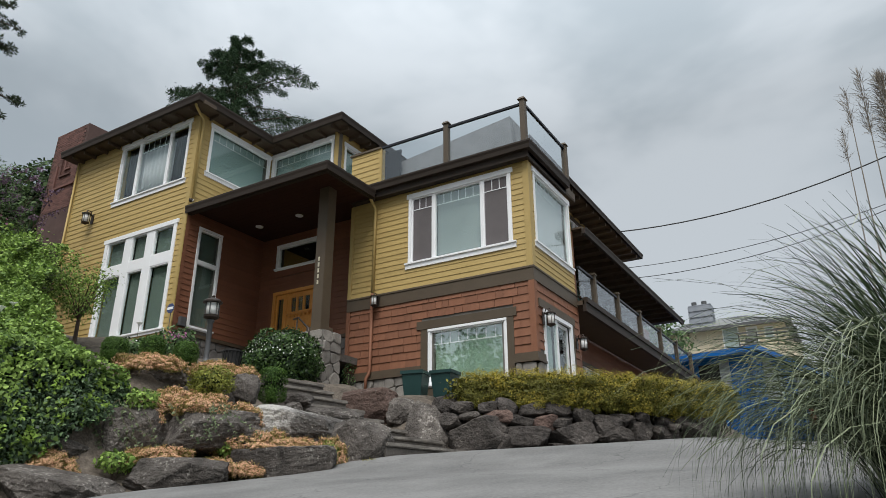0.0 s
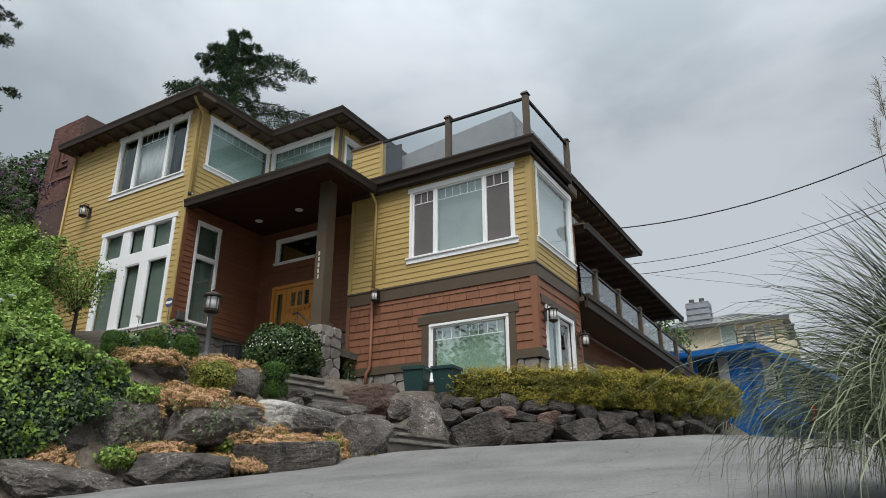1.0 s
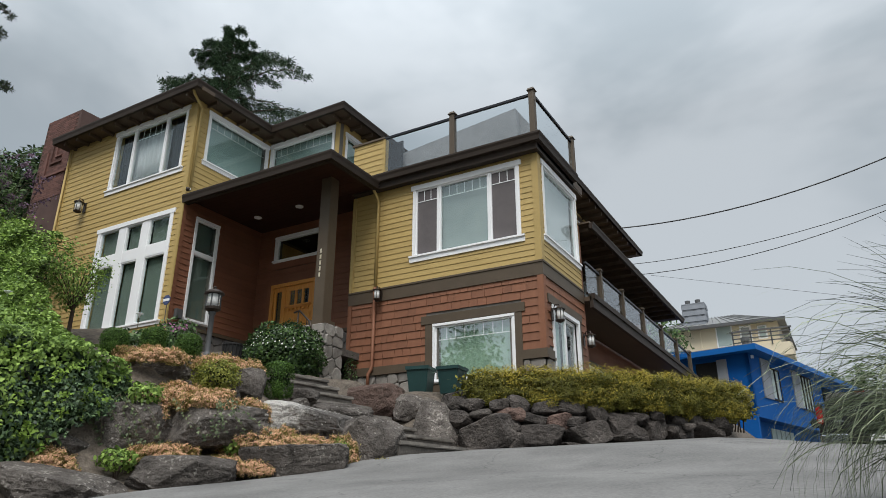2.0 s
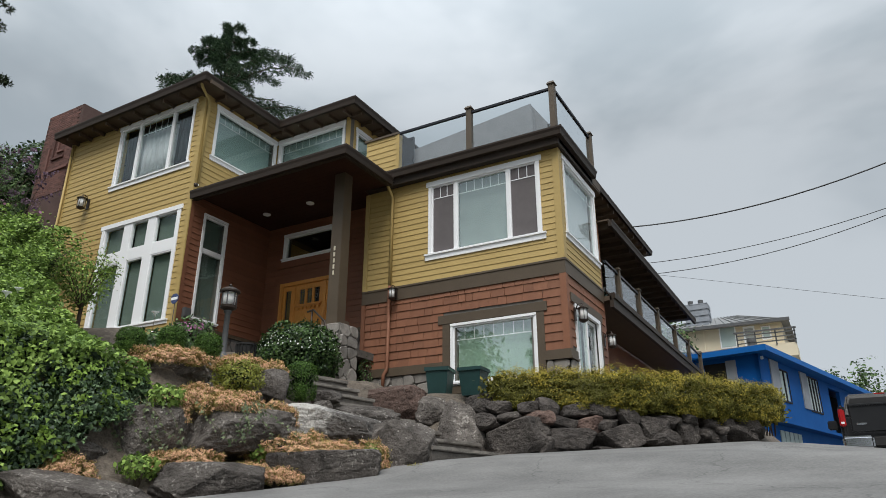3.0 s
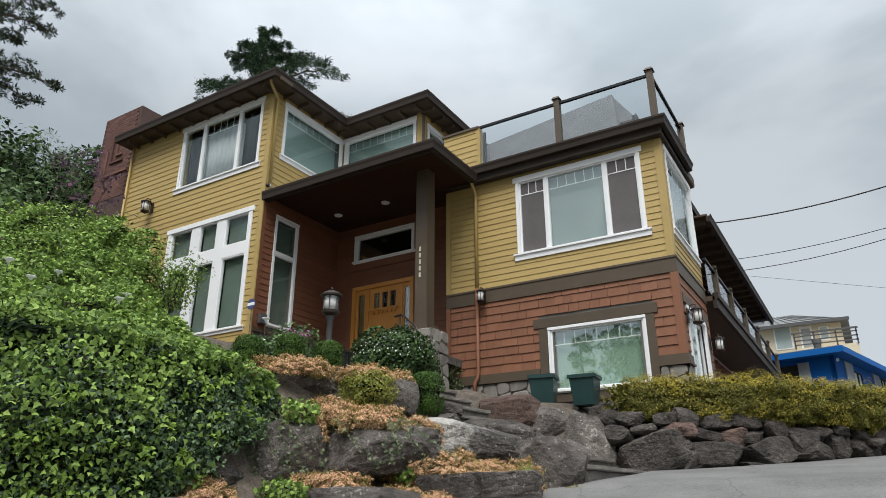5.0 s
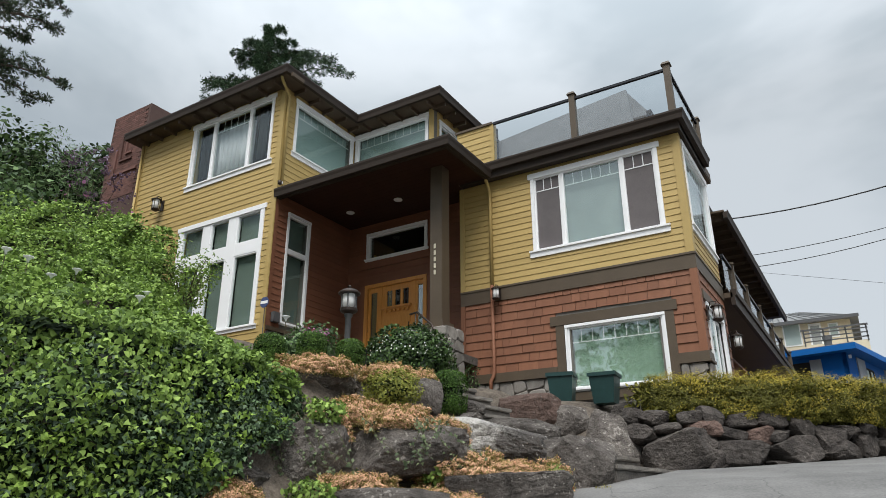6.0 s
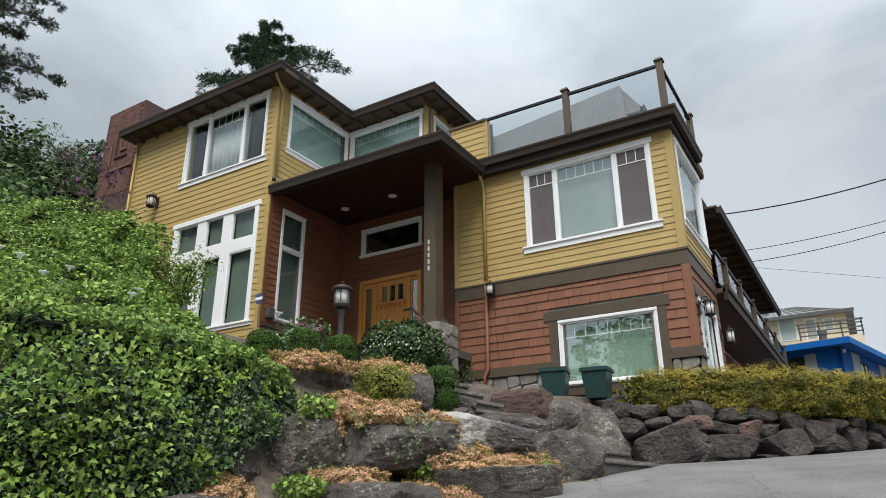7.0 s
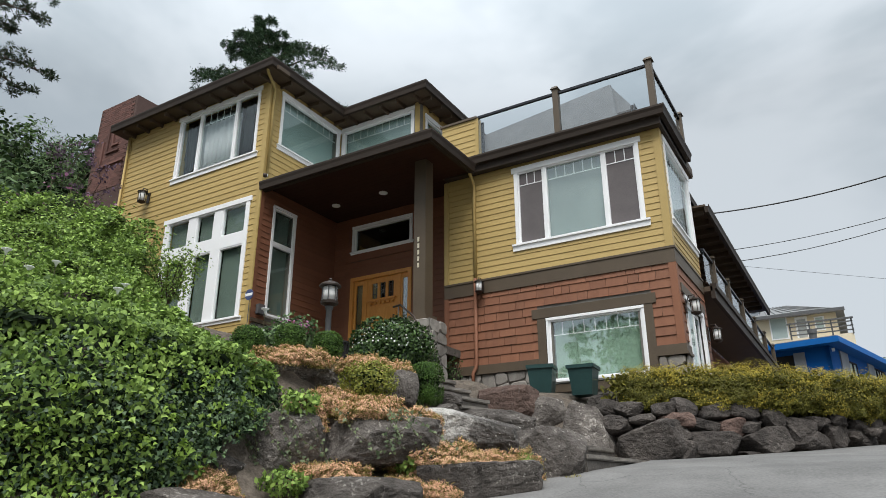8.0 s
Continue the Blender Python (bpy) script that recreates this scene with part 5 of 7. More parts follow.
def boulder(x, y, z, w, d, h, rz, seed, mat, group, block=0.0, peak=0.0):
    """A quarried boulder: a block split along random planes into flat faces and worn edges, then roughened."""
    rnd = random.Random(seed * 7 + 3)
    bm = bmesh.new()
    bmesh.ops.create_icosphere(bm, subdivisions=5 if w > 0.4 else 4, radius=1.0)
    cuts = []
    for v in ((1, 0, 0), (-1, 0, 0), (0, 1, 0), (0, -1, 0), (0, 0, 1), (0, 0, -1)):
        t = Vector([c + rnd.uniform(-0.34, 0.34) for c in v]).normalized()
        cuts.append((t, rnd.uniform(0.84, 0.96)))
    if block:
        cuts = [((n * (1 - block) + Vector([round(c) for c in n]) * block).normalized(), k) for n, k in cuts]
    for _ in range(11 if not block else 4):
        t = Vector((rnd.gauss(0, 1), rnd.gauss(0, 1), rnd.gauss(0, 0.8))).normalized()
        cuts.append((t, rnd.uniform(0.78, 1.08) + 0.25 * block))
    off = Vector((seed * 3.7, seed * 1.3, seed * 5.1))
    f_ = 0.49 if group == wall_group else 0.5
    q = Euler((radians(rnd.uniform(-7, 7) * (1 - block)), radians(rnd.uniform(-9, 9) * (1 - block)), radians(rz))).to_matrix()
    for v in bm.verts:
        p = v.co.copy()
        e = 4 + 6 * block
        p /= (abs(p.x) ** e + abs(p.y) ** e + abs(p.z) ** e) ** (1 / e)
        for n, k in cuts:
            e = p.dot(n) - k
            if e > 0:
                p -= n * (e * 0.96)
        rough = 0.05 * noise.noise(p * 1.6 + off) - 0.05 * abs(noise.noise(p * 3.1 + off)) + 0.02 * noise.noise(p * 7 + off) - 0.02 * abs(noise.noise(p * 12 + off)) + 0.01 * noise.noise(p * 27 + off)
        chip = noise.voronoi(p * 2.1 + off)[0]
        p *= 1.03 + rough + 0.1 * min(0.0, chip[1] - chip[0] - 0.22)
        taper = 1 - peak * max(0.0, p.z + 0.4)
        p = Vector((p.x * taper * w * f_, p.y * taper * d * f_ * 1.05, p.z * h * f_))
        v.co = q @ p + Vector((x, y, z))
    me = bpy.data.meshes.new("boulder")
    bm.to_mesh(me)
    bm.free()
    me.materials.append(mat)
    ob = new("boulder", me)
    kind = {M_ROCK: "dark grey basalt", M_ROCKW: "dark brown-grey basalt", M_ROCKR: "reddish brown", M_ROCKL: "pale lichen-covered grey"}[mat]
    size = "large" if w > 0.7 else "small" if w < 0.35 else "mid-sized"
    where = "retaining wall under the hedge" if group == wall_group else "rockery beside the steps"
    return tagged(ob, f"{size} {kind} boulder in the {where}", "rock", group)


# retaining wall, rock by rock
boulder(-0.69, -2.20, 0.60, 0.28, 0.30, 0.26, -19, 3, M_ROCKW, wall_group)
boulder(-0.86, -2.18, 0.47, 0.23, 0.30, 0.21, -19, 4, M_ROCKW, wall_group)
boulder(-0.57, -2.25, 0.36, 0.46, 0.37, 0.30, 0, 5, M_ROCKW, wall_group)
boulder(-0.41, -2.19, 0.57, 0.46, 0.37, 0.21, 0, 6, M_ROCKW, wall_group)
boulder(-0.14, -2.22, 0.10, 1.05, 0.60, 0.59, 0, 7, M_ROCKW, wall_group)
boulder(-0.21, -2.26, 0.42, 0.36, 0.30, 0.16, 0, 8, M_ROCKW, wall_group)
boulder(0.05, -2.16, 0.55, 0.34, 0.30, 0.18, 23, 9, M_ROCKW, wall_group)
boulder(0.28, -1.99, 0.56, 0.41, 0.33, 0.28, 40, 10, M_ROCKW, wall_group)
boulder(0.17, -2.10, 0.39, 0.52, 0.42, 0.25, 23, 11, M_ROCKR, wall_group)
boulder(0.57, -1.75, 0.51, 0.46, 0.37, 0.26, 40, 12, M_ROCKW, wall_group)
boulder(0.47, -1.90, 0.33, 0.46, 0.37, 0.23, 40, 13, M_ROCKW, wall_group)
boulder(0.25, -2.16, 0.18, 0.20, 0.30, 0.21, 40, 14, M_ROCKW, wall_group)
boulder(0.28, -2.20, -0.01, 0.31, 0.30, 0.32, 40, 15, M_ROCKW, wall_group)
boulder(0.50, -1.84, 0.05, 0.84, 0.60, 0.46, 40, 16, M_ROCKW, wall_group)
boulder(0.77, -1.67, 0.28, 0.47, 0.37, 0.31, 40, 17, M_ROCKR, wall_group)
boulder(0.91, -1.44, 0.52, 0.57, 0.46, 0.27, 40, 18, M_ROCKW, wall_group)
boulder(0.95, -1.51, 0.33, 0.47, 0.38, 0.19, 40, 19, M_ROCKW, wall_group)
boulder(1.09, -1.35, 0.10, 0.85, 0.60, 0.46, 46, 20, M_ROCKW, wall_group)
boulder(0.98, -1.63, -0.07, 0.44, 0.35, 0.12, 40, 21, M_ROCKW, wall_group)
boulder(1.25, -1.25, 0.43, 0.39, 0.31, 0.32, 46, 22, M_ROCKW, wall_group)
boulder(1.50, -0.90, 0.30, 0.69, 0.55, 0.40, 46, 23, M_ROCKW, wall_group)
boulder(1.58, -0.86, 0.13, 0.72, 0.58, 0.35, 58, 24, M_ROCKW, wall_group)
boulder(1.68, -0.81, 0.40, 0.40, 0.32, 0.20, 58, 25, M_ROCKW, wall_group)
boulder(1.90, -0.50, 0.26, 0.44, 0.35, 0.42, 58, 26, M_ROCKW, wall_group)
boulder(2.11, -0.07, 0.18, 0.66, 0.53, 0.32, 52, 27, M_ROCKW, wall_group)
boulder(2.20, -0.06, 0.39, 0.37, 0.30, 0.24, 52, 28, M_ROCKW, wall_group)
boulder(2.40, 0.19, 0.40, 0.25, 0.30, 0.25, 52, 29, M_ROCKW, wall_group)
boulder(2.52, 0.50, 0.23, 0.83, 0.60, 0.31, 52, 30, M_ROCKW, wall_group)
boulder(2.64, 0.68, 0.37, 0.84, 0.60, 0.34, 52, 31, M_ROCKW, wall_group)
# rockery boulders beside the steps
boulder(-1.0, -5.52, -0.45, 1.22, 0.5, 0.42, 36, 65, M_ROCK, rockery_group, block=0.75)
boulder(-0.98, -2.36, 0.24, 0.84, 0.5, 1.02, 18, 88, M_ROCK, rockery_group, peak=0.42)
for x, y, z, w, d, h, rz, seed, mat in (
        (-1.44, -4.78, 0.02, 1.4, 0.85, 0.6, 33, 66, M_ROCKL),
        (-1.5, -4.05, 0.27, 0.9, 0.5, 0.38, 26, 68, M_ROCK),
        (-0.66, -4.52, -0.2, 0.9, 0.62, 0.78, 28, 83, M_ROCK),
        (-1.6, -2.2, 0.6, 0.5, 0.4, 0.5, 35, 75, M_ROCK),
        (-2.18, -2.32, 0.64, 1.02, 0.7, 0.78, 22, 86, M_ROCKR),
        (-0.86, -1.95, 0.68, 0.42, 0.35, 0.34, 20, 77, M_ROCKW),
        (-1.8, -6.0, -0.04, 1.2, 0.7, 0.58, 30, 63, M_ROCK),
        (-2.5, -6.5, -0.05, 0.75, 0.6, 0.66, 28, 62, M_ROCK),
        (-2.95, -6.72, -0.03, 0.95, 0.6, 0.62, 24, 60, M_ROCK),
        (-2.86, -7.25, -0.34, 0.7, 0.55, 0.4, 30, 61, M_ROCK),
        (-3.15, -5.85, 0.7, 1.0, 0.6, 0.46, 22, 70, M_ROCK),
        (-2.68, -5.5, 0.62, 0.62, 0.45, 0.4, 32, 71, M_ROCK),
        (-2.14, -5.22, 0.58, 0.42, 0.36, 0.46, 36, 73, M_ROCK),
        (-2.32, -5.5, 0.42, 0.5, 0.36, 0.28, 26, 72, M_ROCK),
        (-1.66, -6.48, -0.62, 1.2, 0.75, 0.46, 37, 84, M_ROCK),
        (-2.3, -7.5, -0.76, 1.35, 0.8, 0.44, 26, 78, M_ROCK),
        (-3.3, -7.9, -0.52, 0.84, 0.58, 0.34, 18, 79, M_ROCK),
        (-2.3, -3.95, 0.62, 0.45, 0.35, 0.24, 30, 74, M_ROCK),
        (-2.05, -4.3, 0.42, 0.3, 0.3, 0.22, 21, 80, M_ROCK)):
    boulder(x, y, z, w, d, h, rz, seed, mat, rockery_group)

# small filler stones between the wall's rocks
rnd = random.Random(5)
for i in range(16):
    k = i / 15
    x = -0.6 + 3.0 * k
    y = -2.1 + 0.1 * k * 4 if k < 0.25 else -2.0 + 2.45 * (k - 0.25) ** 1.25
    s = rnd.uniform(0.12, 0.2)
    boulder(x, y + 0.14, road_z(y) + rnd.uniform(0.1, 0.4), s * 1.3, 0.3, s, rnd.uniform(0, 60), 200 + i, M_ROCKW, wall_group)

# ---- concrete steps from the drive to the porch ----
steps = thing("garden_steps", (-0.2, -4.2, -0.4), "weathered exposed-aggregate concrete steps rising to the porch", "steps")
for x, z, y0, y1, deep in ((-0.15, -0.13, -4.5, -2.2, 0.75), (-0.68, 0.045, -4.05, -2.5, 0.75), (-1.22, 0.22, -3.8, -2.7, 0.6), (-1.65, 0.4, -3.75, -2.75, 0.6), (-2.0, 0.57, -3.95, -2.8, 0.5),
                           (-2.3, 0.74, -4.05, -2.9, 0.5), (-2.6, 0.91, -4.05, -2.9, 0.5), (-2.9, 1.08, -4.05, -2.8, 0.9)):
    for name, up, low, nose, m in (("riser", z - 0.055, z - 0.42, 0.0, M_CONC), ("tread", z, z - 0.054, 0.03, M_TREAD)):
        bm = bmesh.new()
        a, b = (x - 0.09 + nose, y0), (x + 0.09 + nose, y1)
        e, f_ = (a[0] - deep, y0), (b[0] - deep, y1)
        hexa(bm, [(*a, low), (*b, low), (*f_, low), (*e, low), (*a, up), (*b, up), (*f_, up), (*e, up)])
        bmesh.ops.subdivide_edges(bm, edges=[g for g in bm.edges if g.calc_length() > 0.3], cuts=9, use_grid_fill=True)
        bmesh.ops.bevel(bm, geom=[g for g in bm.edges if g.calc_face_angle(0) > 1.0], offset=0.012, segments=2, affect="EDGES")
        for v in bm.verts:
            v.co += Vector((0.012, 0.006, 0.008)) * noise.noise(v.co * 5.0) + Vector((0.008, 0.0, 0.005)) * noise.noise(v.co * 19.0)
        part(name, bm, m, steps)


# ---- leaves ----
IVY_SHAPE = ((0, 0, 0.02), (0.5, 0.06, -0.14), (0.26, 0.45, -0.06), (0, 1, -0.2), (-0.26, 0.45, -0.06), (-0.5, 0.06, -0.14))
OVAL_SHAPE = ((0, 0, 0), (0.26, 0.25, -0.06), (0.27, 0.62, -0.08), (0, 1, -0.12), (-0.27, 0.62, -0.08), (-0.26, 0.25, -0.06))
THIN_SHAPE = ((0, 0, 0), (0.09, 0.25, -0.02), (0.08, 0.65, -0.03), (0, 1, -0.08), (-0.08, 0.65, -0.03), (-0.09, 0.25, -0.02))
HEART_SHAPE = ((0, 0, 0), (0.36, 0.02, -0.05), (0.3, 0.45, -0.07), (0, 1, -0.16), (-0.3, 0.45, -0.07), (-0.36, 0.02, -0.05))
HAIR_SHAPE = ((0, 0, 0), (0.022, 0.3, 0), (0.016, 0.7, 0), (0, 1, 0), (-0.016, 0.7, 0), (-0.022, 0.3, 0))
TUFT_SHAPE = ((0, 0, 0), (0.42, 0.2, 0.02), (0.42, 0.75, -0.03), (0, 1, 0), (-0.42, 0.75, -0.03), (-0.42, 0.2, 0.02))


def leaves(name, P, N, T, S, mat, parent, shape=OVAL_SHAPE, label="", kind="stuff"):
    """One mesh of many leaves: places P, normals N, tip directions T, lengths S."""
    P, N, T = (np.asarray(a, float).reshape(-1, 3) for a in (P, N, T))
    S = np.asarray(S, float).reshape(-1, 1)
    N = N / np.maximum(1e-9, np.linalg.norm(N, axis=1, keepdims=True))
    T = T - (T * N).sum(1, keepdims=True) * N
    T = T / np.maximum(1e-9, np.linalg.norm(T, axis=1, keepdims=True))
    B = np.cross(T, N)
    V = np.stack([P + S * (B * a + T * b + N * c) for a, b, c in shape], 1).reshape(-1, 3)
    n = len(P)
    base = (np.arange(n) * 6)[:, None]
    quads = np.concatenate([base + np.array([[0, 1, 2, 3]]), base + np.array([[0, 3, 4, 5]])], 1).reshape(-1, 4)
    me = bpy.data.meshes.new(name)
    me.vertices.add(len(V))
    me.vertices.foreach_set("co", V.ravel())
    me.loops.add(quads.size)
    me.loops.foreach_set("vertex_index", quads.ravel().astype(np.int32))
    me.polygons.add(len(quads))
    me.polygons.foreach_set("loop_start", (np.arange(len(quads)) * 4).astype(np.int32))
    me.polygons.foreach_set("loop_total", np.full(len(quads), 4, np.int32))
    me.update()
    me.validate()
    me.materials.append(mat)
    ob = new(name, me)
    if parent is not None:
        ob.parent = parent
        if parent.type == "EMPTY":
            ob.matrix_parent_inverse = Matrix.Translation(-parent.location)
    return tagged(ob, label, kind=kind)


def rng(seed):
    return np.random.RandomState(seed)


def unit(r, n):
    v = r.normal(size=(n, 3))
    return v / np.linalg.norm(v, axis=1, keepdims=True)


def lumpy(d, seed, f=2.5, amp=0.15):
    return np.array([1 + amp * noise.noise(Vector(q) * f + Vector((seed, seed * 2, 0))) for q in d])


def bush(name, x, y, z, w, d, h, label, category, mat, leaf, count, seed, group="", square=0.0, amp=0.14, shape=OVAL_SHAPE, flowers=0, fmat=None):
    """A rounded shrub on the ground at z: a short stem, inner leaves coloured dark for the shade inside, and leaves all
    over.
    """
    r = rng(seed)
    t = thing(name, (x, y, z), label, category, group)
    c = np.array((x, y, z + h * 0.5))
    bm = bmesh.new()
    for k in range(5):
        a = k * 1.3 + seed
        tube(bm, [(x, y, z - 0.15), (x + 0.12 * w * math.cos(a), y + 0.12 * d * math.sin(a), z + h * 0.35), (x + 0.3 * w * math.cos(a), y + 0.3 * d * math.sin(a), z + h * 0.75)], 0.02 * max(0.5, h), 5, 0.005)
    part("stem", bm, M_BARK, t)
    dirs = unit(r, count)
    if square:
        dirs = np.sign(dirs) * np.abs(dirs) ** (1 - square)
        dirs /= np.maximum(np.abs(dirs).max(1, keepdims=True) ** square, 0.3) * np.linalg.norm(dirs, axis=1, keepdims=True) ** (1 - square)
    rad = lumpy(dirs, seed, amp=amp) * (1 - 0.35 * r.rand(count) ** 2.2)
    P = c + dirs * rad[:, None] * np.array((w, d, h)) * 0.5
    P[:, 2] = np.maximum(P[:, 2], z + 0.01)
    N = dirs + 0.55 * r.normal(size=dirs.shape) + np.array((0, 0, 0.3))
    T = dirs * 0.6 + 0.8 * r.normal(size=dirs.shape) + np.array((0, 0, 0.25))
    leaves("foliage", P, N, T, leaf * r.uniform(0.7, 1.25, count), mat, t, shape)
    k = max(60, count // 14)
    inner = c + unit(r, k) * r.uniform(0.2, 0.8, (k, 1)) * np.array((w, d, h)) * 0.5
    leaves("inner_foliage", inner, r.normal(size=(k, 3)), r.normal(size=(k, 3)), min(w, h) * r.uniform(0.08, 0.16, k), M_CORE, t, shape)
    if flowers:
        fd = unit(r, flowers)
        fd[:, 2] = np.abs(fd[:, 2]) * 0.8
        leaves("blossom_cover", c + fd * np.array((w, d, h)) * 0.51, fd, r.normal(size=fd.shape), 0.026 * r.uniform(0.6, 1.3, flowers), fmat, t, TUFT_SHAPE)
    return t


def sedum(x, y, z, w, h):
    """A low cushion of stonecrop: rounded flower heads packed over short yellow-green stems, spilling at the edges."""
    sd_ = int(abs(x * 317 + y * 91)) + 1
    r = rng(sd_)
    t = thing("stonecrop", (x, y, z - h * 0.4), "cushion of stonecrop with faded tan-orange flower heads", "plant", "stonecrop cushions")
    size = np.array((w * 0.54, w * 0.36, h * 0.62))
    turn = math.radians(32)
    rot = np.array(((math.cos(turn), -math.sin(turn), 0), (math.sin(turn), math.cos(turn), 0), (0, 0, 1)))
    n = int(3300 * w * (0.5 * w + h))
    d = unit(r, n * 2)
    d = d[d[:, 2] > -0.3][:n]
    lump = np.array([0.4 * noise.noise(Vector(q) * 2.1 + Vector((sd_, 0, 0))) + 0.34 * noise.noise(Vector(q) * 5.5 + Vector((0, sd_, 0))) for q in d])
    C = np.array((x, y, z - h * 0.22)) + (d * (1 + lump)[:, None] * size) @ rot.T
    up = d @ rot.T * np.array((1, 1, 0.7)) + np.array((0, 0, 0.75))
    up /= np.linalg.norm(up, axis=1, keepdims=True)
    m = 15
    q = r.normal(size=(len(C), m, 3)) * 0.0105
    q -= (q * up[:, None, :]).sum(2, keepdims=True) * up[:, None, :] * 0.8
    q -= up[:, None, :] * (q ** 2).sum(2, keepdims=True) * 22
    P = (C[:, None, :] + q).reshape(-1, 3)
    nn = (up[:, None, :] + 25 * q).reshape(-1, 3)
    leaves("flower_cover", P, nn + 0.15 * r.normal(size=P.shape), r.normal(size=P.shape), r.uniform(0.007, 0.012, len(P)), M_SEDUM, t, TUFT_SHAPE)
    m = len(C) * 7
    j = r.randint(0, len(C), m)
    Q = C[j] - up[j] * r.uniform(0.01, 0.06, (m, 1)) + r.normal(size=(m, 3)) * 0.012
    leaves("stem_cover", Q, r.normal(size=(m, 3)), up[j] + 0.5 * r.normal(size=(m, 3)), r.uniform(0.02, 0.045, m), M_SEDGR, t, THIN_SHAPE)


for row in ((-3.0, -6.12, 0.9, 0.8, 0.26), (-2.45, -5.52, 0.87, 0.56, 0.22), (-2.3, -5.2, 0.82, 0.48, 0.26), (-2.45, -6.1, 0.36, 0.74, 0.36),
            (-1.85, -6.12, 0.27, 0.6, 0.3), (-1.55, -5.78, 0.16, 0.46, 0.34), (-2.05, -6.45, -0.35, 0.74, 0.26), (-1.5, -6.1, -0.46, 0.56, 0.2), (-1.2, -5.95, -0.5, 0.4, 0.18),
            (-1.32, -5.62, -0.2, 0.86, 0.36), (-0.94, -5.32, -0.22, 0.5, 0.24), (-0.74, -4.98, -0.26, 0.36, 0.34), (-2.62, -7.42, -0.46, 0.52, 0.26), (-2.28, -6.48, 0.12, 0.24, 0.18)):
    sedum(*row)


# clipped and loose shrubs of the front bed
bush("boxwood", -3.38, -6.42, 0.88, 0.34, 0.33, 0.38, "small round clipped boxwood in the front bed", "bush", M_BOX, 0.017, 9000, 11, "round boxwoods", square=0.25, amp=0.06)
bush("boxwood", -3.14, -6.02, 0.96, 0.33, 0.32, 0.37, "small round clipped boxwood in the front bed", "bush", M_BOX, 0.017, 8000, 12, "round boxwoods", square=0.25, amp=0.06)
bush("boxwood", -2.84, -5.7, 0.9, 0.33, 0.32, 0.37, "small round clipped boxwood in the front bed", "bush", M_BOX, 0.017, 8000, 13, "round boxwoods", square=0.25, amp=0.06)
bush("boxwood", -2.07, -4.76, 0.45, 0.38, 0.38, 0.54, "upright clipped boxwood on the gravel", "bush", M_BOX, 0.017, 9000, 14, "round boxwoods", square=0.45, amp=0.05)
bush("camellia", -4.5, -2.13, 1.1, 1.66, 1.5, 1.34, "large dark glossy camellia shrub with pale flowers", "bush", M_CAM, 0.06, 11000, 15, amp=0.16, flowers=260, fmat=M_FLOWER)
bush("spirea", -2.22, -5.72, 0.4, 0.66, 0.5, 0.46, "loose yellow-green spirea among the rocks", "bush", M_SPIREA, 0.03, 3200, 16, amp=0.3)
bush("geranium", -2.36, -6.6, 0.2, 0.42, 0.34, 0.24, "low bright green groundcover", "plant", M_VINE, 0.05, 420, 17, amp=0.3)
bush("geranium", -2.18, -6.95, -0.56, 0.46, 0.36, 0.24, "low bright green groundcover", "plant", M_VINE, 0.05, 480, 18, amp=0.3)
bush("weed", -0.66, -5.12, -0.45, 0.26, 0.22, 0.3, "tuft of green weeds by the pavement", "plant", M_VINE, 0.06, 320, 19, amp=0.35, shape=THIN_SHAPE)
bush("weed", -0.3, -4.75, -0.5, 0.2, 0.16, 0.14, "tuft of green weeds by the pavement", "plant", M_SEDGR, 0.05, 240, 20, amp=0.35, shape=THIN_SHAPE)
bush("geranium", -1.52, -5.95, -0.38, 0.28, 0.22, 0.32, "low bright green groundcover", "plant", M_VINE, 0.055, 330, 21, amp=0.3)
bush("phlox", -4.2, -4.9, 1.3, 0.8, 0.6, 0.5, "loose perennial with pink flowers", "plant", M_SHRUB, 0.06, 900, 22, amp=0.35, flowers=160, fmat=M_PINK)
bush("perennial", -3.75, -5.75, 0.95, 1.2, 0.7, 0.45, "loose grey-green perennials between the boxwoods", "plant", M_SHRUB, 0.055, 1700, 23, amp=0.35, flowers=25, fmat=M_FLOWER)
bush("rose", -4.25, -0.35, 1.45, 0.34, 0.25, 0.6, "spindly dark rose against the wall", "plant", M_SHRUB, 0.05, 150, 24, amp=0.4)


# ---- hedge ----
def hedge_at(k):
    """Centre of the hedge in plan, k from 0 to 1."""
    pts = ((-0.62, -1.95), (0.3, -1.72), (1.1, -1.25), (1.9, -0.45), (2.6, 0.55), (3.05, 1.35))
    s = k * (len(pts) - 1)
    i = min(int(s), len(pts) - 2)
    s -= i
    return pts[i][0] + (pts[i + 1][0] - pts[i][0]) * s, pts[i][1] + (pts[i + 1][1] - pts[i][1]) * s


hedge = thing("hedge", (1.2, -1.2, 0.6), "clipped gold-tipped green hedge above the rock wall", "hedge")
r = rng(40)
bm = bmesh.new()
for i in range(60):
    k = (i + 0.5) / 60
    x, y = hedge_at(k)
    tube(bm, [(x, y, 0.3), (x + r.uniform(-.1, .1), y + r.uniform(-.1, .1), 0.75), (x + r.uniform(-.25, .25), y + r.uniform(-.25, .25), 1.05)], 0.014, 5, 0.004)
tagged(part("stem_mesh", bm, M_BARK, hedge), kind="stuff")
n = 88000
K = r.rand(n)
C = np.array([hedge_at(k) for k in K])
C2 = np.array([hedge_at(min(1, k + 0.02)) for k in K])
tan = C2 - C + np.array((1e-6, 0))
tan /= np.linalg.norm(tan, axis=1, keepdims=True)
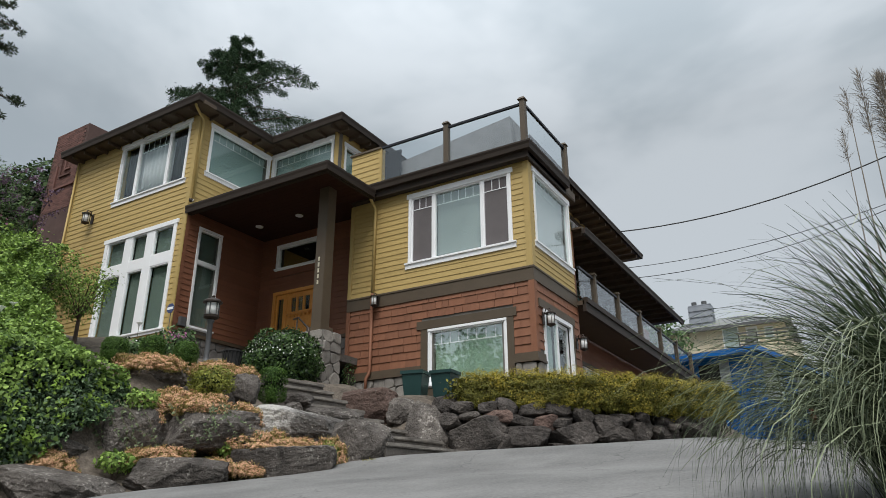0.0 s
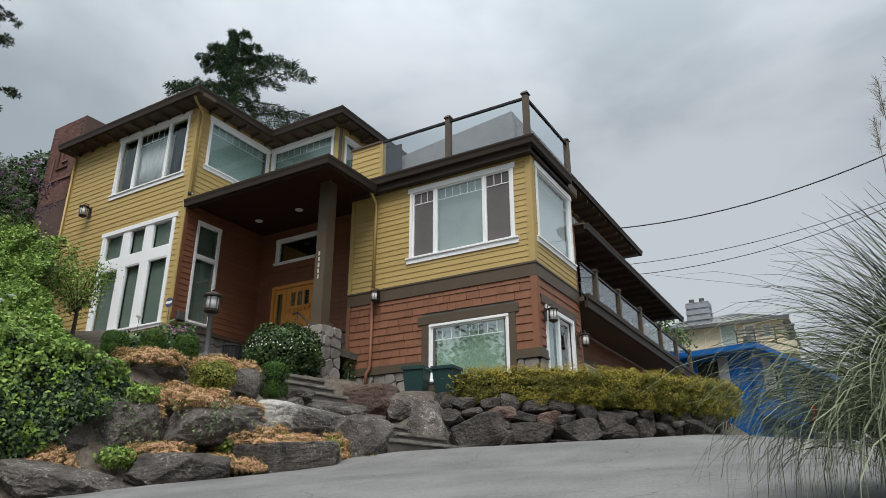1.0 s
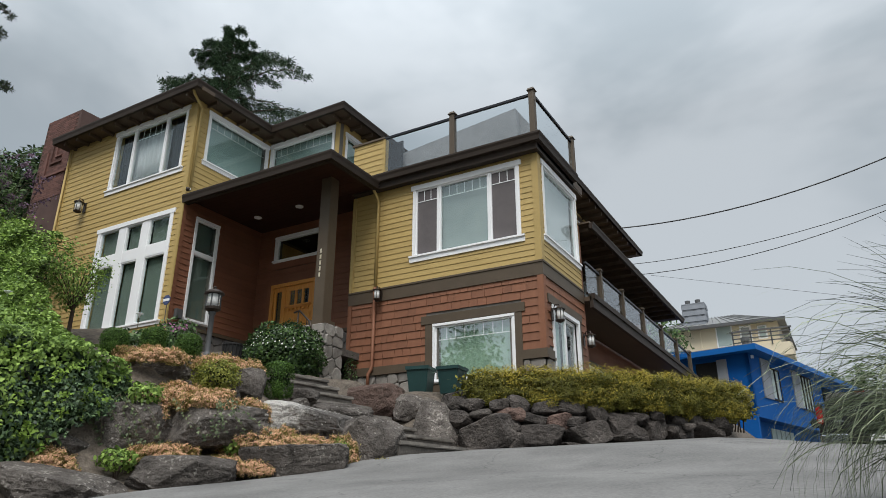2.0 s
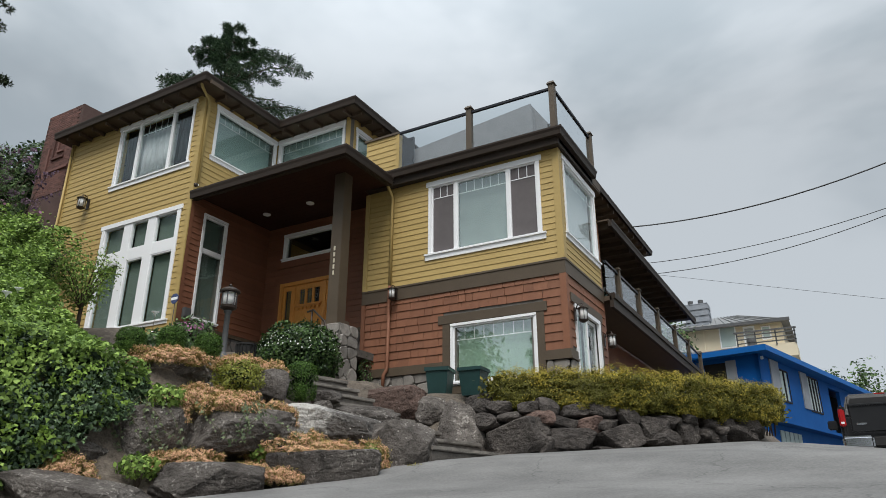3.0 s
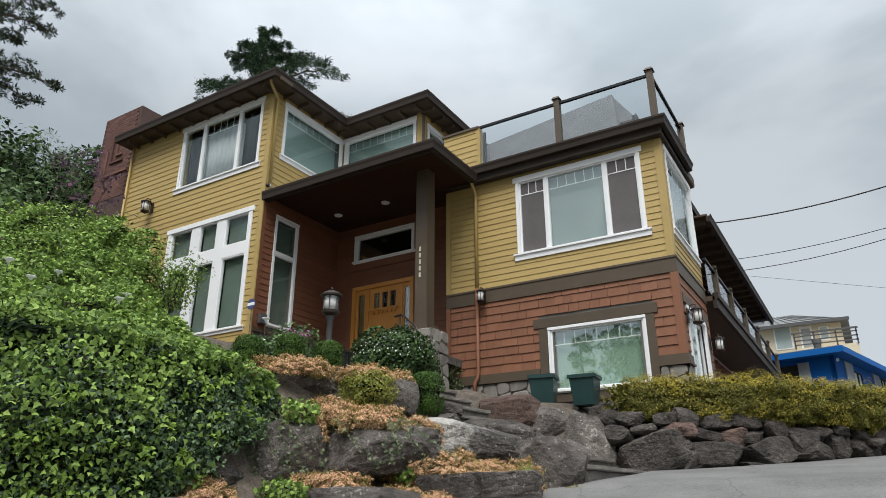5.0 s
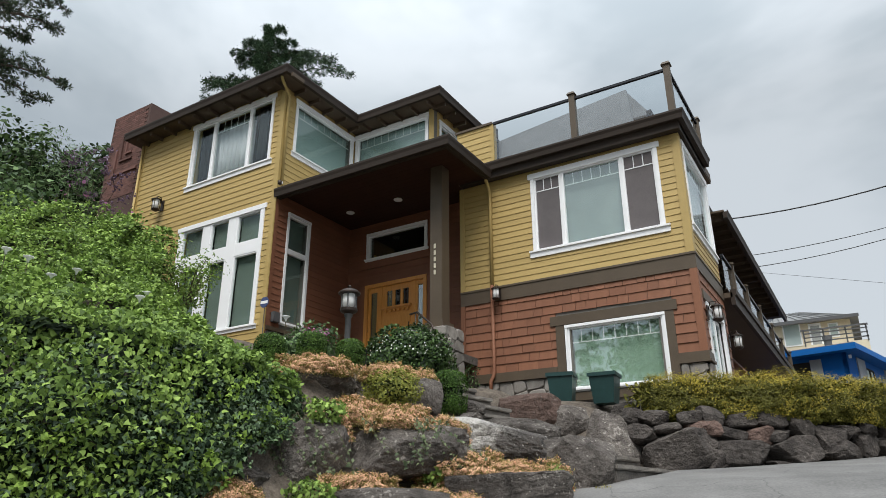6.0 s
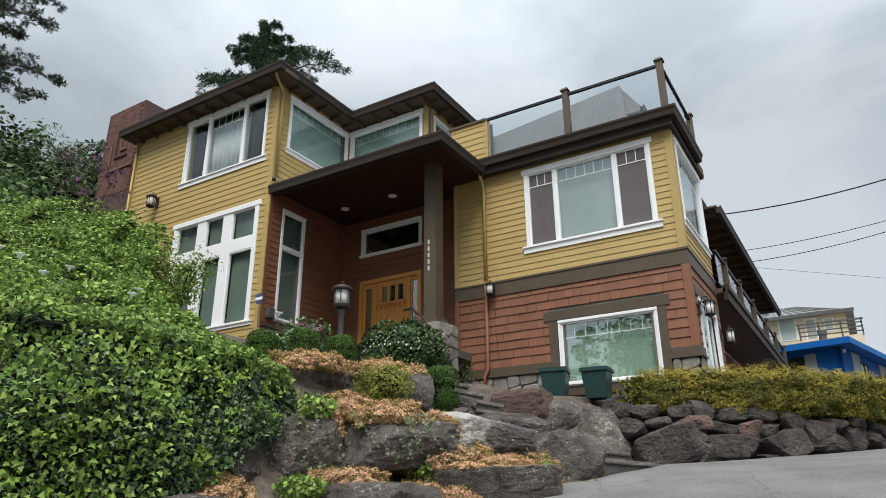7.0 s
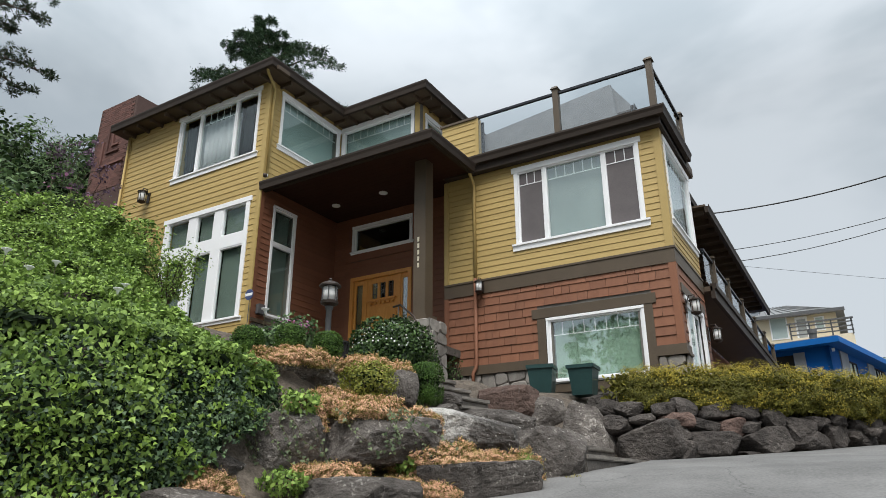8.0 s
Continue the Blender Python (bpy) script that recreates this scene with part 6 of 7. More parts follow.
side = np.stack([tan[:, 1], -tan[:, 0]], 1)
a = r.uniform(0, math.tau, n)
ca, sa = np.cos(a), np.sin(a)
ex = np.sign(ca) * np.abs(ca) ** 0.55
ez = np.sign(sa) * np.abs(sa) ** 0.85
bulge = np.array([1 + 0.2 * noise.noise((c[0] * 2.2, c[1] * 2.2, q * 1.3)) + 0.3 * noise.noise((c[0] * 6, c[1] * 6, q * 3)) + 0.1 * noise.noise((c[0] * 15, c[1] * 15, q * 7)) for c, q in zip(C, a)])
rad = bulge * (1 - 0.3 * r.rand(n) ** 2)
endcap = np.minimum(1, np.sqrt(np.clip(np.minimum(K, 1 - K) / 0.05, 0.05, 1)))
half = 0.3 + 0.1 * K
P = np.stack([C[:, 0] + side[:, 0] * ex * half * rad * endcap, C[:, 1] + side[:, 1] * ex * half * rad * endcap, 0.86 - 0.05 * K + (ez * (0.32 + 0.05 * K * (ez < 0)) * rad + np.where(ez > 0, 1, 0) * 0.05 * r.rand(n) ** 4) * (0.6 + 0.4 * endcap)], 1)
Nn = np.stack([side[:, 0] * ca, side[:, 1] * ca, sa + 0.35], 1)
patch = np.array([noise.noise((p[0] * 3, p[1] * 3, p[2] * 3)) for p in P])
topness = r.rand(n) < 0.9 * patch + np.clip((P[:, 2] - 0.82) * 2.6, 0.12, 0.85)
for name, sel, mat, size in (("foliage", ~topness, M_HEDGE, 0.023), ("gold_foliage", topness, M_HEDGET, 0.021)):
    q = P[sel]
    leaves(name, q, Nn[sel] + np.array((0, 0, 0.3)) + 0.4 * r.normal(size=q.shape), Nn[sel] * 0.6 + 0.8 * r.normal(size=q.shape) + np.array((0, 0, 0.4)), size * r.uniform(0.7, 1.3, len(q)), mat, hedge)


core = rng(41)
m = 12000
kk = core.rand(m)
cc = np.array([hedge_at(k) for k in kk])
off = core.uniform(-1, 1, (m, 3)) * np.array((0.24, 0.24, 0.27))
leaves("inner_foliage", np.concatenate([cc, np.full((m, 1), 0.8)], 1) + off, core.normal(size=(m, 3)), core.normal(size=(m, 3)), core.uniform(0.05, 0.09, m), M_HEDGE, hedge)

# ---- ivy bank ----
IVY_LINE = ((-2.98, -6.35), (-2.78, -6.7), (-2.8, -7.3), (-3.15, -8.2), (-3.9, -9.2), (-5.2, -10.4), (-7.0, -11.6))


def ivy_line(k):
    s = k * (len(IVY_LINE) - 1)
    i = min(int(s), len(IVY_LINE) - 2)
    s -= i
    return np.array(IVY_LINE[i]) * (1 - s) + np.array(IVY_LINE[i + 1]) * s


ivy = thing("ivy_bank", (-3.6, -7.6, 0.3), "bank overgrown with dark ivy and bright vine leaves", "ivy")


def bank_top(k):
    return 0.55 + 0.85 * k


def ivy_points(n, seed, d0, d1):
    """Places on the bank: d metres behind its edge, or down its face where d is below zero."""
    r = rng(seed)
    P, N, D = [], [], []
    for k, d, q in zip(r.rand(n), r.uniform(d0, d1, n), r.rand(n)):
        c, c2 = ivy_line(k), ivy_line(min(1, k + 0.03) if k < 0.97 else k - 0.03)
        t = (c2 - c) * (1 if k < 0.97 else -1)
        t = t / np.linalg.norm(t)
        out = np.array((-t[1], t[0]))
        bump = noise.noise((c[0] * 1.6 - d, c[1] * 1.6, d * 1.5)) * 0.18 + noise.noise((c[0] * 4, c[1] * 4, d * 4)) * 0.1
        top = bank_top(k)
        if d < 0:
            o = 0.22 * math.sin(min(1.0, -d / 1.9) * math.pi) + 0.1 * (-d) + bump - 0.24 * q * q
            P.append((*(c + out * o), top + d))
            N.append((*(out), 0.35))
        else:
            rise = 0.2 + 0.12 * min(1.0, max(0.0, k - 0.15) * 5)
            z = top + rise * d + 0.055 * d * d + bump * (1 if d > 0.2 else 0.5) - 0.12 * q * q
            P.append((*(c + out * (-d + 0.12 * math.exp(-d * 4))), z))
            N.append((*(out * (0.5 * math.exp(-d * 3) + 0.25)), 1.0))
        D.append(d)
    return np.array(P), np.array(N), np.array(D), r


P, N, D, r = ivy_points(34000, 51, -1.9, 0.0)
edge = np.array([noise.noise((p[0] * 3, p[1] * 3, p[2] * 2)) for p in P])
keep = (P[:, 2] > -0.02 - 0.2 * edge - 0.75 * np.clip(-7.1 - P[:, 1], -0.5, 2.0)) & (D < -0.05 - 0.28 * np.clip((-6.6 - P[:, 1]) / 1.5, 0, 1) + 0.5 * edge)
P, N = P[keep], N[keep]
# sprays of fresh leaves, and broader vine leaves towards the road
sprays = P[r.choice(len(P), 170, replace=False)]
near = np.concatenate([np.linalg.norm(P[i:i + 2000, None, :] - sprays[None], axis=2).min(axis=1) for i in range(0, len(P), 2000)])
young = (near < 0.075) & (r.rand(len(P)) < 0.75)
broad = ~young & (r.rand(len(P)) < np.clip((-7.35 - P[:, 1]) * 0.4, 0.02, 0.45))
down = np.array((0.1, -0.05, -1.0))
old = np.where(~young & ~broad)[0]
single = old[:230]
rest = old[230:]
for name, sel, mat, lo, hi in (("ivy_cover", rest, M_IVY, 0.024, 0.052), ("young_ivy_cover", np.where(young)[0], M_IVYN, 0.03, 0.056), ("broad_vine_cover", np.where(broad)[0], M_VINE, 0.036, 0.07)):
    q = P[sel] + (N[sel] / np.linalg.norm(N[sel], axis=1, keepdims=True)) * (0.03 if name != "ivy_cover" else 0.0)
    leaves(name, q, N[sel] + np.array((0, 0, 0.3)) + 0.85 * r.normal(size=q.shape), down + 1.0 * r.normal(size=q.shape), r.uniform(lo, hi, len(q)), mat, ivy, IVY_SHAPE)
# near-black leaves under the ivy: shade of the gaps put into colour
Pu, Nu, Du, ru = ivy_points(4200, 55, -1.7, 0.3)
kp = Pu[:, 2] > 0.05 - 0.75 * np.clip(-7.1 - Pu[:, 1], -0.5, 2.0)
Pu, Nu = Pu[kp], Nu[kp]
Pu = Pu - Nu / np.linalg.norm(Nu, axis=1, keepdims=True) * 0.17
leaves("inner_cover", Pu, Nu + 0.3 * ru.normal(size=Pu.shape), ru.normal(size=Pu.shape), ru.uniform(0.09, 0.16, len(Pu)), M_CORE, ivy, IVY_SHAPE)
# leaves told apart
mesh_kinds = []
for v in range(6):
    bm = bmesh.new()
    rr = random.Random(v)
    pts = [bm.verts.new((a * rr.uniform(0.85, 1.15), b, c * rr.uniform(0.5, 1.8))) for a, b, c in IVY_SHAPE]
    bm.faces.new(pts[:4])
    bm.faces.new([pts[0], pts[3], pts[4], pts[5]])
    me = bpy.data.meshes.new("leaf")
    bm.to_mesh(me)
    bm.free()
    me.materials.append(M_IVY)
    mesh_kinds.append(me)
for i in single:
    nn = Vector(N[i] + 0.35 * r.normal(size=3)).normalized()
    tt = Vector(down + 0.5 * r.normal(size=3))
    tt = (tt - tt.dot(nn) * nn).normalized()
    bb = tt.cross(nn)
    s = r.uniform(0.04, 0.06)
    m = Matrix(((*(bb * s), 0), (*(tt * s), 0), (*(nn * s), 0), (0, 0, 0, 1))).transposed()
    m.translation = Vector(P[i]) + nn * 0.04
    piece("leaf", mesh_kinds[i % 6], m, ivy)
# trailing stems with small leaves over the rock faces
wide, front = Vector((0.86, 0.5, 0)), Vector((0.5, -0.86, 0))
TP, TN = [], []
for cx, cy, cz, half, out, drop, n in ((-2.95, -6.72, 0.28, 0.4, 0.32, 0.62, 6), (-2.5, -6.5, 0.3, 0.3, 0.32, 0.6, 5), (-1.8, -6.0, 0.26, 0.5, 0.37, 0.5, 7), (-3.0, -7.2, 0.3, 0.3, 0.1, 0.6, 4)):
    for i in range(n):
        p = Vector((cx, cy, cz)) + wide * r.uniform(-half, half) + front * (out - 0.08)
        pts = [p.copy()]
        lean = r.uniform(-0.05, 0.07)
        for k in range(9):
            p = p + wide * (lean + r.uniform(-0.03, 0.03)) + front * (0.035 if k < 3 else r.uniform(-0.006, 0.008)) + Vector((0, 0, -drop * r.uniform(0.06, 0.13)))
            pts.append(p.copy())
            for q in range(2):
                TP.append(tuple(p + Vector(r.normal(size=3) * 0.015) + front * 0.01))
                TN.append(tuple(front + Vector((0, 0, 0.4)) + Vector(r.normal(size=3) * 0.4)))
        bm = bmesh.new()
        tube(bm, pts, 0.004, 5, 0.0025)
        part("trailing_stem", bm, M_STEM, ivy)
leaves("trailing_leaves", TP, TN, np.array((0.1, -0.1, -1.0)) + 0.7 * r.normal(size=(len(TP), 3)), r.uniform(0.022, 0.042, len(TP)), M_TRAIL, ivy, IVY_SHAPE)
# vine canopy on top of the bank
Pv, Nv, Dv, rv = ivy_points(56000, 57, -1.0, 4.6)
fringe = np.array([noise.noise((p[0] * 3, p[1] * 3, p[2] * 2)) for p in Pv])
kv = Dv > -0.08 - 0.4 * np.clip((-6.6 - Pv[:, 1]) / 1.5, 0, 1) + 0.5 * fringe
# the bank ends at the edge of the front bed
kv &= ~((Pv[:, 1] + 7.2 > -(Pv[:, 0] + 2.75)) & (Dv > 0.1))
Pv, Nv = Pv[kv], Nv[kv]
leaves("vine_cover", Pv, Nv + 0.7 * rv.normal(size=Pv.shape), np.array((0.5, -0.6, -0.5)) + 0.6 * rv.normal(size=Pv.shape), rv.uniform(0.028, 0.07, len(Pv)), M_VINE, ivy, HEART_SHAPE)
# same dark leaves below the vines, painting the shade in their gaps
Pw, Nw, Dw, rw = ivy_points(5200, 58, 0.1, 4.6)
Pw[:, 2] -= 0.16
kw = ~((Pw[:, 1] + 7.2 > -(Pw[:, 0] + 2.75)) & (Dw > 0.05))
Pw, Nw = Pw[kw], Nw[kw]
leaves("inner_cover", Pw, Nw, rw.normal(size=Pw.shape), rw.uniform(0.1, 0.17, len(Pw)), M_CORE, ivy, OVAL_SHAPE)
# bindweed trumpets
for i, (x, y, z) in enumerate(((-4.9, -8.6, 1.85), (-4.75, -8.45, 1.78), (-4.55, -8.3, 1.6), (-4.1, -7.6, 1.48), (-4.45, -7.3, 1.66), (-5.2, -7.7, 1.95), (-3.7, -5.9, 1.6))):
    fl = thing("bindweed_flower", (x, y, z), "white bindweed trumpet flower on the vines", "flower", "bindweed flowers")
    bm = bmesh.new()
    lathe(bm, ((0.008, -0.05), (0.014, -0.02), (0.03, 0.0), (0.052, 0.012), (0.05, 0.016), (0.01, 0.0)), 12, (x, y, z))
    part("trumpet", bm, M_FLOWER, fl, smooth=True)
    bm = bmesh.new()
    tube(bm, [(x, y, z - 0.25), (x, y, z - 0.04)], 0.004, 5)
    part("stalk", bm, M_STEM, fl)


# ---- conifers behind the house ----
def cedar(x, y, z0, top, spread, seed, taper=0.6, long=20.0, step=1.0):
    """A deodar: trunk, whorls of limbs that rise and droop at the tips, hung with feathery twigs."""
    r = rng(seed)
    t = thing("cedar_tree", (x, y, z0), "tall dark green cedar with drooping branch tips", "tree")
    bm = bmesh.new()
    tube(bm, [(x, y, z0), (x + 0.2, y, z0 + (top - z0) * 0.5), (x - 0.1, y + 0.1, top - 0.4)], 0.55, 10, 0.05)
    part("trunk", bm, M_BARK, t, smooth=True)
    P, N, T, S = [], [], [], []
    bm = bmesh.new()
    h = 0.4
    k = 0
    while h < long:
        reach = min(spread, 0.5 + h * taper) * float(r.choice((0.75, 0.85, 0.95, 1.05, 1.15)))
        a = k * 2.4 + float(r.uniform(-0.6, 0.6))
        d = np.array((math.cos(a), math.sin(a), 0))
        reach *= 1 + 0.2 * (0.86 * math.cos(a) + 0.5 * math.sin(a))
        start = np.array((x, y, top - h))
        m = 11
        rise = r.uniform(0.3, 0.68) * min(1.0, 0.25 + h / 6)
        pts = [start + d * reach * i / m + np.array((0, 0, reach * (rise * (i / m) - 0.36 * (i / m) ** 3))) + r.normal(size=3) * 0.06 for i in range(m + 1)]
        tube(bm, pts, 0.05 + 0.008 * reach, 5, 0.012)
        for i in range(2, m + 1):
            width = reach * 0.1 * (1.05 - i / m) + 0.1
            for _ in range(int(34 + 10 * reach)):
                side = np.array((-d[1], d[0], 0)) * r.uniform(-1, 1) * width
                q = pts[i] + side + d * r.uniform(-0.5, 0.5) * reach / m + np.array((0, 0, r.uniform(-0.42, 0.05) - 0.3 * np.linalg.norm(side)))
                P.append(q)
                T.append(d * 0.6 + side / width * 0.7 + np.array((0, 0, r.uniform(-1.1, 0.05))))
                N.append(np.array((0, 0, 1)) + 0.6 * r.normal(size=3))
                S.append(r.uniform(0.12, 0.3))
        h += r.uniform(0.13, 0.36) * step
        k += 1
    part("limb_mesh", bm, M_BARK, t)
    leaves("crown", P, N, T, S, M_CONIF, t, THIN_SHAPE)
    n = len(P)
    Q = np.array(P) + r.normal(size=(n, 3)) * 0.1
    leaves("twig_foliage", Q, np.array(N) + r.normal(size=(n, 3)), np.array(T) + 0.6 * r.normal(size=(n, 3)), np.array(S) * 0.8, M_CONIF, t, THIN_SHAPE)


cedar(-31.6, 17.9, 6.0, 34.4, 5.3, 7, 0.74, 17.0, 0.8)
# across the street, seen mirrored in the windows
cedar(-16.2, -40.0, -4.0, 13.0, 3.2, 9, 0.25, 16.0, 1.7)


def pine(x, y, z0, limbs, seed):
    """A pine: limbs from a trunk to given tips, with clustered needle tufts."""
    r = rng(seed)
    t = thing("pine_tree", (x, y, z0), "dark pine with tufted boughs reaching into view", "tree")
    bm = bmesh.new()
    tube(bm, [(x, y, z0), (x + 0.2, y + 0.1, z0 + 8), (x, y, z0 + 17)], 0.35, 10, 0.08)
    part("trunk", bm, M_BARK, t, smooth=True)
    bm = bmesh.new()
    P, N, T, S = [], [], [], []
    for (lx, ly, lz), low in limbs:
        a, b = np.array((x, y, low)), np.array((lx, ly, lz))
        pts = [a + (b - a) * s + np.array((0, 0, 0.5 * math.sin(s * 3.1))) for s in np.linspace(0, 1, 8)]
        tube(bm, pts, 0.07, 6, 0.012)
        L = np.linalg.norm(b - a)
        for s in r.uniform(0.3, 1.0, 46):
            i = min(6, int(s * 7))
            p = pts[i] + (pts[i + 1] - pts[i]) * (s * 7 - i)
            w = 0.85 * (1.15 - s) + 0.12
            c = p + r.normal(size=3) * np.array((w, w, w * 0.55)) * 0.55
            tube(bm, [p, (p + c) / 2 + np.array((0, 0, 0.05)), c], 0.014, 4, 0.005)
            g = 34
            dd = unit(r, g)
            dd[:, 2] = dd[:, 2] * 0.7 + 0.25
            P += list(c + dd * 0.05)
            T += list(dd)
            N += list(r.normal(size=(g, 3)))
            S += list(r.uniform(0.1, 0.2, g))
    part("limb_mesh", bm, M_BARK, t)
    leaves("needle_foliage", P, N, T, S, M_PINE, t, THIN_SHAPE)


pine(-21.9, -4.6, 4.5, [((-20.55, -1.05, 13.75), 13.0), ((-20.8, -1.7, 12.9), 12.6), ((-20.4, -1.7, 15.7), 15.0), ((-20.7, -1.5, 16.9), 16.0), ((-21.0, -2.4, 15.0), 14.4),
                        ((-20.6, -2.2, 17.6), 17.0), ((-18.9, -4.2, 14.5), 13.8), ((-21.6, -2.6, 14.0), 13.6)], 8)


def leafy_tree(name, x, y, z0, h, w, label, mat, leaf, count, seed, category="tree"):
    """A small tree or tall shrub: forked limbs and leaf clumps with gaps between."""
    r = rng(seed)
    t = thing(name, (x, y, z0), label, category)
    bm = bmesh.new()
    tips = []
    tube(bm, [(x, y, z0 - 0.2), (x, y, z0 + h * 0.3)], 0.03 * h * 0.5 + 0.02, 7, 0.02 + 0.008 * h)
    for k in range(13):
        a = k * 2.4 + seed
        s = r.uniform(0.45, 1.0)
        tip = np.array((x + w * 0.5 * s * math.cos(a), y + w * 0.5 * s * math.sin(a), z0 + h * (0.45 + 0.55 * math.sqrt(max(0, 1.08 - s * s)) * r.uniform(0.7, 1))))
        tube(bm, [(x, y, z0 + h * 0.25), ((x + tip[0]) / 2, (y + tip[1]) / 2, z0 + h * 0.25 + (tip[2] - z0 - h * 0.25) * 0.6), tip], 0.012 * h * 0.5 + 0.008, 5, 0.005)
        tips.append(tip)
    part("limb_mesh", bm, M_BARK, t)
    P, N = [], []
    for i in range(count):
        tip = tips[i % len(tips)]
        d = unit(r, 1)[0]
        f_ = 1 - 0.75 * r.rand() ** 1.4
        q = np.array((x, y, z0 + h * 0.2)) * (1 - f_) + tip * f_ + d * w * 0.22 * r.rand() ** 0.6
        P.append(q)
        N.append(d + np.array((0, 0, 0.6)))
    P, N = np.array(P), np.array(N)
    leaves("crown", P, N + 0.4 * r.normal(size=P.shape), r.normal(size=P.shape) + np.array((0, 0, -0.3)), leaf * r.uniform(0.7, 1.3, count), mat, t)
    return t


# broadleaf trees across the street, seen mirrored in the windows
for x, y, h, w, seed in ((-25.8, -41.0, 20.0, 12.0, 81), (-9.4, -41.0, 20.0, 11.0, 82), (2.0, -44.0, 20.0, 13.0, 83)):
    leafy_tree("street_tree", x, y, -4.5, h, w, "broad dark green tree across the street", M_LAUREL, 0.42, 12000, seed)

# shrubs at the left of the house
bush("laurel", -18.2, -0.6, 4.8, 4.6, 2.6, 5.9, "tall dark laurel hedge behind the chimney", "hedge", M_LAUREL, 0.16, 9000, 31, square=0.3, amp=0.08)
bush("butterfly_bush", -13.6, -4.6, 3.3, 4.2, 2.6, 4.3, "tall butterfly bush with faded mauve flower spikes", "bush", M_SHRUB, 0.11, 15000, 32, amp=0.25, shape=THIN_SHAPE)
r = rng(33)
bb = thing("butterfly_bush", (-12.9, -3.7, 4.0), "butterfly bush branches with mauve flower spikes", "bush")
Q, D_ = [], []
bm = bmesh.new()
for i in range(46):
    p = np.array((-12.9 + r.uniform(-1.3, 0.9), -3.9 + r.uniform(-0.7, 0.8), 7.0 + r.uniform(-1.0, 0.55)))
    d = np.array((r.uniform(0.2, 1.0), r.uniform(-0.3, 0.6), r.uniform(-0.35, 0.45)))
    d /= np.linalg.norm(d)
    tube(bm, [p - d * 0.9 - np.array((0, 0, 0.7)), p - d * 0.3, p], 0.012, 4, 0.006)
    for s in r.uniform(0, 0.4, 34):
        Q.append(p + d * s + r.normal(size=3) * 0.03)
        D_.append(d)
part("twig_mesh", bm, M_BARK, bb)
leaves("flower_cover", Q, r.normal(size=(len(Q), 3)), r.normal(size=(len(Q), 3)), r.uniform(0.03, 0.07, len(Q)), M_MAUVE, bb, TUFT_SHAPE)
leafy_tree("lilac", -10.9, -6.8, 2.6, 2.7, 3.0, "green lilac shrub with broad leaves", M_SHRUB, 0.12, 6500, 34, "bush")
leafy_tree("elder", -13.4, -5.6, 3.6, 4.5, 2.8, "dark leafy shrub with upright twigs", M_LAUREL, 0.13, 3200, 35, "bush")
leafy_tree("climbing_rose", -7.7, -5.5, 2.1, 1.9, 1.8, "loose pale climbing rose with small leaves", M_VINE, 0.06, 3600, 36, "bush")
leafy_tree("climbing_rose", -7.0, -4.9, 2.0, 1.4, 1.3, "loose pale climbing rose with small leaves", M_VINE, 0.045, 2600, 37, "bush")
leafy_tree("mallow", -8.9, -6.3, 2.4, 1.8, 1.5, "tall mallow with pink flowers", M_VINE, 0.07, 1600, 38, "bush")
r = rng(39)
Pm = np.array((-8.7, -6.2, 3.75)) + r.normal(size=(70, 3)) * np.array((0.6, 0.5, 0.3))
ml = thing("mallow", (-8.4, -6.0, 2.6), "mallow spires with pink flowers", "bush")
bm = bmesh.new()
for p in Pm[:24]:
    tube(bm, [(-8.5 + 0.3 * (p[0] + 8.4), -6.0, 2.5), (p[0], p[1], p[2] + 0.1)], 0.01, 4, 0.005)
part("stem_mesh", bm, M_STEM, ml)
leaves("blossom_cover", Pm, r.normal(size=Pm.shape), r.normal(size=Pm.shape), r.uniform(0.04, 0.07, len(Pm)), M_PINK, ml, TUFT_SHAPE)

# ---- blue neighbour ----
B_C, B_S = Vector((1.71, 17.42, 0)), Vector((0.237, 0.9715, 0))
B_N = Vector((0.9715, -0.237, 0))
F_BS = Face(B_C, B_S, B_N)
F_BF = Face(B_C, -B_N, -B_S)
blue = thing("blue_house", (1.0, 22.0, 1.6), "low bright blue house with a shallow overhanging roof", "house")
wall("wall", F_BS, 0.0, 16.0, 2.45, 4.84, [(2.25, 3.15, 3.3, 4.5), (5.9, 7.4, 3.25, 4.7), (9.1, 11.0, 2.5, 4.6)], M_BLUE, blue)
wall("wall", F_BF, 0.0, 9.0, 1.0, 4.84, [(1.3, 2.2, 2.7, 4.66)], M_BLUE, blue)
bm = bmesh.new()
F_BS.box(bm, 0.4, 15.5, 0.6, 2.45, -0.7, -0.5)
part("lower_wall", bm, M_BLUE, blue)
bm = bmesh.new()
F_BS.box(bm, -0.5, 16.6, 4.84, 5.06, -9.5, 0.5)
part("roof", bm, M_BLUEF, blue, "flat roof edge with a bright blue fascia")
bm = bmesh.new()
F_BS.box(bm, -0.42, 16.5, 5.06, 5.1, -9.4, 0.42)
part("roofing", bm, M_ROOFM, blue)
bm = bmesh.new()
F_BS.box(bm, 0.1, 15.9, 2.36, 2.45, -0.5, 0.0)
part("floor_edge", bm, M_BLUE, blue)
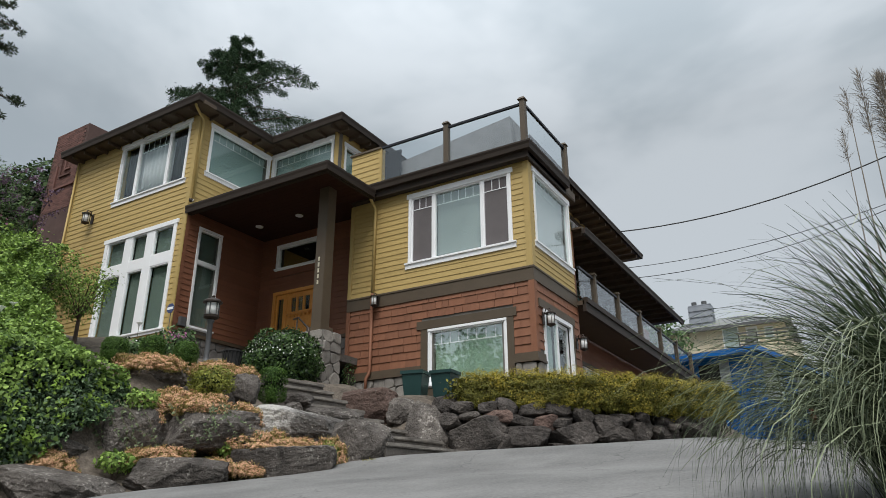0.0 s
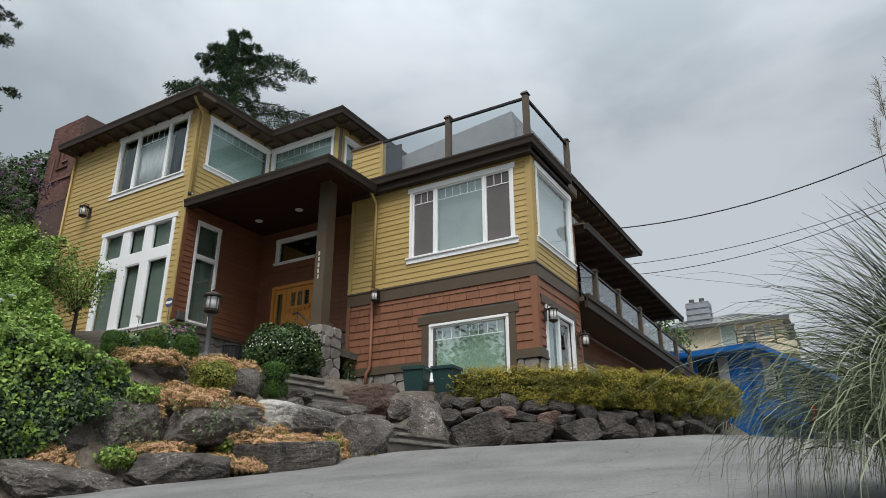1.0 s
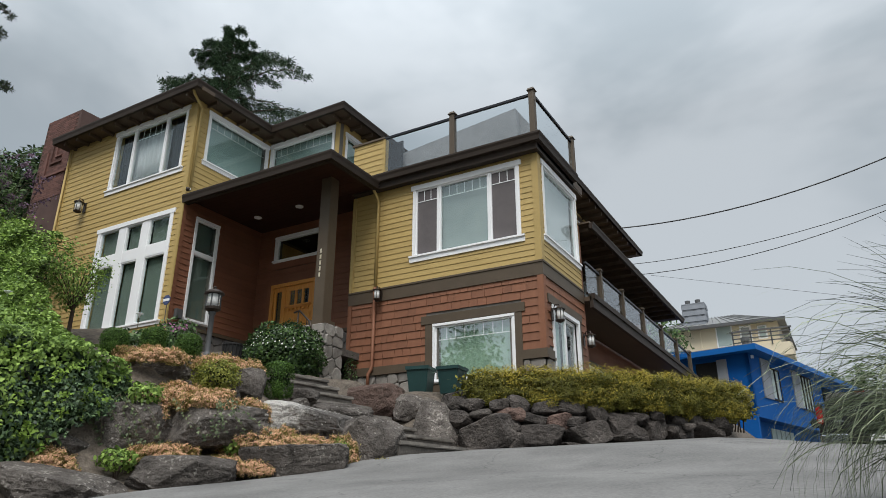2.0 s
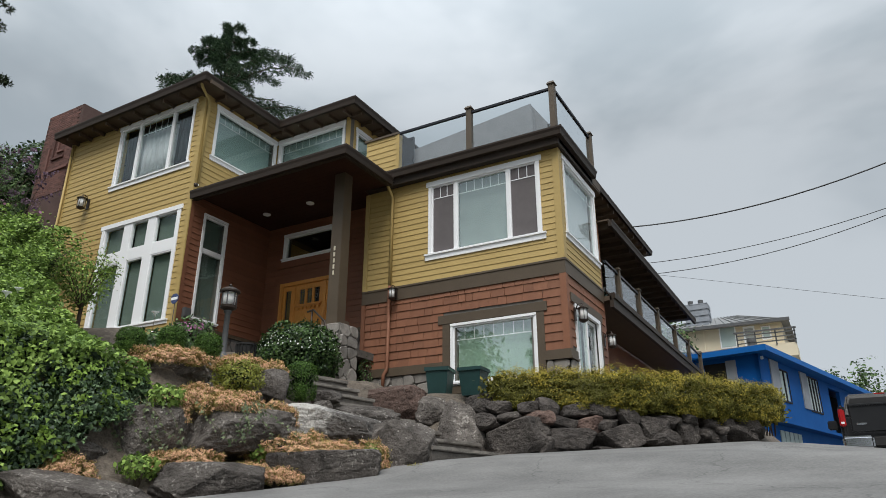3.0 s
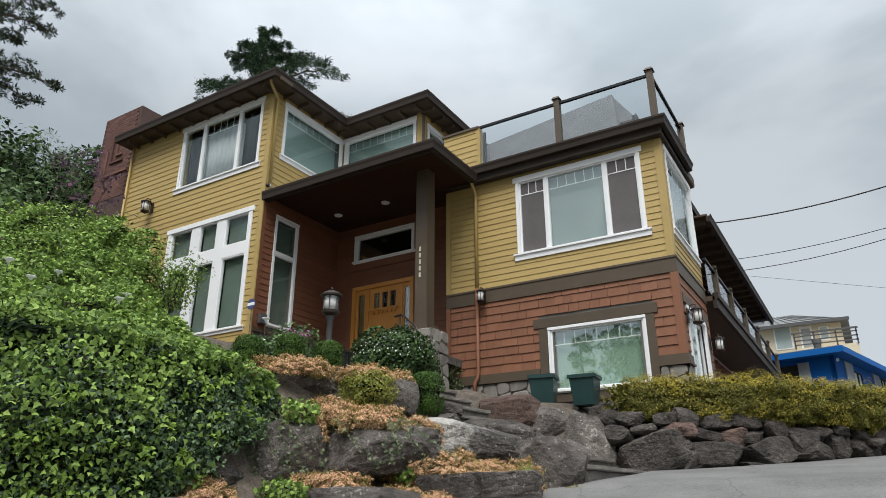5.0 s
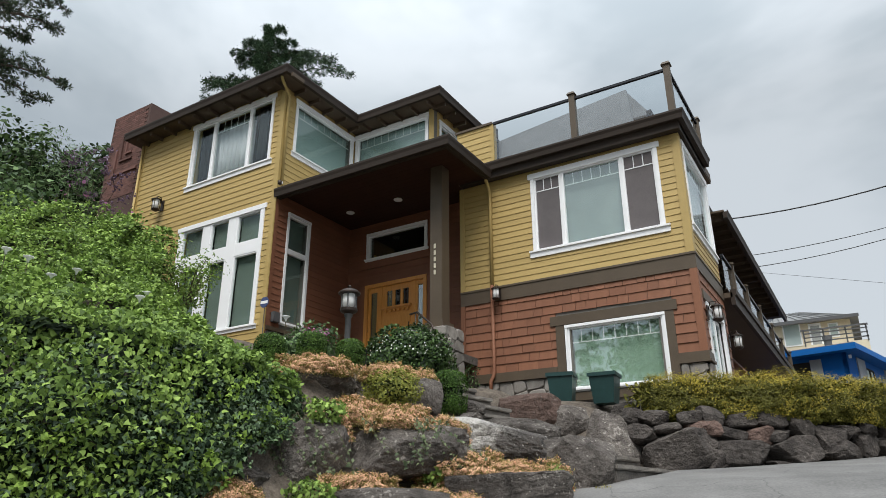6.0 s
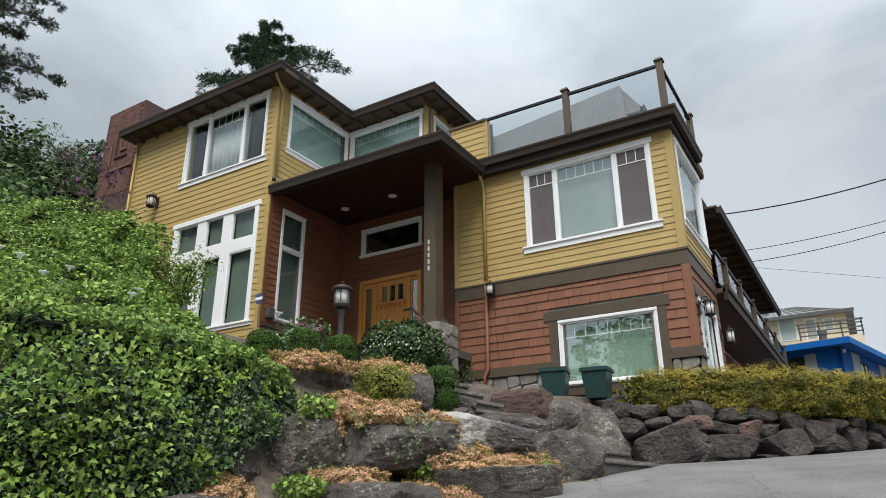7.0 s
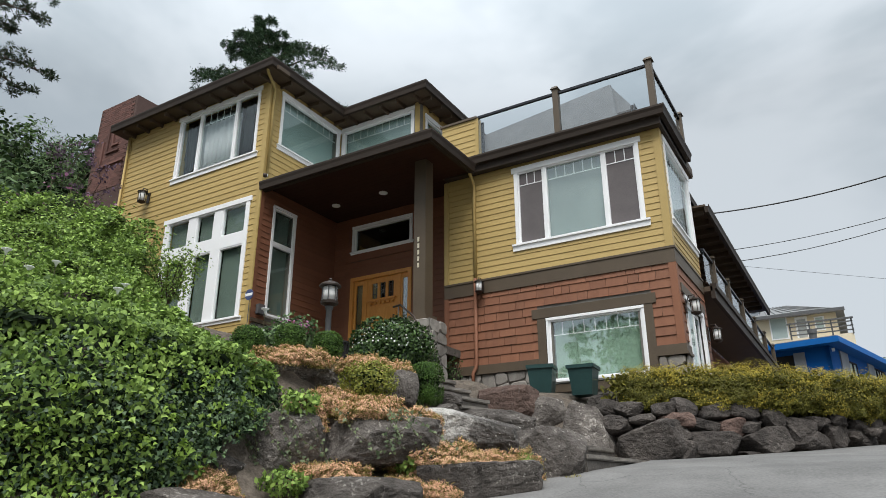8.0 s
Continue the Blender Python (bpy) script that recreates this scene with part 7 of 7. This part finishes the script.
for a, b, z0, z1, n in ((2.15, 3.25, 3.2, 4.55, 2), (5.8, 7.5, 3.15, 4.75, 4)):
    w = (b - a) / n
    for i in range(n):
        bm = bmesh.new()
        u0, u1 = a + i * w, a + (i + 1) * w
        F_BS.box(bm, u0, u0 + 0.05, z0, z1, -0.05, 0.03)
        F_BS.box(bm, u1 - 0.05, u1, z0, z1, -0.05, 0.03)
        F_BS.box(bm, u0 + 0.05, u1 - 0.05, z0, z0 + 0.06, -0.05, 0.03)
        F_BS.box(bm, u0 + 0.05, u1 - 0.05, z1 - 0.06, z1, -0.05, 0.03)
        wf = part("window", bm, M_DARK, blue, "dark framed window")
        bm = bmesh.new()
        F_BS.box(bm, u0 + 0.05, u1 - 0.05, z0 + 0.06, z1 - 0.06, -0.02, -0.01)
        part("pane", bm, M_BLIND_T, wf)
for a, b in ((1.15, 2.12), (4.9, 5.78)):
    bm = bmesh.new()
    F_BS.box(bm, a, b, 3.2, 4.8, 0.002, 0.05)
    part("shutter", bm, M_GBLOCK, blue, "pale grey shutter panel")
bm = bmesh.new()
F_BF.box(bm, 0.88, 1.28, 2.6, 4.7, 0.002, 0.05)
part("shutter", bm, M_GBLOCK, blue, "pale grey shutter panel")
bm = bmesh.new()
F_BF.box(bm, 1.3, 2.2, 2.7, 4.66, -0.1, -0.06)
part("pane", bm, M_DARK, blue)
# near-black sheet closing the opening: shade of its depth put into colour
bm = bmesh.new()
F_BS.box(bm, 8.0, 15.5, 2.46, 4.8, -1.2, -1.1)
part("recess_shade_sheet", bm, M_DARK, blue)
for i in range(5):
    bm = bmesh.new()
    F_BS.box(bm, 2.7 + i * 0.55, 3.15 + i * 0.55, 1.5, 2.15, -0.5, -0.46)
    part("window", bm, M_BLIND_T, blue)
bm = bmesh.new()
pb = F_BS.p(0.3, 4.65, 0.05)
box(bm, pb.x - 0.05, pb.x + 0.05, pb.y - 0.05, pb.y + 0.05, pb.z, pb.z + 0.12)
part("floodlight", bm, M_WHITE, blue)
bm = bmesh.new()
tube(bm, [(1.0, 24.4, 5.0), (1.0, 24.4, 6.75)], 0.17, 14)
tube(bm, [(1.0, 24.4, 6.75), (1.0, 24.4, 6.95)], 0.21, 14)
part("roof_vent", bm, M_GREYM, blue, "dark metal flue on the roof", smooth=False)

# ---- cream neighbour ----
cream = thing("cream_house", (-2.0, 36.0, 4.0), "cream stucco house with a grey metal hip roof", "house")
F_CF = Face((0, 34.0, 0), (1, 0, 0), (0, -1, 0))
wall("wall", F_CF, -5.2, 2.05, 3.0, 9.9, [(-1.55, -0.63, 8.6, 10.0), (-0.14, 0.46, 8.3, 9.75), (0.89, 1.36, 8.9, 9.65)], M_CREAM, cream)
part("wall", blocks((1.89, 2.05, 34.16, 44.0, 3.0, 9.9)), M_CREAM, cream)
part("wall", blocks((-8.5, -5.2, 35.2, 35.4, 3.0, 9.9)), M_CREAM, cream)
bm = bmesh.new()
hexa(bm, [(-5.8, 33.4, 9.86), (2.5, 33.4, 9.86), (2.5, 44, 9.86), (-5.8, 44, 9.86), (-3.6, 36.6, 11.2), (-0.6, 36.6, 11.2), (-0.6, 41, 11.2), (-3.6, 41, 11.2)])
part("roof", bm, M_ROOFM, cream, "grey standing-seam metal hip roof")
for i in range(15):
    x0 = -5.4 + i * 0.55
    x1 = -3.6 + (x0 + 5.8) / 8.3 * 3.0
    bm = bmesh.new()
    tube(bm, [(x0, 33.4, 9.9), (x1, 36.6, 11.23)], 0.035, 5)
    part("roof_seam", bm, M_ROOFM, cream)
part("fascia", blocks((-5.85, 2.55, 33.34, 33.4, 9.78, 9.98)), M_GREYM, cream)
for a, b, z0, z1 in ((-1.6, -0.6, 8.55, 10.05), (0.86, 1.4, 8.85, 9.7)):
    wf = part("window", blocks((a, b, 33.96, 34.0, z0, z1)), M_WHITE, cream)
    part("pane", blocks((a + 0.08, b - 0.08, 33.94, 33.958, z0 + 0.08, z1 - 0.08)), M_BLIND_T, wf)
dr = part("balcony_door", blocks((-0.18, 0.5, 33.96, 34.0, 8.2, 9.8)), M_WHITE, cream)
part("pane", blocks((-0.08, 0.4, 33.94, 33.958, 8.4, 9.65)), M_BLIND_U, dr)
for x in (-2.6, 0.7, 1.75):
    part("downspout", blocks((x, x + 0.08, 33.9, 33.998, 6.5, 9.8)), M_CREAM, cream)
part("balcony", blocks((-0.4, 2.75, 31.6, 34.0, 7.3, 8.05)), M_CREAM, cream)
for i in range(3):
    part("balcony_rail", blocks((-0.4, 2.8, 31.55, 31.62, 8.2 + i * 0.24, 8.26 + i * 0.24)), M_GREYM, cream)
part("balcony_cap", blocks((-0.5, 2.85, 31.5, 31.66, 8.86, 8.94)), M_GREYM, cream)
for x in (-0.4, 0.6, 1.7, 2.7):
    part("balcony_post", blocks((x, x + 0.08, 31.55, 31.63, 8.0, 8.86)), M_GREYM, cream)
cst = part("chimney", blocks((-3.6, -2.15, 34.6, 35.6, 9.9, 11.85)), M_GBLOCK, cream, "grey block chimney with two pots")
for k in range(4):
    part("block_course", blocks((-3.63, -2.12, 34.57, 35.63, 10.15 + k * 0.42, 10.53 + k * 0.42), bevel=0.03), M_GBLOCK, cst)
for x in (-3.25, -2.6):
    bm = bmesh.new()
    tube(bm, [(x, 35, 11.8), (x, 35, 12.15)], 0.17, 12)
    part("chimney_pot", bm, M_GREYM, cst)


leafy_tree("maple", -4.6, 27.0, 4.0, 6.4, 4.5, "green tree behind the roofline", M_SHRUB, 0.22, 3000, 61)
leafy_tree("maple", 5.4, 48.0, 3.2, 6.2, 5.0, "small round tree far up the street", M_SHRUB, 0.25, 3200, 62)
bush("street_shrub", 3.3, 10.0, 0.1, 0.9, 0.8, 0.6, "low rough shrub beside the street", "bush", M_HEDGE, 0.06, 900, 63, amp=0.3)

# ---- pickup truck ----
tk = thing("pickup_truck", (5.05, 9.4, 0.6), "dark grey pickup truck parked facing uphill", "truck")
TX, TY, TZ = 5.03, 6.75, road_z(9.0) + 0.05


def tbox(x0, x1, y0, y1, z0, z1, bevel=0.03):
    bm = bmesh.new()
    s = 0.004
    hexa(bm, [(TX + x0, TY + y0, TZ + z0 + s * y0), (TX + x1, TY + y0, TZ + z0 + s * y0), (TX + x1, TY + y1, TZ + z0 + s * y1), (TX + x0, TY + y1, TZ + z0 + s * y1),
              (TX + x0, TY + y0, TZ + z1 + s * y0), (TX + x1, TY + y0, TZ + z1 + s * y0), (TX + x1, TY + y1, TZ + z1 + s * y1), (TX + x0, TY + y1, TZ + z1 + s * y1)])
    if bevel:
        bmesh.ops.bevel(bm, geom=bm.edges[:], offset=bevel, segments=3, affect="EDGES")
    return bm


part("bed_side", tbox(-1.0, -0.86, 0.03, 2.1, 0.55, 1.42, 0.05), M_TRUCK, tk)
part("bed_side", tbox(0.86, 1.0, 0.03, 2.1, 0.55, 1.42, 0.05), M_TRUCK, tk)
part("bed_floor", tbox(-0.86, 0.86, 0.1, 2.1, 0.6, 0.75, 0.0), M_TRUCK, tk)
tg = part("tailgate", tbox(-0.8, 0.8, 0.0, 0.09, 0.78, 1.4, 0.03), M_TRUCK, tk, "dark grey tailgate")
part("spoiler_lip", tbox(-0.8, 0.8, -0.04, 0.1, 1.36, 1.43, 0.02), M_TRUCK, tg)
part("handle", tbox(0.05, 0.35, -0.02, 0.01, 1.18, 1.28, 0.01), M_RUBBER, tg)
part("badge", tbox(-0.68, -0.48, -0.012, 0.0, 0.95, 0.99, 0.005), M_CHROME, tg)
part("cab", tbox(-0.97, 0.97, 2.12, 4.2, 0.5, 1.4, 0.08), M_TRUCK, tk)
bm = bmesh.new()
s = 0.004
hexa(bm, [(TX + a, TY + b, TZ + 1.36 + s * b) for a, b in ((-0.93, 2.15), (0.93, 2.15), (0.93, 4.3), (-0.93, 4.3))] + [(TX + a, TY + b, TZ + 1.94 + s * b) for a, b in ((-0.74, 2.35), (0.74, 2.35), (0.74, 3.7), (-0.74, 3.7))])
bmesh.ops.bevel(bm, geom=bm.edges[:], offset=0.05, segments=3, affect="EDGES")
part("cab_roof", bm, M_TRUCK, tk)
bm = bmesh.new()
hexa(bm, [(TX + a, TY + b, TZ + c + s * b) for a, b, c in ((-0.8, 2.2, 1.47), (0.8, 2.2, 1.47), (0.8, 2.26, 1.47), (-0.8, 2.26, 1.47), (-0.68, 2.28, 1.82), (0.68, 2.28, 1.82), (0.68, 2.34, 1.82), (-0.68, 2.34, 1.82))])
part("rear_window", bm, M_DARK, tk)
part("brake_light", tbox(-0.12, 0.12, 2.33, 2.36, 1.9, 1.93, 0.005), M_REDL2, tk)
part("hood", tbox(-0.95, 0.95, 4.2, 5.7, 0.5, 1.2, 0.1), M_TRUCK, tk)
for x0, x1 in ((-1.01, -0.8), (0.8, 1.01)):
    x0, x1 = (x0, x0 + 0.13) if x0 < 0 else (x1 - 0.13, x1)
    tl = part("tail_light", tbox(x0, x1, -0.02, 0.16, 0.92, 1.32, 0.03), M_REDL2, tk, "red tail light")
    part("reflector", tbox(x0 + 0.03, x1 - 0.03, -0.026, -0.015, 0.98, 1.03, 0.004), M_WHITE, tl)
part("bumper_end", tbox(-1.02, -0.4, -0.18, 0.02, 0.42, 0.7, 0.05), M_CHROME, tk, "chrome bumper end")
part("bumper_end", tbox(0.4, 1.02, -0.18, 0.02, 0.42, 0.7, 0.05), M_CHROME, tk, "chrome bumper end")
part("bumper_step", tbox(-0.42, 0.42, -0.15, 0.02, 0.45, 0.68, 0.03), M_RUBBER, tk)
part("plate", tbox(-0.02, 0.3, -0.165, -0.15, 0.5, 0.64, 0.004), M_WHITE, tk, "blank white number plate")
for x in (-1.18, 1.02):
    part("side_mirror", tbox(x - 0.12, x + 0.12, 4.0, 4.1, 1.2, 1.45, 0.03), M_TRUCK, tk)
for x in (-0.86, 0.86):
    for y in (1.0, 4.7):
        bm = bmesh.new()
        z = TZ + 0.38 + s * y
        tube(bm, [(TX + x - 0.13, TY + y, z), (TX + x - 0.1, TY + y, z), (TX + x + 0.1, TY + y, z), (TX + x + 0.13, TY + y, z)], 0.38, 24)
        wh = part("wheel", bm, M_RUBBER, tk, "black tyre", smooth=False)
        bm = bmesh.new()
        o = -0.135 if x < 0 else 0.135
        tube(bm, [(TX + x + o - 0.01, TY + y, z), (TX + x + o + 0.01, TY + y, z)], 0.24, 20)
        part("rim", bm, M_CHROME, wh)


# ---- overhead wires ----
def cable(a, b, sag, r, label):
    bm = bmesh.new()
    a, b = Vector(a), Vector(b)
    pts = [a + (b - a) * (i / 24) - Vector((0, 0, sag * 4 * (i / 24) * (1 - i / 24))) for i in range(25)]
    tube(bm, pts, r, 5)
    me = bpy.data.meshes.new("overhead_cable")
    bm.to_mesh(me)
    bm.free()
    me.materials.append(M_WIRE)
    tagged(new("overhead_cable", me), label, "cable", "overhead cables")


cable((-1.0, 10.1, 8.1), (16.0, 10.3, 13.0), 1.65, 0.022, "twisted black service cable to the house eave")
cable((-2.5, 14.0, 8.15), (18.0, 14.3, 13.0), 1.64, 0.013, "thin black overhead cable")
cable((-2.5, 14.0, 7.7), (18.0, 14.3, 14.0), 2.08, 0.014, "thin black overhead cable")
cable((-1.0, 14.2, 7.58), (15.0, 14.2, 3.1), 0.0, 0.006, "fine grey overhead line")



# ---- pampas grass at the roadside ----
def pampas(x, y, z, seed):
    r = rng(seed)
    t = thing("pampas_grass", (x, y, z), "large clump of arching grey-green pampas grass with plumes", "grass")
    V, Fc = [], []

    def blade(p, a, lean, length, w, droop, up=1.0):
        d = np.array((math.cos(a), math.sin(a), 0.0))
        sdir = np.array((-d[1], d[0], 0.0))
        n = 11
        base = len(V)
        th = math.pi / 2 - lean
        q = np.array(p, float)
        st = length / n
        twist = r.uniform(-0.5, 0.5)
        for i in range(n + 1):
            s = i / n
            ww = w * (1 - s ** 2.2) * 0.5 + 0.0006
            sd_ = sdir * math.cos(twist * s * 2) + np.array((0, 0, 1)) * math.sin(twist * s * 2)
            V.append(q - sd_ * ww)
            V.append(q + sd_ * ww)
            q = q + (d * math.cos(th) + np.array((0, 0, 1)) * math.sin(th)) * st
            th = max(th - droop * (0.25 + 1.5 * s) / n, -1.5)
            if i < n and min(v[0] for v in V[-2:]) > 4.34:
                b = base + 2 * i
                Fc.append((b, b + 1, b + 3, b + 2))
    # upright heart with inner shade in its colour, arching mantle, long hanging blades, and a few far-flung ones
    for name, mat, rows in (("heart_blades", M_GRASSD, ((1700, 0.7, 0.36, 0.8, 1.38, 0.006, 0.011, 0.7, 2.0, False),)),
                            ("blade_mesh", M_GRASS, ((1300, 1.0, 0.55, 0.9, 1.45, 0.004, 0.008, 2.6, 4.0, False), (750, 1.0, 0.7, 1.0, 1.5, 0.004, 0.008, 3.6, 4.8, False), (80, 1.0, 0.6, 1.3, 1.7, 0.004, 0.007, 2.0, 3.2, True)))):
        V.clear()
        Fc.clear()
        for count, k0, lean, l0, l1, w0, w1, d0, d1, flung in rows:
            for i in range(count):
                a = math.pi + r.uniform(-1.2, 1.2) if flung else r.uniform(0, math.tau)
                k = k0 * r.rand() ** 0.5
                p = (x + 0.4 * k * math.cos(a), y + 0.36 * k * math.sin(a), z + r.uniform(-0.05, 0.1))
                blade(p, a + r.normal() * 0.4, 0.03 + lean * k * r.rand(), r.uniform(l0, l1), r.uniform(w0, w1), r.uniform(d0, d1))
        me = bpy.data.meshes.new(name)
        me.from_pydata(V, [], Fc)
        me.materials.append(mat)
        ob = new(name, me)
        ob.parent = t
        ob.matrix_parent_inverse = Matrix.Translation(-t.location)
        tagged(ob, kind="stuff")
    # slender flower stalks, three almost bare and one with a full plume
    for dx, dy, h, long, m, fat in ((-0.26, 0.0, 1.8, 0.16, 120, 0.006), (-0.21, 0.0, 2.01, 0.2, 160, 0.008), (-0.14, 0.0, 2.09, 0.34, 420, 0.01), (-0.055, 0.0, 2.05, 0.42, 2600, 0.022)):
        bm = bmesh.new()
        top = Vector((x + dx, y + dy, z + h))
        tube(bm, [(x + dx - 0.03, y + dy, z), (x + dx - 0.02, y + dy, z + h * 0.6), top], 0.005, 5, 0.0016)
        st = part("plume_stalk", bm, M_PLUME, t)
        s = r.rand(m)
        off = r.normal(size=(m, 3)) * np.array((1, 1, 0.6)) * (fat * (0.25 + 3.0 * s * (1 - s)))[:, None]
        P = np.array(top) - np.outer(s, np.array((0.01, 0, long))) + off
        T = np.array((-0.1, 0, 1.0)) + off * 22 + 0.18 * r.normal(size=(m, 3))
        leaves("plume", P, r.normal(size=(m, 3)), T, r.uniform(0.025, 0.06, m), M_PLUME, st, HAIR_SHAPE)


pampas(5.5, -8.4, -1.05, 71)


# ---- siding, shingles and stones of the walls ----
lap(F_RB, -4.56, -0.11, 3.6, 5.97, [H1], M_YEL, w_rb, step=0.125)
lap(F_RS, 0.12, 2.37, 3.6, 5.97, [HS], M_YEL, w_rs, step=0.125)
shingles(F_RB, -4.56, -0.1, 1.86, 3.3, [H2], M_RED, w_rb, seed=3)
shingles(F_RS, 0.11, 2.37, 0.6, 3.3, [HD, (0.0, 0.36, 0.0, 1.86)], M_RED, w_rs, seed=4)
lap(F_LW, -13.4, -8.34, 2.3, E_Z - 0.02, [(-11.38, -8.54, 6.8, 8.68), (-11.38, -8.52, 2.96, 5.8)], M_YEL, w_lw)
lap(F_LS, -1.87, 0.6, 6.25, E_Z - 0.02, [(-1.63, 0.51, 7.1, 8.63)], M_YEL, w_ls)
lap(F_LS, -1.99, 0.6, 3.0, 6.06, [(-1.59, -0.86, 3.0, 5.67)], M_REDL, w_ls)
lap(F_DW, -8.22, -4.66, 3.0, 6.06, [(-7.66, -5.9, 4.83, 5.75), (-7.78, -5.76, 2.0, 4.6)], M_REDL, w_dw)
lap(F_LL, 0.0, 0.58, 1.9, 5.9, [], M_REDL, w_ll)
lap(F_PP, -4.68, -3.84, 6.25, 7.32, [], M_YEL, par)
lap(F_US, 0.8, 3.0, 6.2, E_Z, [(0.86, 1.94, 6.2, 8.54)], M_YEL, w_us)


def stones(F, u0, u1, z0, z1, mat, parent, seed, size=0.27):
    """Fieldstone veneer: uneven many-sided stones fitted together, one object each, with sunk mortar between."""
    rnd = random.Random(seed)
    nu, nz = max(1, round((u1 - u0) / size)), max(1, round((z1 - z0) / (size * 0.8)))
    du, dz = (u1 - u0) / nu, (z1 - z0) / nz
    seeds = [(u0 + (i + 0.5 + 0.25 * (j % 2) - 0.12 + rnd.uniform(-0.36, 0.36)) * du, z0 + (j + 0.5 + rnd.uniform(-0.36, 0.36)) * dz) for i in range(nu) for j in range(nz)]
    for c in seeds:
        ring = [(u0, z0), (u1, z0), (u1, z1), (u0, z1)]
        for o in seeds:
            if o == c or abs(o[0] - c[0]) > 3 * du or abs(o[1] - c[1]) > 3 * dz:
                continue
            nx, ny = o[0] - c[0], o[1] - c[1]
            k = math.hypot(nx, ny)
            nx, ny = nx / k, ny / k
            lim = nx * (c[0] + o[0]) / 2 + ny * (c[1] + o[1]) / 2
            out = []
            for p, q in zip(ring, ring[1:] + ring[:1]):
                a, b = nx * p[0] + ny * p[1] - lim, nx * q[0] + ny * q[1] - lim
                if a <= 0:
                    out.append(p)
                if a * b < 0:
                    out.append((p[0] + (q[0] - p[0]) * a / (a - b), p[1] + (q[1] - p[1]) * a / (a - b)))
            ring = out
            if len(ring) < 3:
                break
        if len(ring) < 3:
            continue
        mu, mz = sum(p[0] for p in ring) / len(ring), sum(p[1] for p in ring) / len(ring)
        # corners worn round
        worn = []
        for p, q in zip(ring, ring[1:] + ring[:1]):
            worn += [(p[0] * 0.8 + q[0] * 0.2, p[1] * 0.8 + q[1] * 0.2), (p[0] * 0.2 + q[0] * 0.8, p[1] * 0.2 + q[1] * 0.8)]
        ring = [(mu + (a - mu) * 0.95, mz + (b - mz) * 0.95) for a, b in worn]
        d = rnd.uniform(0.02, 0.055)
        tilt, tip = rnd.uniform(-0.08, 0.08), rnd.uniform(-0.08, 0.08)
        bm = bmesh.new()
        lo = [bm.verts.new(F.p(a, b, 0.002)) for a, b in ring]
        mid = [bm.verts.new(F.p(a, b, d * 0.7)) for a, b in ring]
        hi = [bm.verts.new(F.p(mu + (a - mu) * 0.86, mz + (b - mz) * 0.86, d + tilt * (a - mu) + tip * (b - mz) + rnd.uniform(-0.004, 0.004))) for a, b in ring]
        m = len(ring)
        for k in range(m):
            n = (k + 1) % m
            bm.faces.new((lo[k], lo[n], mid[n], mid[k]))
            bm.faces.new((mid[k], mid[n], hi[n], hi[k]))
        bm.faces.new(hi)
        part("stone", bm, mat, parent)


F_PF = Face((0, -1.33, 0), (1, 0, 0), (0, -1, 0))
F_PR = Face((-4.2, 0, 0), (0, 1, 0), (1, 0, 0))
F_PB = Face((0, -1.32, 0), (1, 0, 0), (0, -1, 0))
stones(F_RB, -4.65, -2.63, 0.95, 1.68, M_STONE, w_rb, 5)
stones(F_RB, -0.44, 0.0, 0.95, 1.68, M_STONE, w_rb, 6)
stones(F_RS, 0.0, 0.35, 0.75, 1.68, M_STONE, w_rs, 7)
stones(F_PF, -4.8, -4.2, 1.0, 2.58, M_STONE, pier, 8)
stones(F_PR, -1.33, -0.75, 1.0, 2.58, M_STONE, pier, 9)
# veneer from here on has the recess's shade in its colour
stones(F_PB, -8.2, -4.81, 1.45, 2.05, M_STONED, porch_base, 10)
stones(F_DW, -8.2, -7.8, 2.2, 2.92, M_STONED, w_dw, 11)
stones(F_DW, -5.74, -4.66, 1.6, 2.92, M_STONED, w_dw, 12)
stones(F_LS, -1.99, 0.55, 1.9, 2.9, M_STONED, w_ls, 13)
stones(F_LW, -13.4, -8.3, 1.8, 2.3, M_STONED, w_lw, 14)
# bricks of the chimney
rnd = random.Random(21)
bm = bmesh.new()
box(bm, 0.004, 0.206, -0.012, 0.0, 0.003, 0.067)
me = bpy.data.meshes.new("brick")
bmesh.ops.recalc_face_normals(bm, faces=bm.faces[:])
bm.to_mesh(me)
bm.free()
me.materials.append(M_BRICK)
for row in range(40):
    z = 10.41 - 0.07 * (row + 1)
    half = 0.105 * (row % 2)
    x = -15.6 + half
    while x + 0.21 < -13.93:
        piece("brick", me, pose(x, -1.75, z), chim)
        x += 0.21
